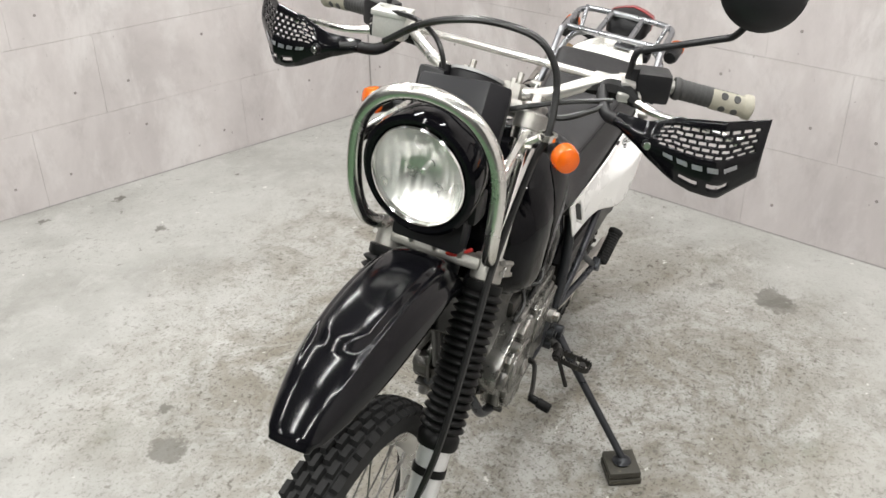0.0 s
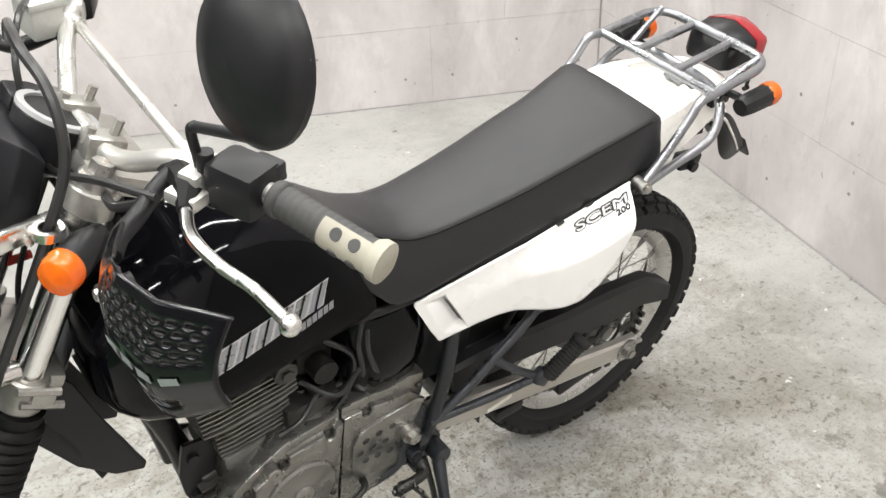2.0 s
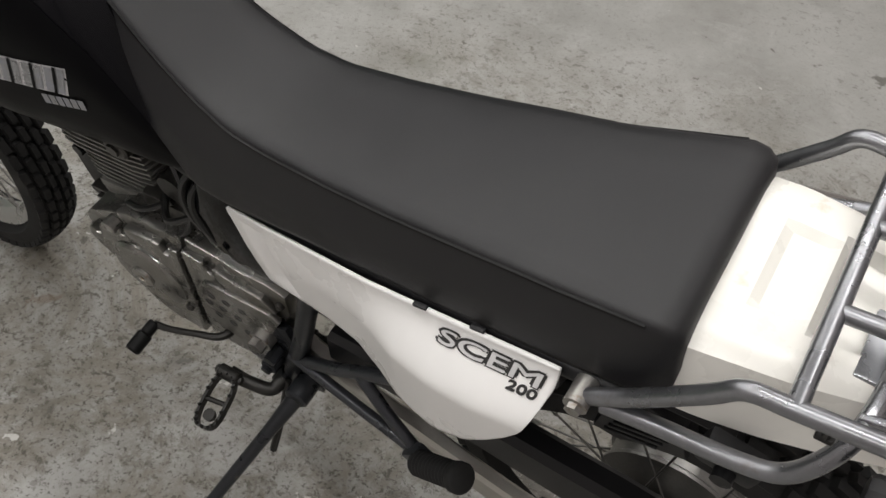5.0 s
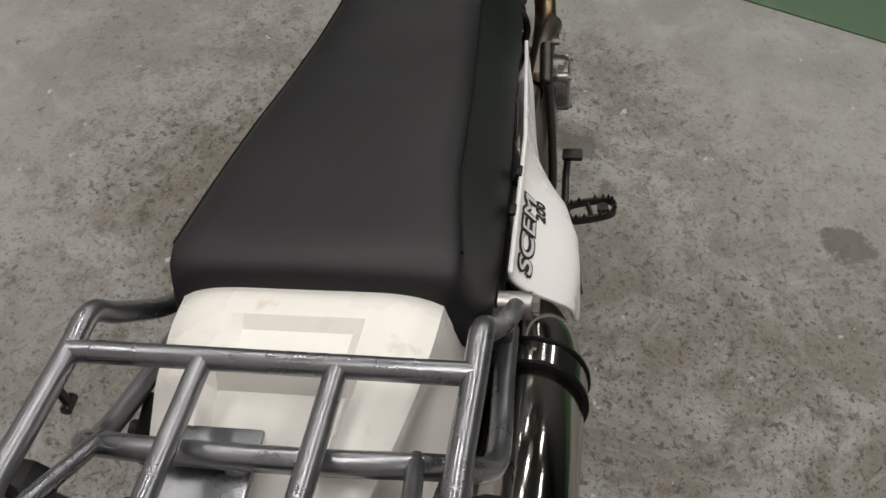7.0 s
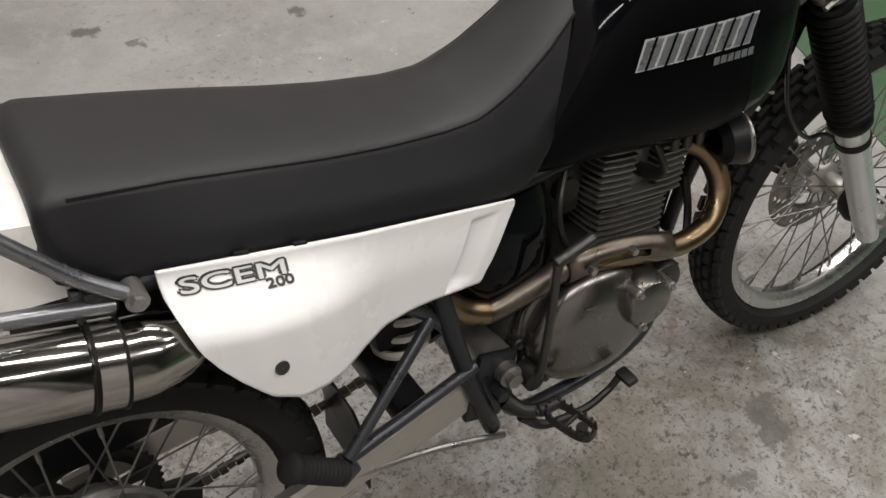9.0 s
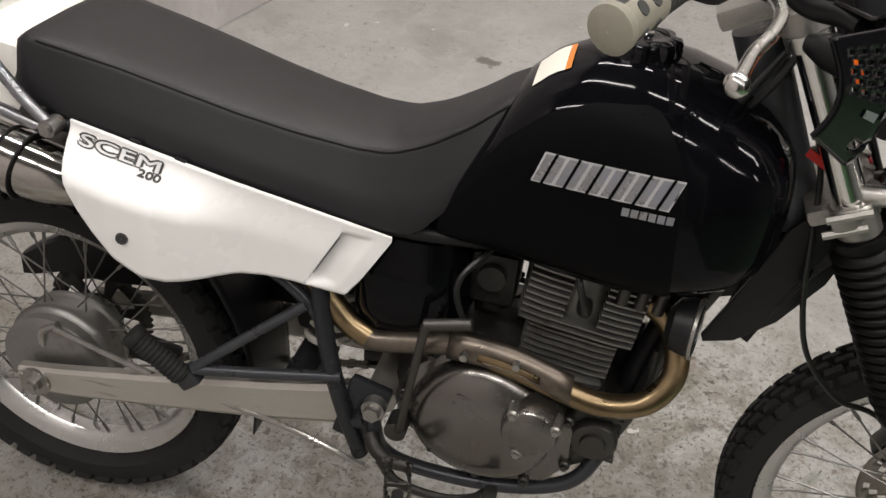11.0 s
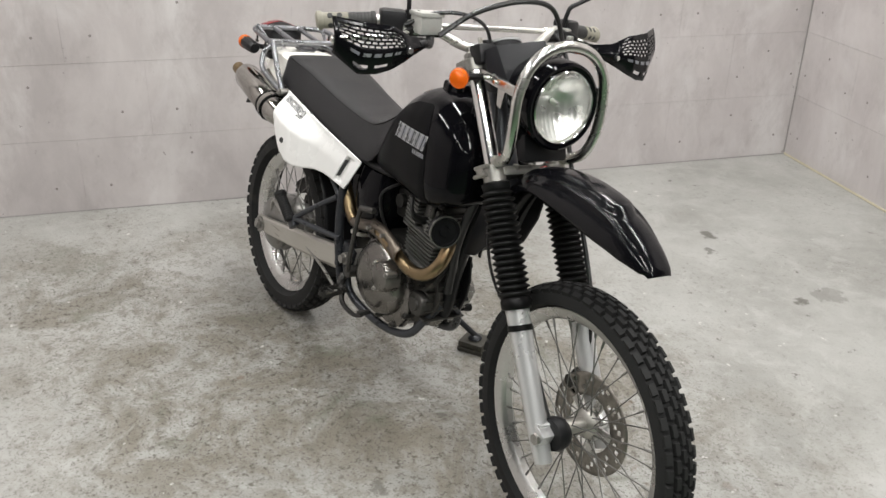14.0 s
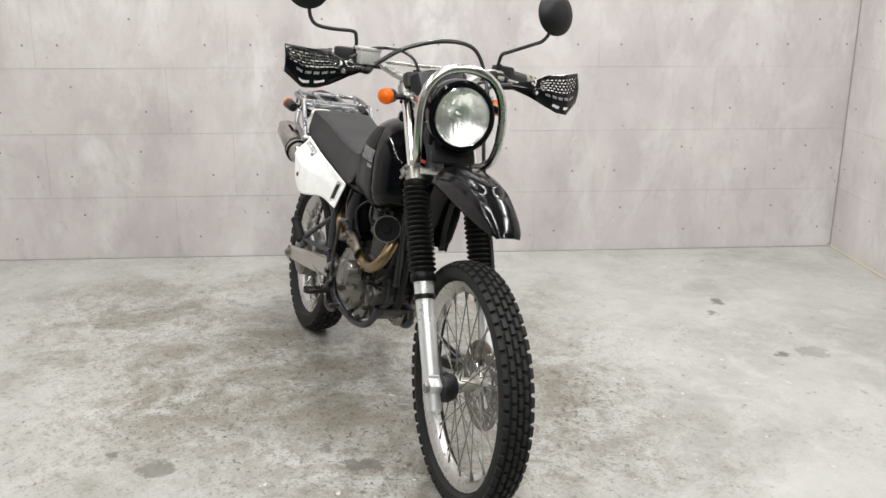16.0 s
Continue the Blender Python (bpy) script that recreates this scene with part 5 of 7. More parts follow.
# tail cowl: white, with a sunk middle and a step for the lock plate
b = B()
COWL = [(0.055, 0.102, 0.118, 0.800, 0.888), (0.010, 0.100, 0.114, 0.800, 0.895), (-0.040, 0.094, 0.108, 0.805, 0.897), (-0.090, 0.082, 0.100, 0.815, 0.896), (-0.140, 0.068, 0.088, 0.822, 0.892), (-0.190, 0.056, 0.074, 0.826, 0.882), (-0.225, 0.048, 0.062, 0.826, 0.866)]
rings = []
for x in np.linspace(0.055, -0.225, 29):
    xs_ = [-r[0] for r in COWL]
    ht, hb_, zb, zt = [float(np.interp(-x, xs_, [r[i] for r in COWL])) for i in range(1, 5)]
    ring = []
    for q in np.linspace(-1, 1, 25):
        y = q * ht
        z = zt - 0.012 * abs(q) ** 6
        if abs(q) < 0.42 and -0.03 < x < 0.012:
            z -= 0.007
        if abs(q) < 0.55 and -0.135 < x < -0.045:
            z -= 0.012
        ring.append(Vector((x, y, z)))
    ring += [Vector((x, ht + (hb_ - ht) * k, zt - 0.012 + (zb - zt + 0.012) * k)) for k in (0.1, 0.5, 1.0)]
    ring += [Vector((x, -ht - (hb_ - ht) * k, zt - 0.012 + (zb - zt + 0.012) * k)) for k in (1.0, 0.5, 0.1)]
    rings.append(ring)
skin(b, rings)
cowl = part("tail_cowl", b, M_COWL, bike, "aged white plastic tail cowl", None, 25)
b = B()
box(b, (-0.106, 0.034, 0.893), (0.055, 0.068, 0.006), None, 0.002)
for sx in (-1, 1):
    cyl(b, (-0.106, 0.034 + 0.024 * sx, 0.895), (-0.106, 0.034 + 0.024 * sx, 0.903), 0.009, seg=14, edge=0.002)
part("rack_plate", b, M_RACK, cowl, "grey steel plate with bolts")
# rear fender
b = B()
RF = [(-0.10, 0.848, 0.085), (-0.17, 0.842, 0.080), (-0.23, 0.812, 0.074), (-0.275, 0.766, 0.070), (-0.310, 0.726, 0.066), (-0.338, 0.692, 0.060)]
line = spline([(x, 0, z) for x, z, _ in RF], 5)
g = []
for i, p_ in enumerate(line):
    t = (line[min(i + 1, len(line) - 1)] - line[max(i - 1, 0)]).normalized()
    up = Vector((t.z, 0, -t.x))
    up = up if up.z > 0 or up.x < 0 else -up
    if up.z < 0:
        up = -up
    w = float(np.interp(i / (len(line) - 1), np.linspace(0, 1, len(RF)), [r[2] for r in RF]))
    g.append([b.verts.new(p_ + Vector((0, w * q, 0)) - up * 0.030 * abs(q) ** 3) for q in np.linspace(-1, 1, 13)])
for i in range(len(g) - 1):
    for j in range(12):
        b.faces.new((g[i][j], g[i][j + 1], g[i + 1][j + 1], g[i + 1][j]))
part("rear_fender", b, M_COWL, bike, "white plastic rear fender", None, 60, solid=0.004)
for s in (1, -1):
    b = B()
    rows_ = []
    for i in range(8, len(line)):
        k = i / (len(line) - 1)
        w = float(np.interp(k, np.linspace(0, 1, len(RF)), [r[2] for r in RF])) - 0.006
        deep = 0.052 * math.sin(math.pi * (0.12 + 0.80 * (i - 8) / (len(line) - 9)))
        rows_.append([b.verts.new((line[i].x, s * w, line[i].z - 0.020)), b.verts.new((line[i].x + deep * 0.5, s * (w - 0.008), line[i].z - 0.026 - deep))])
    for p_, q_ in zip(rows_, rows_[1:]):
        b.faces.new((p_[0], p_[1], q_[1], q_[0]))
    part("fender_liner", b, M_PLASTIC, bike, "black inner side of the rear fender", None, 60, solid=0.003)
b = B()
box(b, (-0.346, 0, 0.668), (0.007, 0.118, 0.062), rot("Y", 35), 0.003)
box(b, (-0.342, 0.030, 0.676), (0.016, 0.012, 0.02), rot("Y", 35), 0.002)
box(b, (-0.342, -0.030, 0.676), (0.016, 0.012, 0.02), rot("Y", 35), 0.002)
part("flap_tip", b, M_PLASTIC, bike, "black rubber tip of the rear fender")
# tail lamp
def lamp_ring(x, w, low, top):
    return [Vector((x - 0.04 * (z - 0.935), y, z)) for y, z in ((-w, low), (-w, top - 0.024), (-w * 0.93, top - 0.017), (-w * 0.45, top - 0.006), (0, top), (w * 0.45, top - 0.006), (w * 0.93, top - 0.017), (w, top - 0.024), (w, low))]


b = B()
skin(b, [lamp_ring(-0.196, 0.040, 0.885, 0.922), lamp_ring(-0.206, 0.054, 0.890, 0.940), lamp_ring(-0.218, 0.060, 0.896, 0.952), lamp_ring(-0.260, 0.062, 0.904, 0.957)])
tl = part("tail_lamp", b, M_PLASTIC, bike, "black tail lamp body", None, 45)
b = B()
skin(b, [lamp_ring(-0.2605, 0.0630, 0.902, 0.9585), lamp_ring(-0.274, 0.0630, 0.904, 0.9575), lamp_ring(-0.291, 0.0620, 0.906, 0.9565), lamp_ring(-0.296, 0.0600, 0.908, 0.954)])
part("tail_lens", b, M_RED, tl, "dark red tail lens", None, 45)
for s in (1, -1):
    indicator((-0.183, 0.154 * s, 0.892), (-0.99, 0.02 * s, 0.08), bike, None, 1.0, 1.12)
    b = B()
    tube(b, [(-0.150, 0.06 * s, 0.868), (-0.145, 0.100 * s, 0.884), (-0.135, 0.145 * s, 0.894)], 0.008, 8)
    box(b, (-0.145, 0.075 * s, 0.862), (0.05, 0.04, 0.02), None, 0.005)
    part("signal_stalk", b, M_PLASTIC, bike)

# luggage rack
rack_label = "grey steel luggage rack tube"
b = B()
hoop = [(0.105, 0.146, 0.797), (0.060, 0.142, 0.835), (0.010, 0.140, 0.895), (-0.012, 0.139, 0.924), (-0.048, 0.138, 0.940), (-0.110, 0.137, 0.948), (-0.160, 0.136, 0.953), (-0.190, 0.122, 0.956), (-0.203, 0.090, 0.957), (-0.205, 0.0, 0.957)]
hoop = hoop + [(x, -y, z) for x, y, z in reversed(hoop[:-1])]
hoop = [(x, y, z + (-0.013 + 0.012 * y if x < -0.02 else 0.0)) for x, y, z in hoop]
tube(b, hoop, 0.0085, 12, 5)
rack = part("luggage_rack", b, M_RACK, bike, "grey steel luggage rack hoop")
b = B()
cyl(b, (-0.047, 0.138, 0.929), (-0.047, -0.138, 0.926), 0.0082, seg=12)
part("cross_tube", b, M_RACK, rack, rack_label)
for y in (0.043, -0.049):
    b = B()
    cyl(b, (-0.047, y, 0.927 + 0.012 * y), (-0.204, y * 0.98, 0.943 + 0.012 * y), 0.0078, seg=12)
    part("long_tube", b, M_RACK, rack, rack_label)
b = B()
low = [(0.085, 0.140, 0.790), (0.030, 0.142, 0.806), (-0.030, 0.146, 0.824), (-0.065, 0.146, 0.842), (-0.085, 0.136, 0.872), (-0.098, 0.112, 0.898), (-0.105, 0.060, 0.908), (-0.106, 0, 0.909)]
low = low + [(x, -y, z) for x, y, z in reversed(low[:-1])]
tube(b, low, 0.0088, 12, 5)
part("grab_rail", b, M_RACK, rack, "grey lower grab rail")
for s in (1, -1):
    b = B()
    cyl(b, (-0.095, 0.105 * s, 0.902), (-0.185, 0.118 * s, 0.952), 0.006, seg=10)
    part("brace", b, M_RACK, rack, rack_label)
    for x, y in ((-0.075, 0.136), (-0.150, 0.132)):
        b = B()
        tube(b, [(x, y * s, 0.936), (x, y * s, 0.916), (x, y * s, 0.908)], 0.0036, 6)
        cyl(b, (x - 0.007, y * s, 0.907), (x + 0.007, y * s, 0.907), 0.0042, seg=8, edge=0.001)
        part("cord_hook", b, M_DARKSTEEL, rack)
    b = B()
    cyl(b, (0.105, 0.130 * s, 0.797), (0.105, 0.158 * s, 0.797), 0.012, seg=14)
    cyl(b, (0.105, 0.158 * s, 0.797), (0.105, 0.164 * s, 0.797), 0.008, seg=6)
    part("rack_bolt", b, M_BOLT, rack)
b = B()
box(b, (-0.030, 0.130, 0.793), (0.055, 0.026, 0.030), rot("Y", -10), 0.006)
cyl(b, (-0.030, 0.142, 0.788), (-0.030, 0.153, 0.788), 0.010, seg=12)
part("helmet_lock", b, M_PLASTIC, bike, "black helmet lock under the rack")


# side panels
def pan_top(x):
    return float(np.interp(x, [0.128, 0.572], [0.810, 0.717]))


def pan_bot(x):
    return float(np.interp(x, [0.130, 0.136, 0.146, 0.160, 0.178, 0.208, 0.240, 0.275, 0.320, 0.360, 0.400, 0.440, 0.480, 0.518, 0.572],
                           [0.785, 0.762, 0.732, 0.705, 0.678, 0.640, 0.619, 0.613, 0.619, 0.628, 0.630, 0.627, 0.621, 0.616, 0.710]))


def pan_y(x, v, side=-1):
    """v runs from the top edge to the foot."""
    base = float(np.interp(x, [0.128, 0.35, 0.572], [0.140, 0.130, 0.107] if side > 0 else [0.140, 0.134, 0.116]))
    bulge = float(np.interp(x, [0.128, 0.20, 0.25, 0.30, 0.335, 0.37, 0.42, 0.572], [0.050, 0.056, 0.053, 0.041, 0.024, 0.012, 0.008, 0.004]))
    k = min(max((v - 0.02) / 0.40, 0.0), 1.0)
    return base + (0.82 if side > 0 else 1.0) * bulge * (k * k * (3 - 2 * k) - 0.10 * max(0.0, v - 0.75))


def PAN(x, z, side=-1):
    """Half width of the panel at x and z, with the scoop round its slot."""
    y = pan_y(x, min(max((pan_top(x) - z) / 0.16, 0), 1), side)
    d = x - (z - 0.665) * 0.55 - 0.478
    if abs(z - 0.670) < 0.043 and 0.0 < d < 0.046:
        y -= 0.017 * min(1.0, (0.043 - abs(z - 0.670)) / 0.007) * (0.046 - d) / 0.046
    return y


for s in (1, -1):
    b = B()
    cols = sorted([0.130 + 0.442 * i / 104 for i in range(105) if abs(0.130 + 0.442 * i / 104 - 0.478) > 0.002] + [0.4779, 0.4787])
    NU, NV = len(cols) - 1, 30
    g = []
    for i in range(NU + 1):
        x_ = cols[i]
        w_ = float(np.interp(x_, [0.40, 0.46, 0.535, 0.572], [0, 1, 1, 0]))
        row = []
        for j in range(NV + 1):
            v = j / NV
            x = x_
            for _ in range(4):
                z = pan_top(x) + (pan_bot(x) - pan_top(x)) * v
                x = min(x_ + w_ * (z - 0.665) * 0.55, 0.5719)
            z = pan_top(x) + (pan_bot(x) - pan_top(x)) * v
            y = PAN(x, z, s)
            tip = 0.012 * max(0.0, (x - 0.50) / 0.072) if s > 0 else 0.0
            row.append(b.verts.new((x - tip, s * y, z)))
        g.append(row)
    for i in range(NU):
        for j in range(NV):
            b.faces.new((g[i][j], g[i][j + 1], g[i + 1][j + 1], g[i + 1][j]))
    pan = part("side_panel", b, M_WHITE, bike, "white plastic side panel with slot", None, 60, solid=0.004)
    # black patch puts the shade inside the slot into the colour
    b = B()
    quad = []
    for z, d, deep in ((0.642, 0.0016, 0.002), (0.642, 0.0034, 0.0145), (0.700, 0.0034, 0.0145), (0.700, 0.0016, 0.002)):
        x = 0.478 + (z - 0.665) * 0.55 + d
        quad.append(b.verts.new((x, s * (pan_y(x, min(max((pan_top(x) - z) / 0.16, 0), 1), s) - deep), z)))
    b.faces.new(quad)
    part("slot", b, M_PRINTHOLE, pan, "black patch for the dark slot at the rear of the scoop")
    # black disc in place of the shade inside the screw hole
    if s < 0:
        b = B()
        lathe(b, [(0.0088, -0.001), (0.0080, 0.0012), (0.0005, 0.0006)], (0.222, s * (PAN(0.222, 0.677) + 0.0016), 0.677), (0.15, s, 0.12), 18)
        part("screw_hole", b, M_PRINTHOLE, pan, "black disc for the dark of a screw hole")
    for x in (0.282, 0.218):
        b = B()
        box(b, (x, s * 0.132, pan_top(x) + 0.0012), (0.016, 0.006, 0.0040), rot("Y", 11.4), 0.0015)
        part("panel_clip", b, M_PLASTIC, pan)
    # lettering, laid on the panel's surface
    slope = -0.205
    for txt, x0, z0, wide, tall in (("SCEM", 0.254, 0.7590, 0.110, 0.0125), ("200", 0.172, 0.7665, 0.030, 0.0068)):
        if s < 0:
            x0, z0 = {"SCEM": (0.147, 0.7835), "200": (0.232, 0.7580)}[txt]
        for layer, (grow, mat) in enumerate(((0.034, M_PRINTHOLE), (0.0035, M_PRINTFILL)) if txt == "SCEM" else ((0.018, M_PRINTHOLE),)):
            ob = letters("lettering", txt, 1.0, mat, pan, Matrix.Identity(4), 0.0, 0.0)
            src = B()
            src.from_mesh(ob.data)
            bmesh.ops.triangulate(src, faces=src.faces)
            ft = [[v.co.copy() for v in f.verts] for f in src.faces]
            src.free()
            allv = np.array([q[:] for f in ft for q in f])
            lo, hi = allv.min(0), allv.max(0)
            out = B()
            # passes a little apart give the heavy strokes of the print
            for n_ in range(6):
                ox, oz = grow * math.cos(n_ * math.pi / 3), grow * 4.5 * math.sin(n_ * math.pi / 3)
                for f in ft:
                    vs = []
                    for q in f:
                        fx, fz = (q.x - lo[0]) / (hi[0] - lo[0]) + ox, (q.y - lo[1]) / (hi[1] - lo[1]) + oz
                        x = x0 + (-s) * (fx * wide + fz * tall * 0.12)
                        z = z0 + (x - x0) * slope + fz * tall
                        vs.append(out.verts.new((x, s * (pan_y(x, max((pan_top(x) - z) / 0.16, 0), s) + 0.0012 + 0.0009 * layer + 0.0001 * n_), z)))
                    out.faces.new(vs)
            out.to_mesh(ob.data)
            out.free()

# frame: cradle, down tube, rear post, sub-frame
def tubes(name, lists, r, mat, label="", parent=None, seg=10):
    out = []
    for pts in lists:
        b_ = B()
        tube(b_, pts, r, seg, 5)
        out.append(part(name, b_, mat, parent or bike, label))
    return out


tubes("down_tube", [[(1.030, 0, 0.80), (0.988, 0, 0.70), (0.955, 0, 0.60), (0.936, 0, 0.52), (0.923, 0, 0.43), (0.910, 0, 0.385)]], 0.019, M_PLASTIC, "dark front frame tube")
# second black tube, added only to widen the dark band here
tubes("black_tube", [[(1.030, -0.040, 0.790), (1.000, -0.046, 0.700), (0.972, -0.040, 0.620), (0.955, -0.030, 0.540), (0.945, -0.024, 0.470)]], 0.012, M_CABLE, "black tube added to widen the dark band of the front frame tube")
for s in (1, -1):
    tubes("cradle_tube", [[(0.920, 0.02 * s, 0.42), (0.908, 0.055 * s, 0.375), (0.870, 0.072 * s, 0.318), (0.780, 0.080 * s, 0.288), (0.660, 0.090 * s, 0.290), (0.585, 0.106 * s, 0.325), (0.562, 0.112 * s, 0.40)]], 0.0120, M_SUB, "grey cradle tube under the engine")
    tubes("rear_post", [[(0.462, 0.080 * s, 0.690), (0.467, 0.096 * s, 0.620), (0.480, 0.107 * s, 0.540), (0.499, 0.112 * s, 0.460), (0.522, 0.112 * s, 0.385), (0.548, 0.108 * s, 0.310)]], 0.0140, M_POST, "dark frame post at the swingarm pivot")
    tubes("seat_rail", [[(1.00, 0.03 * s, 0.86), (0.80, 0.06 * s, 0.74), (0.60, 0.085 * s, 0.715), (0.40, 0.105 * s, 0.745), (0.20, 0.118 * s, 0.780), (0.05, 0.125 * s, 0.800)]], 0.0115, M_PLASTIC)
    tubes("subframe_tube", [[(0.180, 0.118, 0.765), (0.250, 0.130, 0.665), (0.318, 0.126, 0.566), (0.385, 0.126, 0.513), (0.436, 0.124, 0.468), (0.510, 0.116, 0.408)] if s > 0 else
         [(0.180, -0.112, 0.765), (0.290, -0.110, 0.680), (0.390, -0.104, 0.620), (0.448, -0.100, 0.575), (0.490, -0.104, 0.520)]], 0.0095, M_SUB, "grey sub-frame tube")
    # passenger peg bracket
    br = tubes("peg_bracket", [[(0.388, 0.128, 0.510), (0.345, 0.140, 0.468), (0.290, 0.152, 0.426)] if s > 0 else [(0.452, -0.106, 0.570), (0.375, -0.134, 0.512), (0.296, -0.158, 0.448)]], 0.0085, M_SUB, "grey passenger peg bracket")[0]
    tubes("bracket_tube", [[(0.290, 0.152, 0.426), (0.400, 0.136, 0.418), (0.520, 0.118, 0.415)] if s > 0 else [(0.296, -0.158, 0.446), (0.400, -0.138, 0.452), (0.512, -0.118, 0.462)]], 0.0085, M_SUB, "", br)
    b = B()
    box(b, (0.286, 0.156 * s, 0.428), (0.036, 0.022, 0.034), rot("Y", -40), 0.005)
    part("peg_joint", b, M_SUB, br)
    b = B()
    p0, p1 = Vector((0.285, 0.166 * s, 0.434)), Vector((0.212, 0.176 * s, 0.502))
    prof = [(0.010, 0), (0.016, 0.004)]
    for i in range(11):
        h = 0.006 + 0.082 * i / 11
        prof += [(0.0155, h), (0.0175, h + 0.002), (0.0175, h + 0.0045), (0.0155, h + 0.0065)]
    prof += [(0.0195, 0.090), (0.0195, 0.100), (0.016, 0.103), (0.0005, 0.103)]
    lathe(b, prof, p0, p1 - p0, 18)
    part("passenger_peg", b, M_RUBBER, br, "black ribbed rubber passenger peg", None, 60)
    # pivot bolt
    b = B()
    cyl(b, (0.567, 0.110 * s, 0.420), (0.567, 0.140 * s, 0.420), 0.013, seg=6)
    cyl(b, (0.567, 0.108 * s, 0.420), (0.567, 0.128 * s, 0.420), 0.018, seg=20)
    part("pivot_bolt", b, M_BOLT, bike)
    b = B()
    box(b, (0.545, 0.104 * s, 0.395), (0.066, 0.014, 0.12), rot("Y", 14), 0.006)
    cyl(b, (0.547, 0.115 * s, 0.400), (0.547, 0.140 * s, 0.400), 0.010, seg=6)
    part("pivot_plate", b, M_POST, bike, "dark grey pivot plate")
    # foot pegs: a toothed oval ring on a cranked arm
    base, end = (Vector((0.609, 0.168, 0.346)), Vector((0.597, 0.250, 0.330))) if s > 0 else (Vector((0.618, -0.152, 0.352)), Vector((0.640, -0.232, 0.352)))
    b = B()
    if s > 0:
        tube(b, [(0.545, 0.128, 0.330), (0.552, 0.150, 0.326), (0.585, 0.160, 0.334), (0.612, 0.164, 0.344)], [0.012, 0.0105, 0.010, 0.011], 10)
    else:
        tube(b, [(0.565, -0.118, 0.365), (0.580, -0.135, 0.352), (0.600, -0.145, 0.348), (0.618, -0.150, 0.350)], [0.014, 0.012, 0.011, 0.011], 10)
    cyl(b, base + Vector((0.018, 0, 0)), base - Vector((0.018, 0, 0)), 0.0105, seg=14, edge=0.002)
    cyl(b, base + Vector((0.023, 0, 0)), base - Vector((0.023, 0, 0)), 0.006, seg=6)
    br2 = part("peg_mount", b, M_DARKSTEEL, bike, "dark foot peg arm with pin")
    b = B()
    way = (end - base).normalized()
    across = Vector((1, 0, 0)) - way * way.x
    across.normalize()
    up_ = across.cross(way)
    up_ = up_ if up_.z > 0 else -up_
    half_l, half_w = (end - base).length / 2, 0.020
    mid = (base + end) / 2
    oval = []
    for k in range(36):
        a = 2 * math.pi * k / 36
        c_, s_ = math.cos(a), math.sin(a)
        oval.append((half_l * math.copysign(abs(c_) ** 0.65, c_), half_w * math.copysign(abs(s_) ** 0.65, s_)))
    ring = []
    for sc, h in ((1.0, -0.008), (1.0, 0.006), (0.80, 0.006), (0.80, -0.008)):
        ring.append([mid + way * u * (1 - (1 - sc) * 0.5) + across * v * sc + up_ * h for u, v in oval])
    skin(b, ring, closed=True)
    for u, v in oval[::2]:
        q = mid + way * u * 0.95 + across * v * 0.90
        cyl(b, q + up_ * 0.005, q + up_ * 0.0125, 0.0034, 0.0014, 5)
    cyl(b, mid - across * half_w * 0.9, mid + across * half_w * 0.9, 0.004, seg=8)
    cyl(b, mid + way * half_l * 0.5 - up_ * 0.006, mid + way * half_l * 0.5 + up_ * 0.003, 0.009, seg=12)
    part("foot_peg", b, M_DARKSTEEL, br2, "dark toothed steel foot peg")
# hanger plate of the stand and the left peg
b = B()
plate(b, [(0.580, 0.452), (0.548, 0.462), (0.512, 0.410), (0.486, 0.350), (0.488, 0.312), (0.528, 0.296), (0.572, 0.318), (0.584, 0.380)], 0.098, 0.112, 0.003)
for x, z in ((0.505, 0.338), (0.550, 0.322), (0.560, 0.362)):
    cyl(b, (x, 0.108, z), (x, 0.136, z), 0.0135, seg=14, edge=0.002)
    cyl(b, (x, 0.136, z), (x, 0.142, z), 0.0085, seg=6)
part("stand_hanger", b, M_POST, bike, "dark stand hanger plate with bolts")

# swingarm
b = B()
for s in (1, -1):
    rings = []
    for x, y, z, h, w in ((0.575, 0.085, 0.405, 0.034, 0.028), (0.50, 0.094, 0.393, 0.038, 0.028), (0.40, 0.106, 0.378, 0.036, 0.026), (0.20, 0.116, 0.346, 0.031, 0.024), (0.05, 0.120, 0.322, 0.027, 0.022), (-0.030, 0.120, 0.312, 0.024, 0.022)):
        rings.append([Vector((x, s * y + dy * w / 2, z + dz * h)) for dy, dz in ((-1, -0.75), (-0.6, -1), (0.6, -1), (1, -0.75), (1, 0.75), (0.6, 1), (-0.6, 1), (-1, 0.75))])
    skin(b, rings)
cyl(b, (0.570, -0.10, 0.420), (0.570, 0.10, 0.420), 0.026, seg=20)
sw = part("swingarm", b, M_ALU, bike, "bare aluminium box-section swingarm", None, 30)
b = B()
box(b, (0.43, 0, 0.385), (0.05, 0.19, 0.05), None, 0.01)
part("cross_member", b, M_POST, sw, "dark cross member")
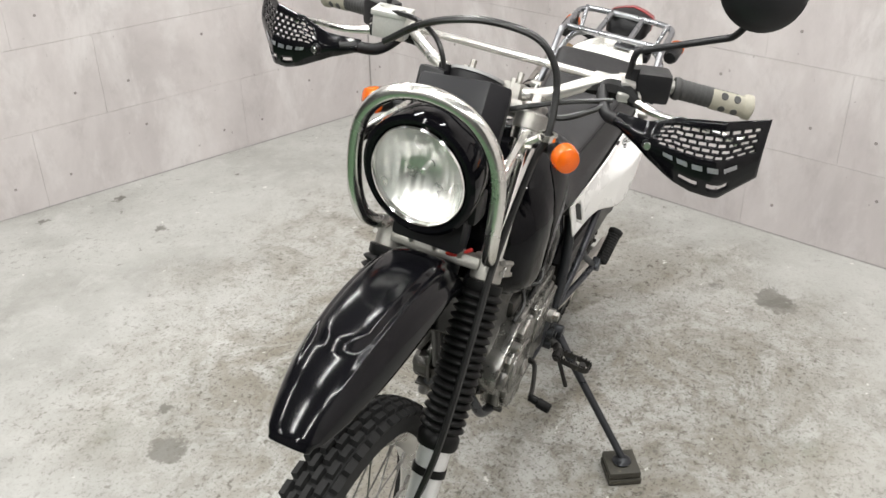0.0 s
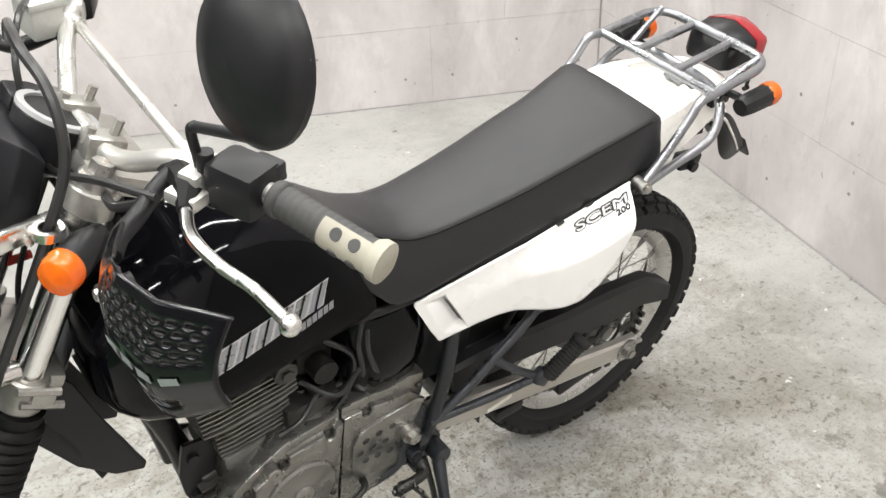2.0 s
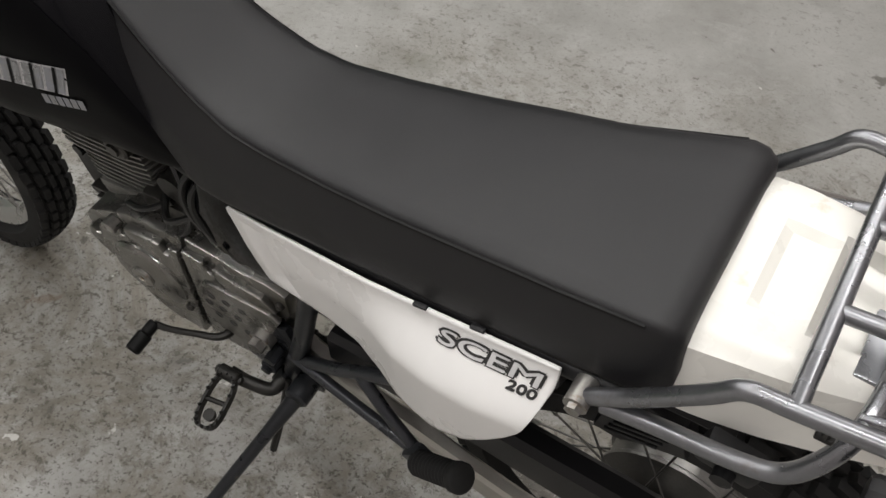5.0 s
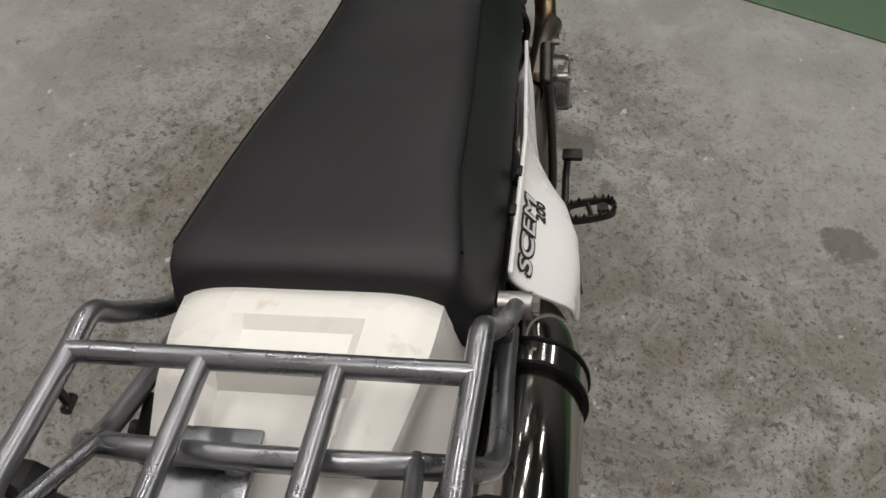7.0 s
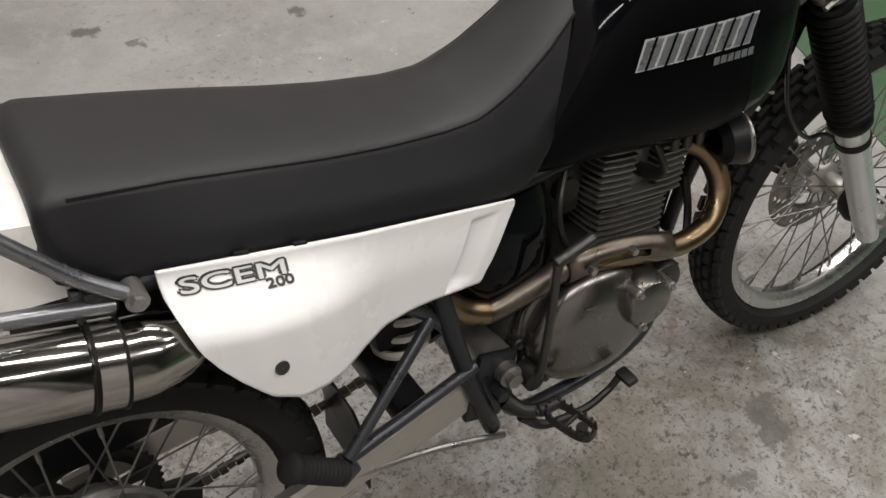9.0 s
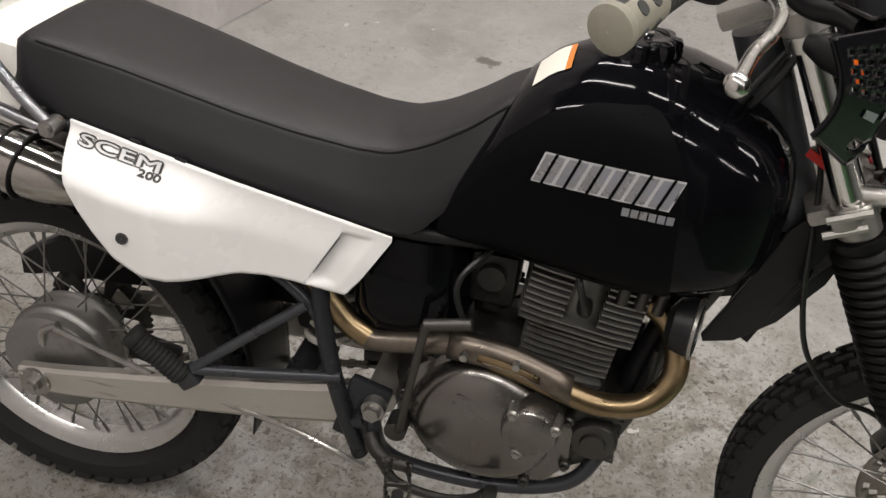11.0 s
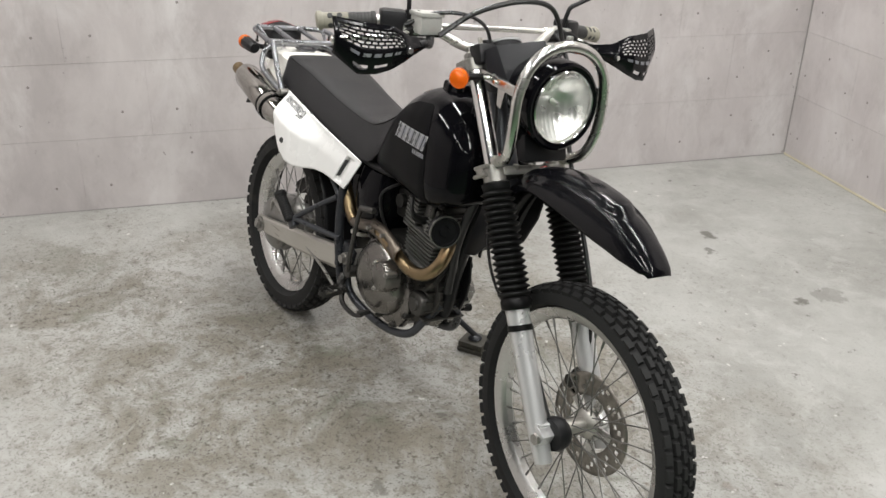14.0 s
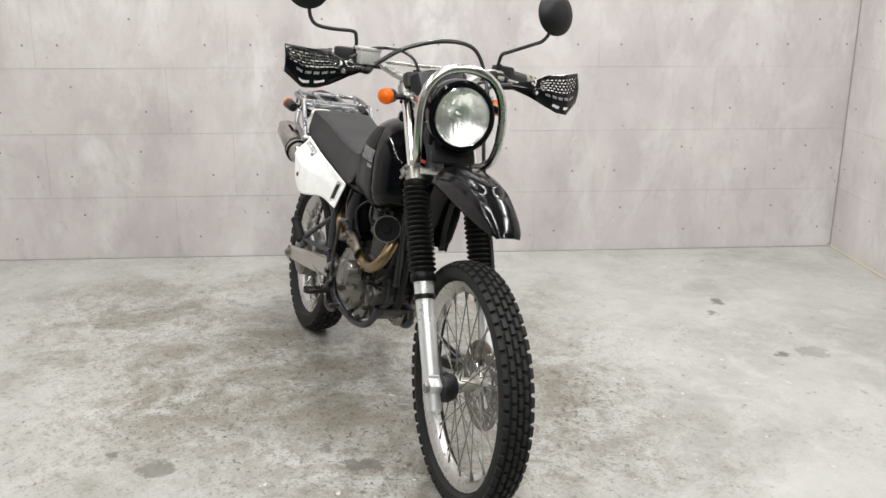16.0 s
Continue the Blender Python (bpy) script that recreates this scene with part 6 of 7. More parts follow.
for s in (1, -1):
    b = B()
    cyl(b, (0, 0.128 * s, 0.313), (0, 0.150 * s, 0.313), 0.010, seg=12)
    cyl(b, (0, 0.132 * s, 0.313), (0, 0.144 * s, 0.313), 0.015, seg=6)
    cyl(b, (0, 0.130 * s, 0.313), (0, 0.134 * s, 0.313), 0.027, seg=24)
    for a in range(7):
        t_ = a * 0.9
        cyl(b, (math.cos(t_) * 0.024, 0.131 * s, 0.313 + math.sin(t_) * 0.024), (math.cos(t_) * 0.024, 0.136 * s, 0.313 + math.sin(t_) * 0.024), 0.004, seg=6)
    cyl(b, (-0.03, 0.122 * s, 0.310), (-0.055, 0.122 * s, 0.306), 0.006, seg=8)
    part("chain_adjuster", b, M_BOLT, sw, "zinc axle nut and chain adjuster")
b = B()
box(b, (0.36, 0.1295, 0.372), (0.06, 0.001, 0.010), rot("Y", 9), 0)
part("label", b, M_PAPER, sw, "small pale label")

# final drive
b = B()
cx, cz, rf, rr, fx, fz = 0.0, 0.313, 0.035, 0.098, 0.560, 0.380
loop = []
ang = math.atan2(fz - cz, fx - cx)
for k in range(13):
    a = ang + math.pi / 2 + math.pi * k / 12
    loop.append((cx + rr * math.cos(a), cz + rr * math.sin(a)))
for k in range(9):
    a = ang - math.pi / 2 + math.pi * k / 8
    loop.append((fx + rf * math.cos(a), fz + rf * math.sin(a)))
path = []
for (xa, za), (xb, zb) in zip(loop, loop[1:] + loop[:1]):
    n = max(1, int(math.hypot(xb - xa, zb - za) / 0.0135))
    path += [(xa + (xb - xa) * i / n, za + (zb - za) * i / n) for i in range(n)]
for i, (x, z) in enumerate(path):
    x2, z2 = path[(i + 1) % len(path)]
    a = math.degrees(math.atan2(z2 - z, x2 - x))
    w = 0.016 if i % 2 else 0.012
    box(b, (x, 0.078, z), (0.0125, w, 0.0085 if i % 2 else 0.007), rot("Y", -a), 0)
part("drive_chain", b, M_CHAIN, bike, "oily steel drive chain")
b = B()
teeth = []
for i in range(90):
    a = 2 * math.pi * i / 90
    teeth.append((0.100 if i % 2 else 0.094, a))
o_v = [b.verts.new((r * math.cos(a), 0.076, 0.313 + r * math.sin(a))) for r, a in teeth]
i_v = [b.verts.new((0.072 * math.cos(a), 0.076, 0.313 + 0.072 * math.sin(a))) for r, a in teeth]
for i in range(90):
    b.faces.new((o_v[i], o_v[(i + 1) % 90], i_v[(i + 1) % 90], i_v[i]))
h_v = [b.verts.new((0.040 * math.cos(a), 0.076, 0.313 + 0.040 * math.sin(a))) for r, a in teeth]
for i in range(90):
    if i % 15 < 5:
        b.faces.new((i_v[i], i_v[(i + 1) % 90], h_v[(i + 1) % 90], h_v[i]))
c_v = [b.verts.new((0.034 * math.cos(a), 0.076, 0.313 + 0.034 * math.sin(a))) for r, a in teeth]
for i in range(90):
    b.faces.new((h_v[i], h_v[(i + 1) % 90], c_v[(i + 1) % 90], c_v[i]))
part("sprocket", b, M_DARKSTEEL, rw, "dark steel rear sprocket", None, solid=0.005)
# chain guard
b = B()
rings = []
for x, z, h in ((0.46, 0.470, 0.028), (0.32, 0.466, 0.032), (0.17, 0.448, 0.036), (0.05, 0.438, 0.042), (-0.06, 0.430, 0.036), (-0.118, 0.402, 0.028), (-0.143, 0.390, 0.020)):
    rings.append([Vector((x, y, z + k * h)) for y, k in ((0.062, -1), (0.062, 0.8), (0.070, 1), (0.092, 1), (0.102, 0.75), (0.104, -1))])
skin(b, rings)
part("chain_guard", b, M_PLASTIC, bike, "black plastic chain guard", None, 30)
b = B()
box(b, (0.30, 0.090, 0.285), (0.07, 0.03, 0.03), None, 0.006)
part("chain_slider", b, M_PLASTIC, bike)
b = B()
box(b, (0.10, 0.078, 0.245), (0.09, 0.026, 0.05), rot("Y", 10), 0.006)
part("chain_guide", b, M_PLASTIC, bike, "black chain guide")

# shock, airbox, dark filler behind the post
b = B()
pts = []
for i in range(70):
    a = i * 0.62
    k = i / 69
    pts.append(Vector((0.455 + 0.035 * k + 0.038 * math.cos(a), 0.038 * math.sin(a), 0.43 + 0.20 * k)))
tube(b, pts, 0.0065, 6, 2)
part("shock_spring", b, M_SPRING, bike, "pale coil spring")
b = B()
cyl(b, (0.45, 0, 0.40), (0.495, 0, 0.66), 0.020, seg=16)
part("shock_body", b, M_DARKSTEEL, bike)
b = B()
rings = []
for z, x0, x1, w in ((0.500, 0.54, 0.63, 0.07), (0.525, 0.515, 0.665, 0.090), (0.58, 0.50, 0.680, 0.100), (0.65, 0.50, 0.675, 0.100), (0.70, 0.51, 0.66, 0.090)):
    rings.append([Vector(((x0 + x1) / 2 + (x1 - x0) / 2 * math.copysign(abs(math.cos(a)) ** 0.6, math.cos(a)), w * math.copysign(abs(math.sin(a)) ** 0.6, math.sin(a)), z)) for a in np.linspace(0, 2 * math.pi, 25)[:-1]])
skin(b, rings)
part("air_box", b, M_PAINT, bike, "glossy black air box", None, 50)
# black box added to stand for the dark space behind the post
b = B()
box(b, (0.455, 0.022, 0.565), (0.120, 0.100, 0.200), rot("Y", -8), 0.014)
part("dark_filler", b, M_PLASTIC, bike, "black box added to fill the dark gap behind the rear post")
b = B()
box(b, (0.32, 0, 0.70), (0.36, 0.19, 0.10), None, 0.02)
part("inner_fender", b, M_PLASTIC, bike, "black inner fender")
# mudguard; its low end is added to stand for the dark before the tyre
b = B()
g = []
for i in range(13):
    a = math.radians(-8 + 100 * i / 12)
    g.append([b.verts.new((math.cos(a) * 0.36 + 0.0, y, 0.313 + math.sin(a) * 0.40)) for y in (-0.075, -0.06, 0, 0.06, 0.075)])
for i in range(12):
    for j in range(4):
        b.faces.new((g[i][j], g[i][j + 1], g[i + 1][j + 1], g[i + 1][j]))
part("mud_guard", b, M_PLASTIC, bike, "black inner rear mudguard, run low to fill the dark before the tyre", None, 60, solid=0.003)
b = B()
tube(b, [(0.03, -0.105, 0.41), (0.20, -0.115, 0.375), (0.42, -0.12, 0.34), (0.56, -0.125, 0.30)], 0.005, 8)
tube(b, [(0.03, -0.095, 0.41), (0.0, -0.093, 0.39), (-0.005, -0.092, 0.36)], 0.007, 8)
part("brake_rod", b, M_BOLT, bike, "steel rear brake rod")
b = B()
lathe(b, [(0.012, -0.098), (0.045, -0.096), (0.080, -0.088), (0.090, -0.080), (0.090, -0.064)], (0, 0, 0.313), (0, 1, 0), 40, caps=True)
part("drum_plate", b, M_HUB, rw, "cast drum brake plate")

# engine
b = B()
case = []
for y, k in ((-0.072, 0.90), (-0.055, 0.97), (0, 1.0), (0.045, 0.97), (0.060, 0.90)):
    base = [(0.585, 0.345), (0.640, 0.305), (0.740, 0.292), (0.820, 0.300), (0.880, 0.345), (0.910, 0.400), (0.905, 0.450), (0.895, 0.500), (0.740, 0.505), (0.690, 0.520), (0.600, 0.500), (0.575, 0.42)]
    cx_, cz_ = 0.755, 0.385
    case.append([Vector((cx_ + (x - cx_) * k, y, cz_ + (z - cz_) * k)) for x, z in base])
skin(b, case)
eng = part("engine", b, M_CAST, bike, "grey cast engine case", None, 35)
eng.location.z = 0.016
# left covers: a flange, a raised face with bolt pockets, a low round dome
LZ = 0.016


def pocketed(pts, pockets, wide=0.0095, deep=0.020):
    """An outline in x and z with a rounded pocket cut in at each x of its upper edge."""
    out = []
    for (xa, za), (xb, zb) in zip(pts, pts[1:] + pts[:1]):
        out.append((xa, za))
        for xp in sorted((q for q in pockets if min(xa, xb) < q <= max(xa, xb) and za > 0.42 and zb > 0.42), reverse=xb < xa):
            run = 1 if xb > xa else -1
            zp = za + (zb - za) * (xp - xa) / (xb - xa)
            sl = (zb - za) / (xb - xa)
            out += [(xp - run * wide, zp - run * sl * wide), (xp - run * wide * 0.92, zp - deep * 0.6), (xp - run * wide * 0.55, zp - deep * 0.92), (xp, zp - deep),
                    (xp + run * wide * 0.55, zp - deep * 0.92), (xp + run * wide * 0.92, zp - deep * 0.6), (xp + run * wide, zp + run * sl * wide)]
    return [(x, z - LZ) for x, z in out]


b = B()
plate(b, pocketed([(0.714, 0.277), (0.775, 0.277), (0.815, 0.291), (0.842, 0.325), (0.856, 0.369), (0.900, 0.405), (0.909, 0.430), (0.905, 0.455), (0.888, 0.477), (0.849, 0.500), (0.798, 0.528), (0.744, 0.533), (0.696, 0.540)], []), 0.055, 0.099, 0.004)
lc = part("left_cover", b, M_COVERL, eng, "silver-grey generator cover with bright raised rim", None, 35)
b = B()
plate(b, pocketed([(0.715, 0.290), (0.772, 0.288), (0.806, 0.301), (0.831, 0.332), (0.846, 0.377), (0.888, 0.412), (0.896, 0.432), (0.888, 0.452), (0.842, 0.484), (0.794, 0.511), (0.744, 0.516), (0.697, 0.524)], [0.872, 0.808, 0.722]), 0.096, 0.113, 0.0035)
part("cover_face", b, M_COVERL, lc, "", None, 35)
b = B()
lathe(b, [(0.067, 0.108), (0.066, 0.116), (0.062, 0.120), (0.030, 0.1225), (0.026, 0.1245), (0.0005, 0.1248)], (0.782, 0, 0.410 - LZ), (0, 1, 0), 48)
part("generator_dome", b, M_COVERL, lc, "", None, 35)
b = B()
lathe(b, [(0.019, 0.122), (0.019, 0.1285), (0.016, 0.130), (0.0075, 0.1300), (0.0065, 0.1275), (0.0005, 0.1275)], (0.785, 0, 0.414 - LZ), (0, 1, 0), 28)
part("timing_plug", b, M_BOLT, lc, "pale slotted timing plug")
b = B()
lathe(b, [(0.0125, 0.100), (0.0125, 0.117), (0.010, 0.119), (0.006, 0.1185), (0.0055, 0.116), (0.0005, 0.116)], (0.829, 0, 0.492 - LZ), (0, 1, 0), 20)
part("cover_plug", b, M_BOLT, lc, "pale screw plug")
b = B()
plate(b, pocketed([(0.568, 0.312), (0.635, 0.280), (0.709, 0.277), (0.691, 0.541), (0.637, 0.540), (0.598, 0.533), (0.556, 0.538), (0.524, 0.530), (0.525, 0.482), (0.552, 0.430), (0.574, 0.392)], []), 0.055, 0.097, 0.004)
sc = part("sprocket_cover", b, M_COVERL, eng, "silver-grey sprocket cover with holes", None, 35)
b = B()
plate(b, pocketed([(0.580, 0.318), (0.640, 0.292), (0.706, 0.290), (0.693, 0.525), (0.637, 0.523), (0.598, 0.514), (0.560, 0.512), (0.540, 0.490), (0.562, 0.432), (0.584, 0.392)], [0.648]), 0.094, 0.108, 0.0035)
part("cover_face", b, M_COVERL, sc, "", None, 35)
b = B()
plate(b, pocketed([(0.578, 0.334), (0.660, 0.356), (0.677, 0.368), (0.682, 0.400), (0.680, 0.452), (0.668, 0.474), (0.650, 0.483), (0.604, 0.487), (0.545, 0.493), (0.531, 0.482), (0.556, 0.428), (0.578, 0.392)], []), 0.104, 0.1145, 0.003)
part("cover_boss", b, M_COVERL, sc, "", None, 35)
# black discs stand for the shade inside the open holes
for x, z in ((0.655, 0.452), (0.628, 0.455), (0.600, 0.456), (0.666, 0.426), (0.641, 0.427), (0.614, 0.425), (0.655, 0.400), (0.630, 0.397), (0.604, 0.392)):
    b = B()
    lathe(b, [(0.0072, 0.1146), (0.0066, 0.1153), (0.0060, 0.1150), (0.0005, 0.1149)], (x, 0, z - LZ), (0, 1, 0), 14)
    part("hole", b, M_PRINTHOLE, sc)
for x, z, h in ((0.872, 0.458, 0.104), (0.808, 0.490, 0.104), (0.722, 0.507, 0.104), (0.648, 0.512, 0.102), (0.722, 0.362, 0.118), (0.826, 0.306, 0.106), (0.535, 0.505, 0.103), (0.590, 0.320, 0.104)):
    b = B()
    cyl(b, (x, 0.085, z - LZ), (x, h, z - LZ), 0.0066, seg=12, edge=0.0015)
    cyl(b, (x, h, z - LZ), (x, h + 0.001, z - LZ), 0.0036, seg=6)
    part("case_bolt", b, M_CAST, eng)
# right covers: a flange, a deep rounded clutch dome, the filter cap standing proud of its front
b = B()
plate(b, [(0.598, 0.405), (0.612, 0.470), (0.668, 0.520), (0.755, 0.522), (0.822, 0.480), (0.862, 0.420), (0.866, 0.350), (0.836, 0.306), (0.770, 0.290), (0.700, 0.300), (0.640, 0.332), (0.603, 0.366)], -0.060, -0.088, 0.006)
rc = part("clutch_cover", b, M_COVERR, eng, "bronze-grey rounded clutch cover", None, 35)


def cover_ring(r, h, dx=0.0):
    """Egg-shaped section of the clutch cover, drawn out towards the lower front."""
    pts = []
    for a in np.linspace(0, 2 * math.pi, 57)[:-1]:
        k = 1.0 + 0.10 * math.cos(a + 0.75) ** 3
        pts.append(Vector((0.722 + dx + r * 1.02 * k * math.cos(a), -h, 0.418 + r * 0.98 * k * math.sin(a))))
    return pts


b = B()
skin(b, [cover_ring(r, h, d) for r, h, d in ((0.108, 0.084, 0), (0.108, 0.098, 0), (0.1055, 0.108, 0), (0.100, 0.117, 0.001), (0.091, 0.1245, 0.002), (0.079, 0.130, 0.003), (0.062, 0.1345, 0.004), (0.042, 0.137, 0.004), (0.020, 0.1382, 0.004), (0.001, 0.1385, 0.004))])
part("clutch_dome", b, M_COVERR, rc, "", None, 50)
b = B()
lathe(b, [(0.046, 0.110), (0.043, 0.128), (0.041, 0.146), (0.038, 0.152), (0.033, 0.1545), (0.0005, 0.1555)], (0.800, 0, 0.450), (0, -1, 0), 36)
part("filter_cap", b, M_COVERR, rc, "round oil filter cap", None, 35)
b = B()
lathe(b, [(0.020, -0.020), (0.019, 0.002), (0.016, 0.005), (0.0005, 0.006)], (0.738, -0.112, 0.498), (0.0, -0.75, 0.66), 24)
part("oil_filler", b, M_BOLT, rc, "pale oil filler cap")
b = B()
for x, z in ((0.690, 0.474), (0.684, 0.460)):
    box(b, (x + 0.014, -0.1318, z), (0.030, 0.005, 0.0045), rot("Y", 8), 0.001)
part("rib", b, M_COVERR, rc)
for a in (0.5, 2.3, 4.4):
    b = B()
    x, z = 0.800 + 0.040 * math.cos(a), 0.450 + 0.040 * math.sin(a)
    cyl(b, (x, -0.120, z), (x, -0.1545, z), 0.0085, seg=12, edge=0.002)
    cyl(b, (x, -0.1545, z), (x, -0.159, z), 0.005, seg=6)
    part("case_bolt", b, M_BOLT, rc)
for x, z in ((0.604, 0.420), (0.640, 0.503), (0.712, 0.528), (0.794, 0.506), (0.852, 0.438), (0.860, 0.352), (0.805, 0.300), (0.730, 0.296), (0.655, 0.326), (0.612, 0.368)):
    b = B()
    cyl(b, (x, -0.070, z), (x, -0.094, z), 0.0088, seg=12, edge=0.002)
    cyl(b, (x, -0.094, z), (x, -0.099, z), 0.0052, seg=6)
    part("case_bolt", b, M_CAST, eng)
# front of the case: ribbed casting, round boss, drain pipe
b = B()
plate(b, [(0.840, 0.325), (0.890, 0.340), (0.928, 0.395), (0.922, 0.460), (0.860, 0.470)], -0.066, 0.050, 0.012)
for k in range(4):
    box(b, (0.905, -0.008, 0.370 + 0.026 * k), (0.050, 0.135, 0.005), rot("Y", 8), 0.001)
front = part("front_case", b, M_CAST, eng, "dark ribbed front of the engine case")
b = B()
lathe(b, [(0.036, 0.055), (0.036, 0.080), (0.032, 0.086), (0.020, 0.088), (0.018, 0.094), (0.0005, 0.095)], (0.893, 0, 0.405), (0, -1, 0), 28)
part("case_boss", b, M_CAST, front, "round boss")
b = B()
tube(b, [(0.880, -0.070, 0.445), (0.925, -0.078, 0.462), (0.948, -0.060, 0.500), (0.952, -0.040, 0.560)], 0.0065, 8)
part("oil_pipe", b, M_DARKSTEEL, front, "dark oil pipe")

# cylinder and head, tipped a little forward
TC = Matrix.Translation((0.824, 0, 0.500)) @ Matrix.Rotation(math.radians(6), 4, "Y")


def at(x, y, z):
    return TC @ Vector((x, y, z))


b = B()
cyl(b, at(0, 0, -0.03), at(0, 0, 0.20), 0.050, seg=24)
box(b, at(0, 0, -0.012), (0.128, 0.128, 0.032), rot("Y", 6), 0.008)
part("cylinder", b, M_FIN, eng)
FINS = [(0.012 + 0.0108 * i, 0.068, 0.062) for i in range(6)] + [(0.079 + 0.0108 * i, 0.086, 0.069) for i in range(9)]
for i, (z, w, d) in enumerate(FINS):
    b = B()
    q = [(-w, -d * 0.6), (-w * 0.94, -d * 0.95), (-w * 0.6, -d)]
    if i > 7:
        q += [(-0.022, -d), (-0.020, -d * 0.55), (0.024, -d * 0.55), (0.026, -d)]
    q += [(w * 0.6, -d), (w * 0.95, -d * 0.95), (w, -d * 0.6), (w, d * 0.6), (w * 0.95, d * 0.95), (w * 0.6, d), (-w * 0.6, d), (-w * 0.94, d * 0.95), (-w, d * 0.6)]
    skin(b, [[at(x, y, z) for x, y in q], [at(x, y, z + 0.0036) for x, y in q]])
    part("fin", b, M_FIN, eng, "")
b = B()
box(b, at(0.0, 0, 0.190), (0.150, 0.120, 0.045), rot("Y", 6), 0.012)
cyl(b, at(-0.062, 0.055, 0.140), at(-0.062, 0.082, 0.140), 0.020, seg=20, edge=0.003)
cyl(b, at(-0.062, 0.082, 0.140), at(-0.062, 0.086, 0.140), 0.010, seg=6)
for x in (0.045, 0.070, 0.095):
    cyl(b, at(x, -0.068, 0.150), at(x, -0.068, 0.186), 0.0085, seg=10, edge=0.002)
for k in (-1, 1):
    for x in (-0.055, 0.055):
        cyl(b, at(x, 0.050 * k, 0.176), at(x, 0.050 * k, 0.215), 0.009, seg=8)
part("cylinder_head", b, M_CAST, eng, "grey finned cylinder head")
b = B()
tube(b, [at(0.002, -0.040, 0.120), at(0.002, -0.075, 0.126), at(0.000, -0.100, 0.145), at(-0.020, -0.095, 0.185), at(-0.040, -0.060, 0.230)], [0.011, 0.011, 0.006, 0.0045, 0.0045], 10)
part("plug_lead", b, M_CABLE, eng, "black spark plug cap and lead")
b = B()
box(b, (0.705, 0, 0.62), (0.07, 0.085, 0.085), None, 0.012)
cyl(b, (0.705, 0.04, 0.60), (0.705, 0.075, 0.60), 0.022, seg=16)
cyl(b, (0.705, -0.04, 0.63), (0.705, -0.056, 0.63), 0.020, seg=16)
cyl(b, (0.705, 0, 0.56), (0.705, 0, 0.60), 0.028, seg=16)
cyl(b, (0.75, 0, 0.62), (0.80, 0, 0.62), 0.024, seg=16)
part("carburettor", b, M_DARKSTEEL, eng, "grey carburettor")
for pts in ([(0.615, 0.060, 0.700), (0.640, 0.092, 0.650), (0.632, 0.098, 0.600), (0.610, 0.090, 0.550)], [(0.630, 0.070, 0.700), (0.655, 0.090, 0.655), (0.650, 0.094, 0.600), (0.640, 0.080, 0.545)], [(0.700, -0.055, 0.680), (0.665, -0.088, 0.640), (0.672, -0.090, 0.590), (0.700, -0.080, 0.540)],
            [(0.70, 0.06, 0.66), (0.66, 0.085, 0.62), (0.68, 0.09, 0.55), (0.72, 0.085, 0.50)], [(0.74, 0.05, 0.58), (0.70, 0.10, 0.57), (0.65, 0.09, 0.60)], [(0.72, 0.07, 0.56), (0.76, 0.09, 0.54), (0.80, 0.085, 0.52)]):
    b = B()
    tube(b, pts, 0.005, 7)
    part("hose", b, M_CABLE, eng, "thin black hose")
b = B()
box(b, (0.73, 0.04, 0.525), (0.10, 0.07, 0.05), None, 0.010)
cyl(b, (0.715, 0.05, 0.54), (0.715, 0.05, 0.565), 0.016, seg=14)
part("starter_motor", b, M_CAST, eng)

b = B()
box(b, (0.665, 0.012, 0.512), (0.200, 0.120, 0.042), rot("Y", 3), 0.010)
cyl(b, (0.690, 0.045, 0.525), (0.690, 0.045, 0.548), 0.014, seg=6)
cyl(b, (0.735, 0.040, 0.525), (0.735, 0.040, 0.555), 0.011, seg=14, edge=0.002)
tube(b, [(0.760, 0.052, 0.520), (0.715, 0.060, 0.545), (0.660, 0.056, 0.540), (0.610, 0.050, 0.560)], 0.005, 8)
part("upper_case", b, M_CAST, eng, "grey upper engine case")
# ribbed duct between the left panel and the rear tyre
b = B()
plate(b, [(0.104, 0.588), (0.090, 0.672), (0.054, 0.694), (0.012, 0.672), (-0.002, 0.618), (0.040, 0.604), (0.074, 0.584)], 0.035, 0.076, 0.006)
duct = part("mud_flap_block", b, M_PLASTIC, bike, "black ribbed plastic block before the rear tyre")
for k in range(5):
    b = B()
    box(b, (0.060 - 0.004 * k, 0.0765, 0.612 + 0.012 * k), (0.062, 0.006, 0.005), rot("Y", 16), 0.0015)
    part("rib", b, M_PLASTIC, duct)

# horn
b = B()
HP, HD = Vector((0.966, -0.086, 0.650)), Vector((0.97, -0.22, 0.05)).normalized()
lathe(b, [(0.020, -0.030), (0.036, -0.020), (0.040, 0.0), (0.040, 0.008), (0.036, 0.008), (0.034, 0.002), (0.015, 0.0), (0.012, 0.006), (0.0005, 0.006)], HP, HD, 32, caps=False)
hn = part("horn", b, M_PLASTIC, bike, "black round horn")
hn.location = (0.012, -0.008, 0.014)
b = B()
lathe(b, [(0.040, 0.004), (0.0425, 0.006), (0.0425, 0.010), (0.039, 0.010)], HP, HD, 32)
part("horn_rim", b, M_BOLT, hn)

# exhaust
b = B()
HDR = [(0.890, -0.030, 0.652), (0.934, -0.040, 0.648), (0.968, -0.062, 0.620), (0.976, -0.088, 0.572), (0.946, -0.106, 0.532), (0.890, -0.112, 0.518), (0.832, -0.114, 0.530), (0.775, -0.116, 0.548), (0.690, -0.106, 0.562)]
tube(b, HDR, 0.0175, 16, 6)
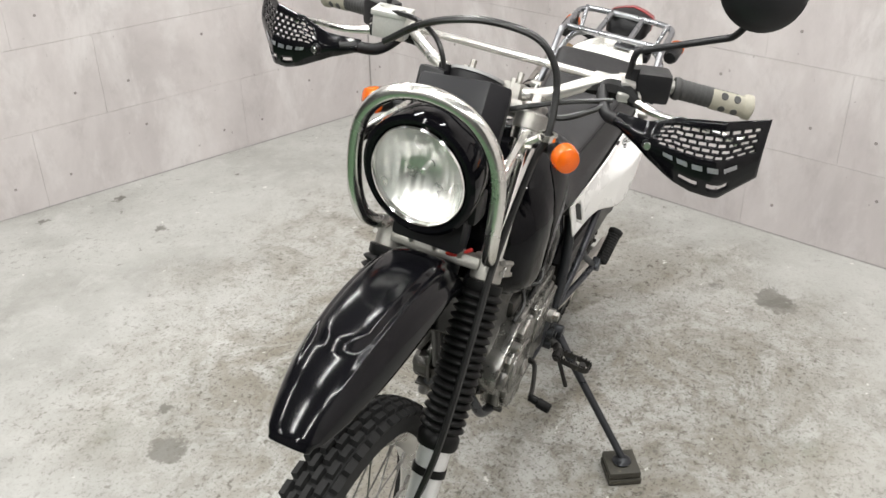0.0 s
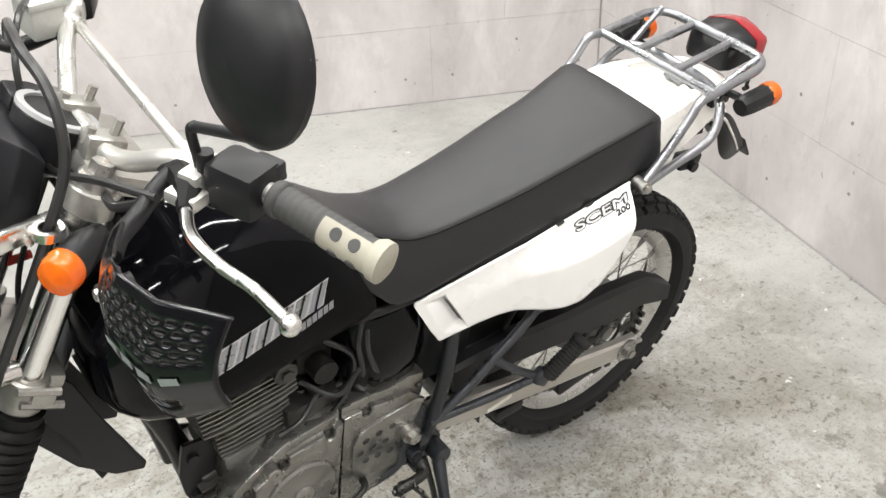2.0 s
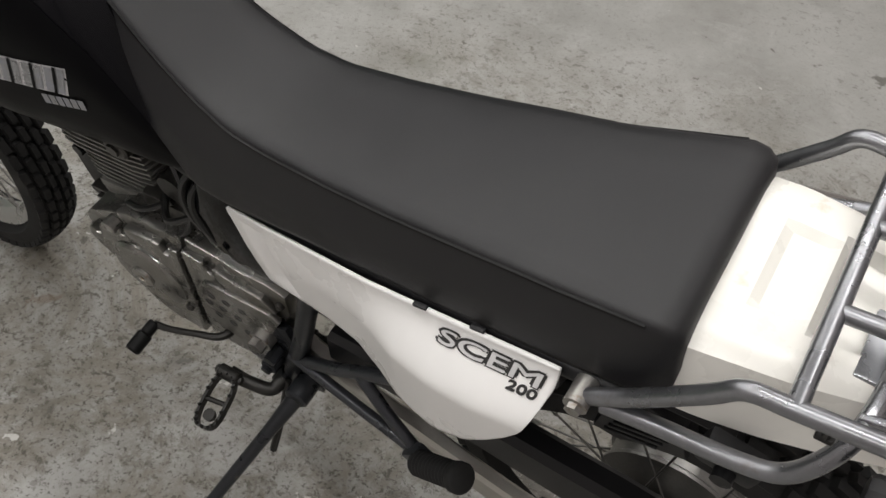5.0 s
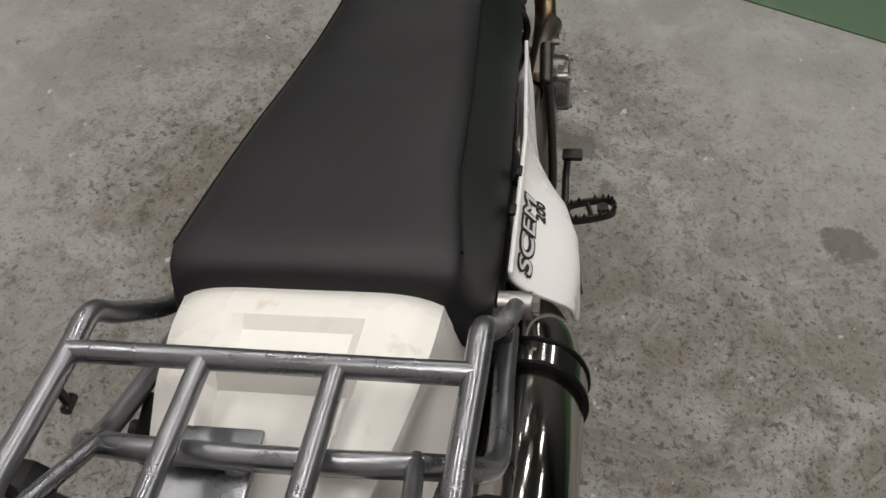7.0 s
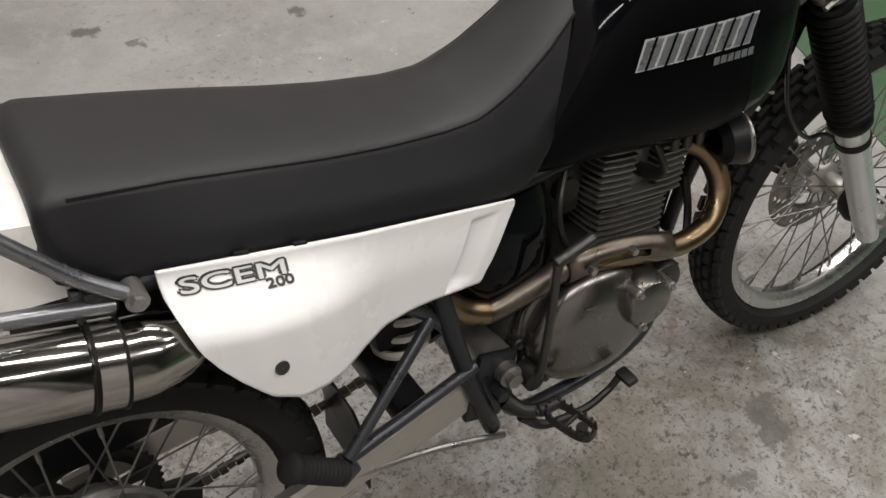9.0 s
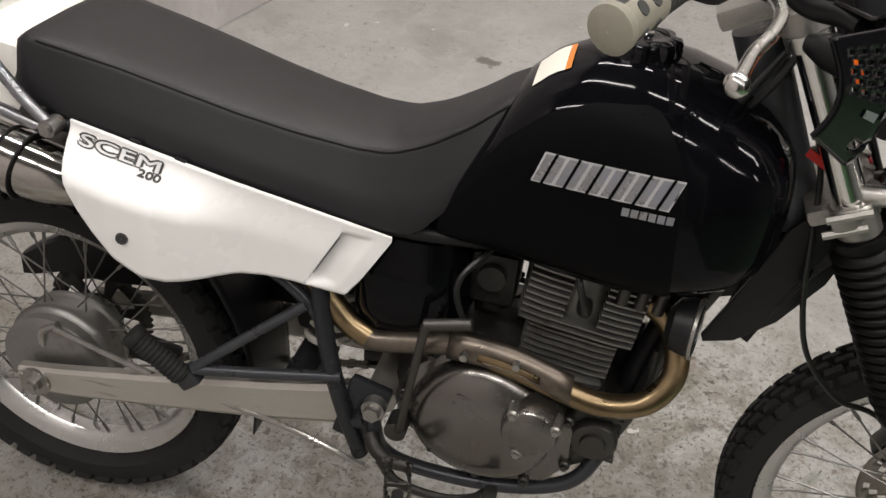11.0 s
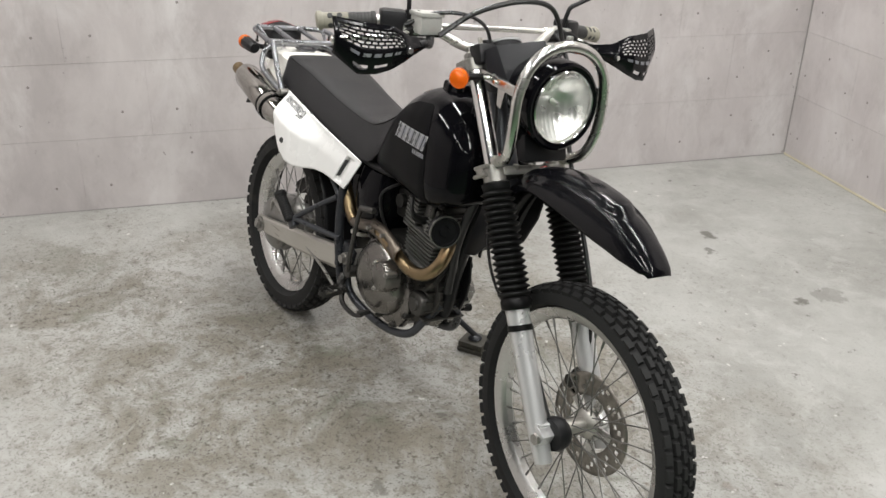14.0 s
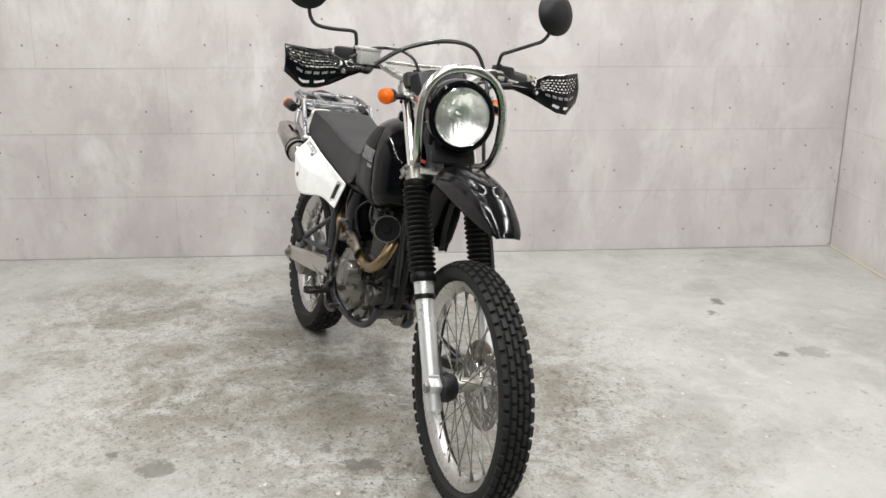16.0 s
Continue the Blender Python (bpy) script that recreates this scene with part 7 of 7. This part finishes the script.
ex = part("exhaust_header", b, M_HEADER, bike, "gold-brown heat-stained exhaust header")
b = B()
tube(b, [(0.700, -0.107, 0.561), (0.660, -0.103, 0.556), (0.620, -0.098, 0.542), (0.560, -0.094, 0.527), (0.528, -0.092, 0.531)], 0.0172, 16, 6)
part("rear_header", b, M_SHIELD, ex, "brown-grey rear length of the header")
b = B()
tube(b, [(0.545, -0.093, 0.528), (0.505, -0.088, 0.548), (0.450, -0.085, 0.610), (0.39, -0.088, 0.665), (0.30, -0.100, 0.700), (0.18, -0.112, 0.722)], 0.0185, 16, 6)
part("mid_pipe", b, M_HEADER, ex, "")
b = B()
sh = []
for k in np.linspace(0, 1, 9):
    p_ = Vector((0.845, -0.119, 0.540)).lerp(Vector((0.665, -0.103, 0.558)), k) + Vector((0, 0, 0.012 * math.sin(k * math.pi)))
    sh.append([p_ + Vector((0, -math.cos(a) * 0.0225, math.sin(a) * 0.0235)) for a in np.linspace(-1.5, 1.5, 11)])
vs = [[b.verts.new(q) for q in r] for r in sh]
for i in range(8):
    for j in range(10):
        if 2 <= i <= 5 and 4 <= j <= 5:
            continue
        b.faces.new((vs[i][j], vs[i][j + 1], vs[i + 1][j + 1], vs[i + 1][j]))
part("heat_shield", b, M_SHIELD, ex, "brown-grey slotted heat shield", None, 60, solid=0.002)
for x, z in ((0.765, 0.570), (0.692, 0.566)):
    b = B()
    cyl(b, (x, -0.130, z), (x, -0.142, z), 0.006, seg=6)
    part("shield_bolt", b, M_BOLT, ex)
MP0, MP1 = Vector((0.058, -0.160, 0.741)), Vector((-0.160, -0.157, 0.791))
MD = (MP1 - MP0).normalized()
ML = (MP1 - MP0).length
b = B()
lathe(b, [(0.0410, -0.016), (0.0437, -0.012), (0.0437, ML - 0.020), (0.0410, ML - 0.013), (0.038, ML), (0.026, ML + 0.006), (0.0005, ML + 0.006)], MP0, MD, 40)
muf = part("muffler", b, M_STEEL, bike, "polished stainless muffler", None, 35)
b = B()
tube(b, [MP0 - MD * 0.008, MP0 - MD * 0.042 + Vector((0, 0.004, 0)), MP0 - MD * 0.074 + Vector((0, 0.014, 0)), (0.160, -0.128, 0.722), (0.190, -0.112, 0.722)], [0.0428, 0.0415, 0.037, 0.027, 0.019], 28, 6)
part("muffler_cone", b, M_STEEL, muf, "polished tapered muffler front")
b = B()
lathe(b, [(0.0432, -0.016), (0.0456, -0.014), (0.0456, 0.014), (0.0432, 0.016)], MP0, MD, 40)
part("muffler_band", b, M_STEEL, muf, "bright clamp band")
for h, wd in ((0.011, 0.006), (-0.017, 0.005)):
    b = B()
    lathe(b, [(0.0432, h), (0.0475, h + 0.001), (0.0475, h + wd - 0.001), (0.0432, h + wd)], MP0, MD, 40)
    part("band_rubber", b, M_BOOT, muf)
b = B()
lathe(b, [(0.024, ML + 0.004), (0.024, ML + 0.018), (0.0205, ML + 0.020), (0.0205, ML + 0.072), (0.018, ML + 0.072), (0.0165, ML + 0.022)], MP0 + Vector((0, 0, -0.010)), MD, 28)
part("tail_pipe", b, M_HEADER, muf, "gold-tinted outlet pipe")
b = B()
box(b, (0.075, -0.120, 0.800), (0.03, 0.05, 0.03), None, 0.005)
part("muffler_bracket", b, M_DARKSTEEL, muf)

# levers on the engine
b = B()
tube(b, [(0.606, -0.112, 0.395), (0.612, -0.135, 0.41), (0.622, -0.138, 0.500), (0.631, -0.135, 0.580), (0.634, -0.133, 0.600)], [0.012, 0.007, 0.0062, 0.0065, 0.008], 10)
cyl(b, (0.630, -0.131, 0.600), (0.697, -0.128, 0.616), 0.009, seg=12, edge=0.002)
cyl(b, (0.605, -0.100, 0.395), (0.605, -0.135, 0.395), 0.017, seg=16)
part("kick_starter", b, M_CAST, bike, "folded grey kick starter")
b = B()
tube(b, [(0.655, 0.085, 0.335), (0.662, 0.122, 0.338), (0.700, 0.138, 0.336), (0.745, 0.150, 0.328), (0.772, 0.154, 0.325)], [0.009, 0.0065, 0.0055, 0.0055, 0.006], 8)
sl = part("shift_lever", b, M_DARKSTEEL, bike, "thin dark shift lever with rubber tip")
b = B()
cyl(b, (0.772, 0.152, 0.327), (0.774, 0.174, 0.323), 0.0100, seg=14, edge=0.002)
cyl(b, (0.774, 0.172, 0.323), (0.776, 0.206, 0.317), 0.0125, seg=14, edge=0.003)
part("tip_rubber", b, M_BOOT, sl, "black rubber tip")
b = B()
tube(b, [(0.585, -0.130, 0.330), (0.620, -0.145, 0.305), (0.690, -0.150, 0.302), (0.735, -0.150, 0.318), (0.752, -0.152, 0.338)], [0.009, 0.0075, 0.0065, 0.006, 0.006], 8)
box(b, (0.762, -0.160, 0.342), (0.020, 0.034, 0.012), rot("Y", -12), 0.004)
part("brake_pedal", b, M_DARKSTEEL, bike, "dark rear brake pedal")
b = B()
plate(b, [(0.930, 0.490), (0.945, 0.450), (0.915, 0.362), (0.850, 0.318), (0.855, 0.400), (0.890, 0.46)], -0.050, -0.042, 0.002)
part("engine_guard", b, M_CAST, bike, "grey plate at the front of the engine")
# dark brackets left of the down tube
b = B()
plate(b, [(0.900, 0.560), (0.942, 0.566), (0.955, 0.500), (0.950, 0.450), (0.932, 0.405), (0.902, 0.430), (0.884, 0.480), (0.884, 0.535)], 0.035, 0.043, 0.002)
for x, z in ((0.930, 0.535), (0.935, 0.440)):
    cyl(b, (x, 0.040, z), (x, 0.052, z), 0.010, seg=6)
part("engine_mount", b, M_PLASTIC, bike, "black engine mount plate")

# side stand
b = B()
foot = Vector((0.590, 0.378, 0.0))
tip = bike.matrix_world.inverted() @ Vector((foot.x, foot.y, 0.050))
top = Vector((0.508, 0.132, 0.335))
tube(b, [top, top.lerp(tip, 0.25), top.lerp(tip, 0.7), tip], [0.014, 0.0105, 0.0095, 0.0095], 12)
lathe(b, [(0.0005, -0.012), (0.022, -0.012), (0.024, -0.009), (0.020, -0.004), (0.012, 0.002), (0.0005, 0.004)], tip, bike.matrix_world.to_3x3().inverted() @ Vector((0, 0, 1)), 18)
cyl(b, (0.507, 0.110, 0.337), (0.507, 0.150, 0.337), 0.019, seg=18, edge=0.003)
stand = part("side_stand", b, M_POST, bike, "dark steel side stand leg")
b = B()
tube(b, [(0.535, 0.128, 0.335), (0.535, 0.165, 0.265), (0.540, 0.195, 0.205)], 0.006, 7)
part("stand_spring", b, M_DARKSTEEL, stand)

# block under the stand
b = B()
box(b, (0, 0, 0.008), (0.088, 0.080, 0.016), None, 0.003)
box(b, (0, 0, 0.018), (0.074, 0.066, 0.006), None, 0.001)
box(b, (0, 0, 0.0275), (0.084, 0.076, 0.017), None, 0.003)
ob = part("stand_block", b, M_BLOCK, None)
ob.matrix_world = Matrix.Translation((foot.x, foot.y, 0.001)) @ Matrix.Rotation(0.5, 4, "Z")
tagged(ob, "dark stepped rubber block under the side stand", "stand block")

# push broom lying on the green floor
broom = new("push_broom")
bp_ = Vector((1.300, -2.330, 0.004))
broom.matrix_world = Matrix.Translation(bp_) @ Matrix.Rotation(math.radians(-20), 4, "Z")
tagged(broom, "push broom with yellow handle on the green floor", "broom")
b = B()
box(b, (0, 0, 0.115), (0.33, 0.075, 0.05), None, 0.012)
part("broom_head", b, M_PLASTIC, broom, "dark broom head")
b = B()
for i in range(60):
    for j in range(9):
        x, y = -0.16 + 0.32 * i / 59 + random.uniform(-0.002, 0.002), -0.028 + 0.056 * j / 8
        cyl(b, (x, y, 0.09), (x + random.uniform(-0.012, 0.012), y * 1.3 + random.uniform(-0.008, 0.008), 0.001), 0.0018, 0.0012, 4)
part("bristles", b, M_BRISTLE, broom, "brown bristles")
b = B()
cyl(b, (0, 0, 0.12), (-0.05, -0.85, 1.05), 0.014, seg=12)
part("handle", b, M_YELLOW, broom, "yellow handle")
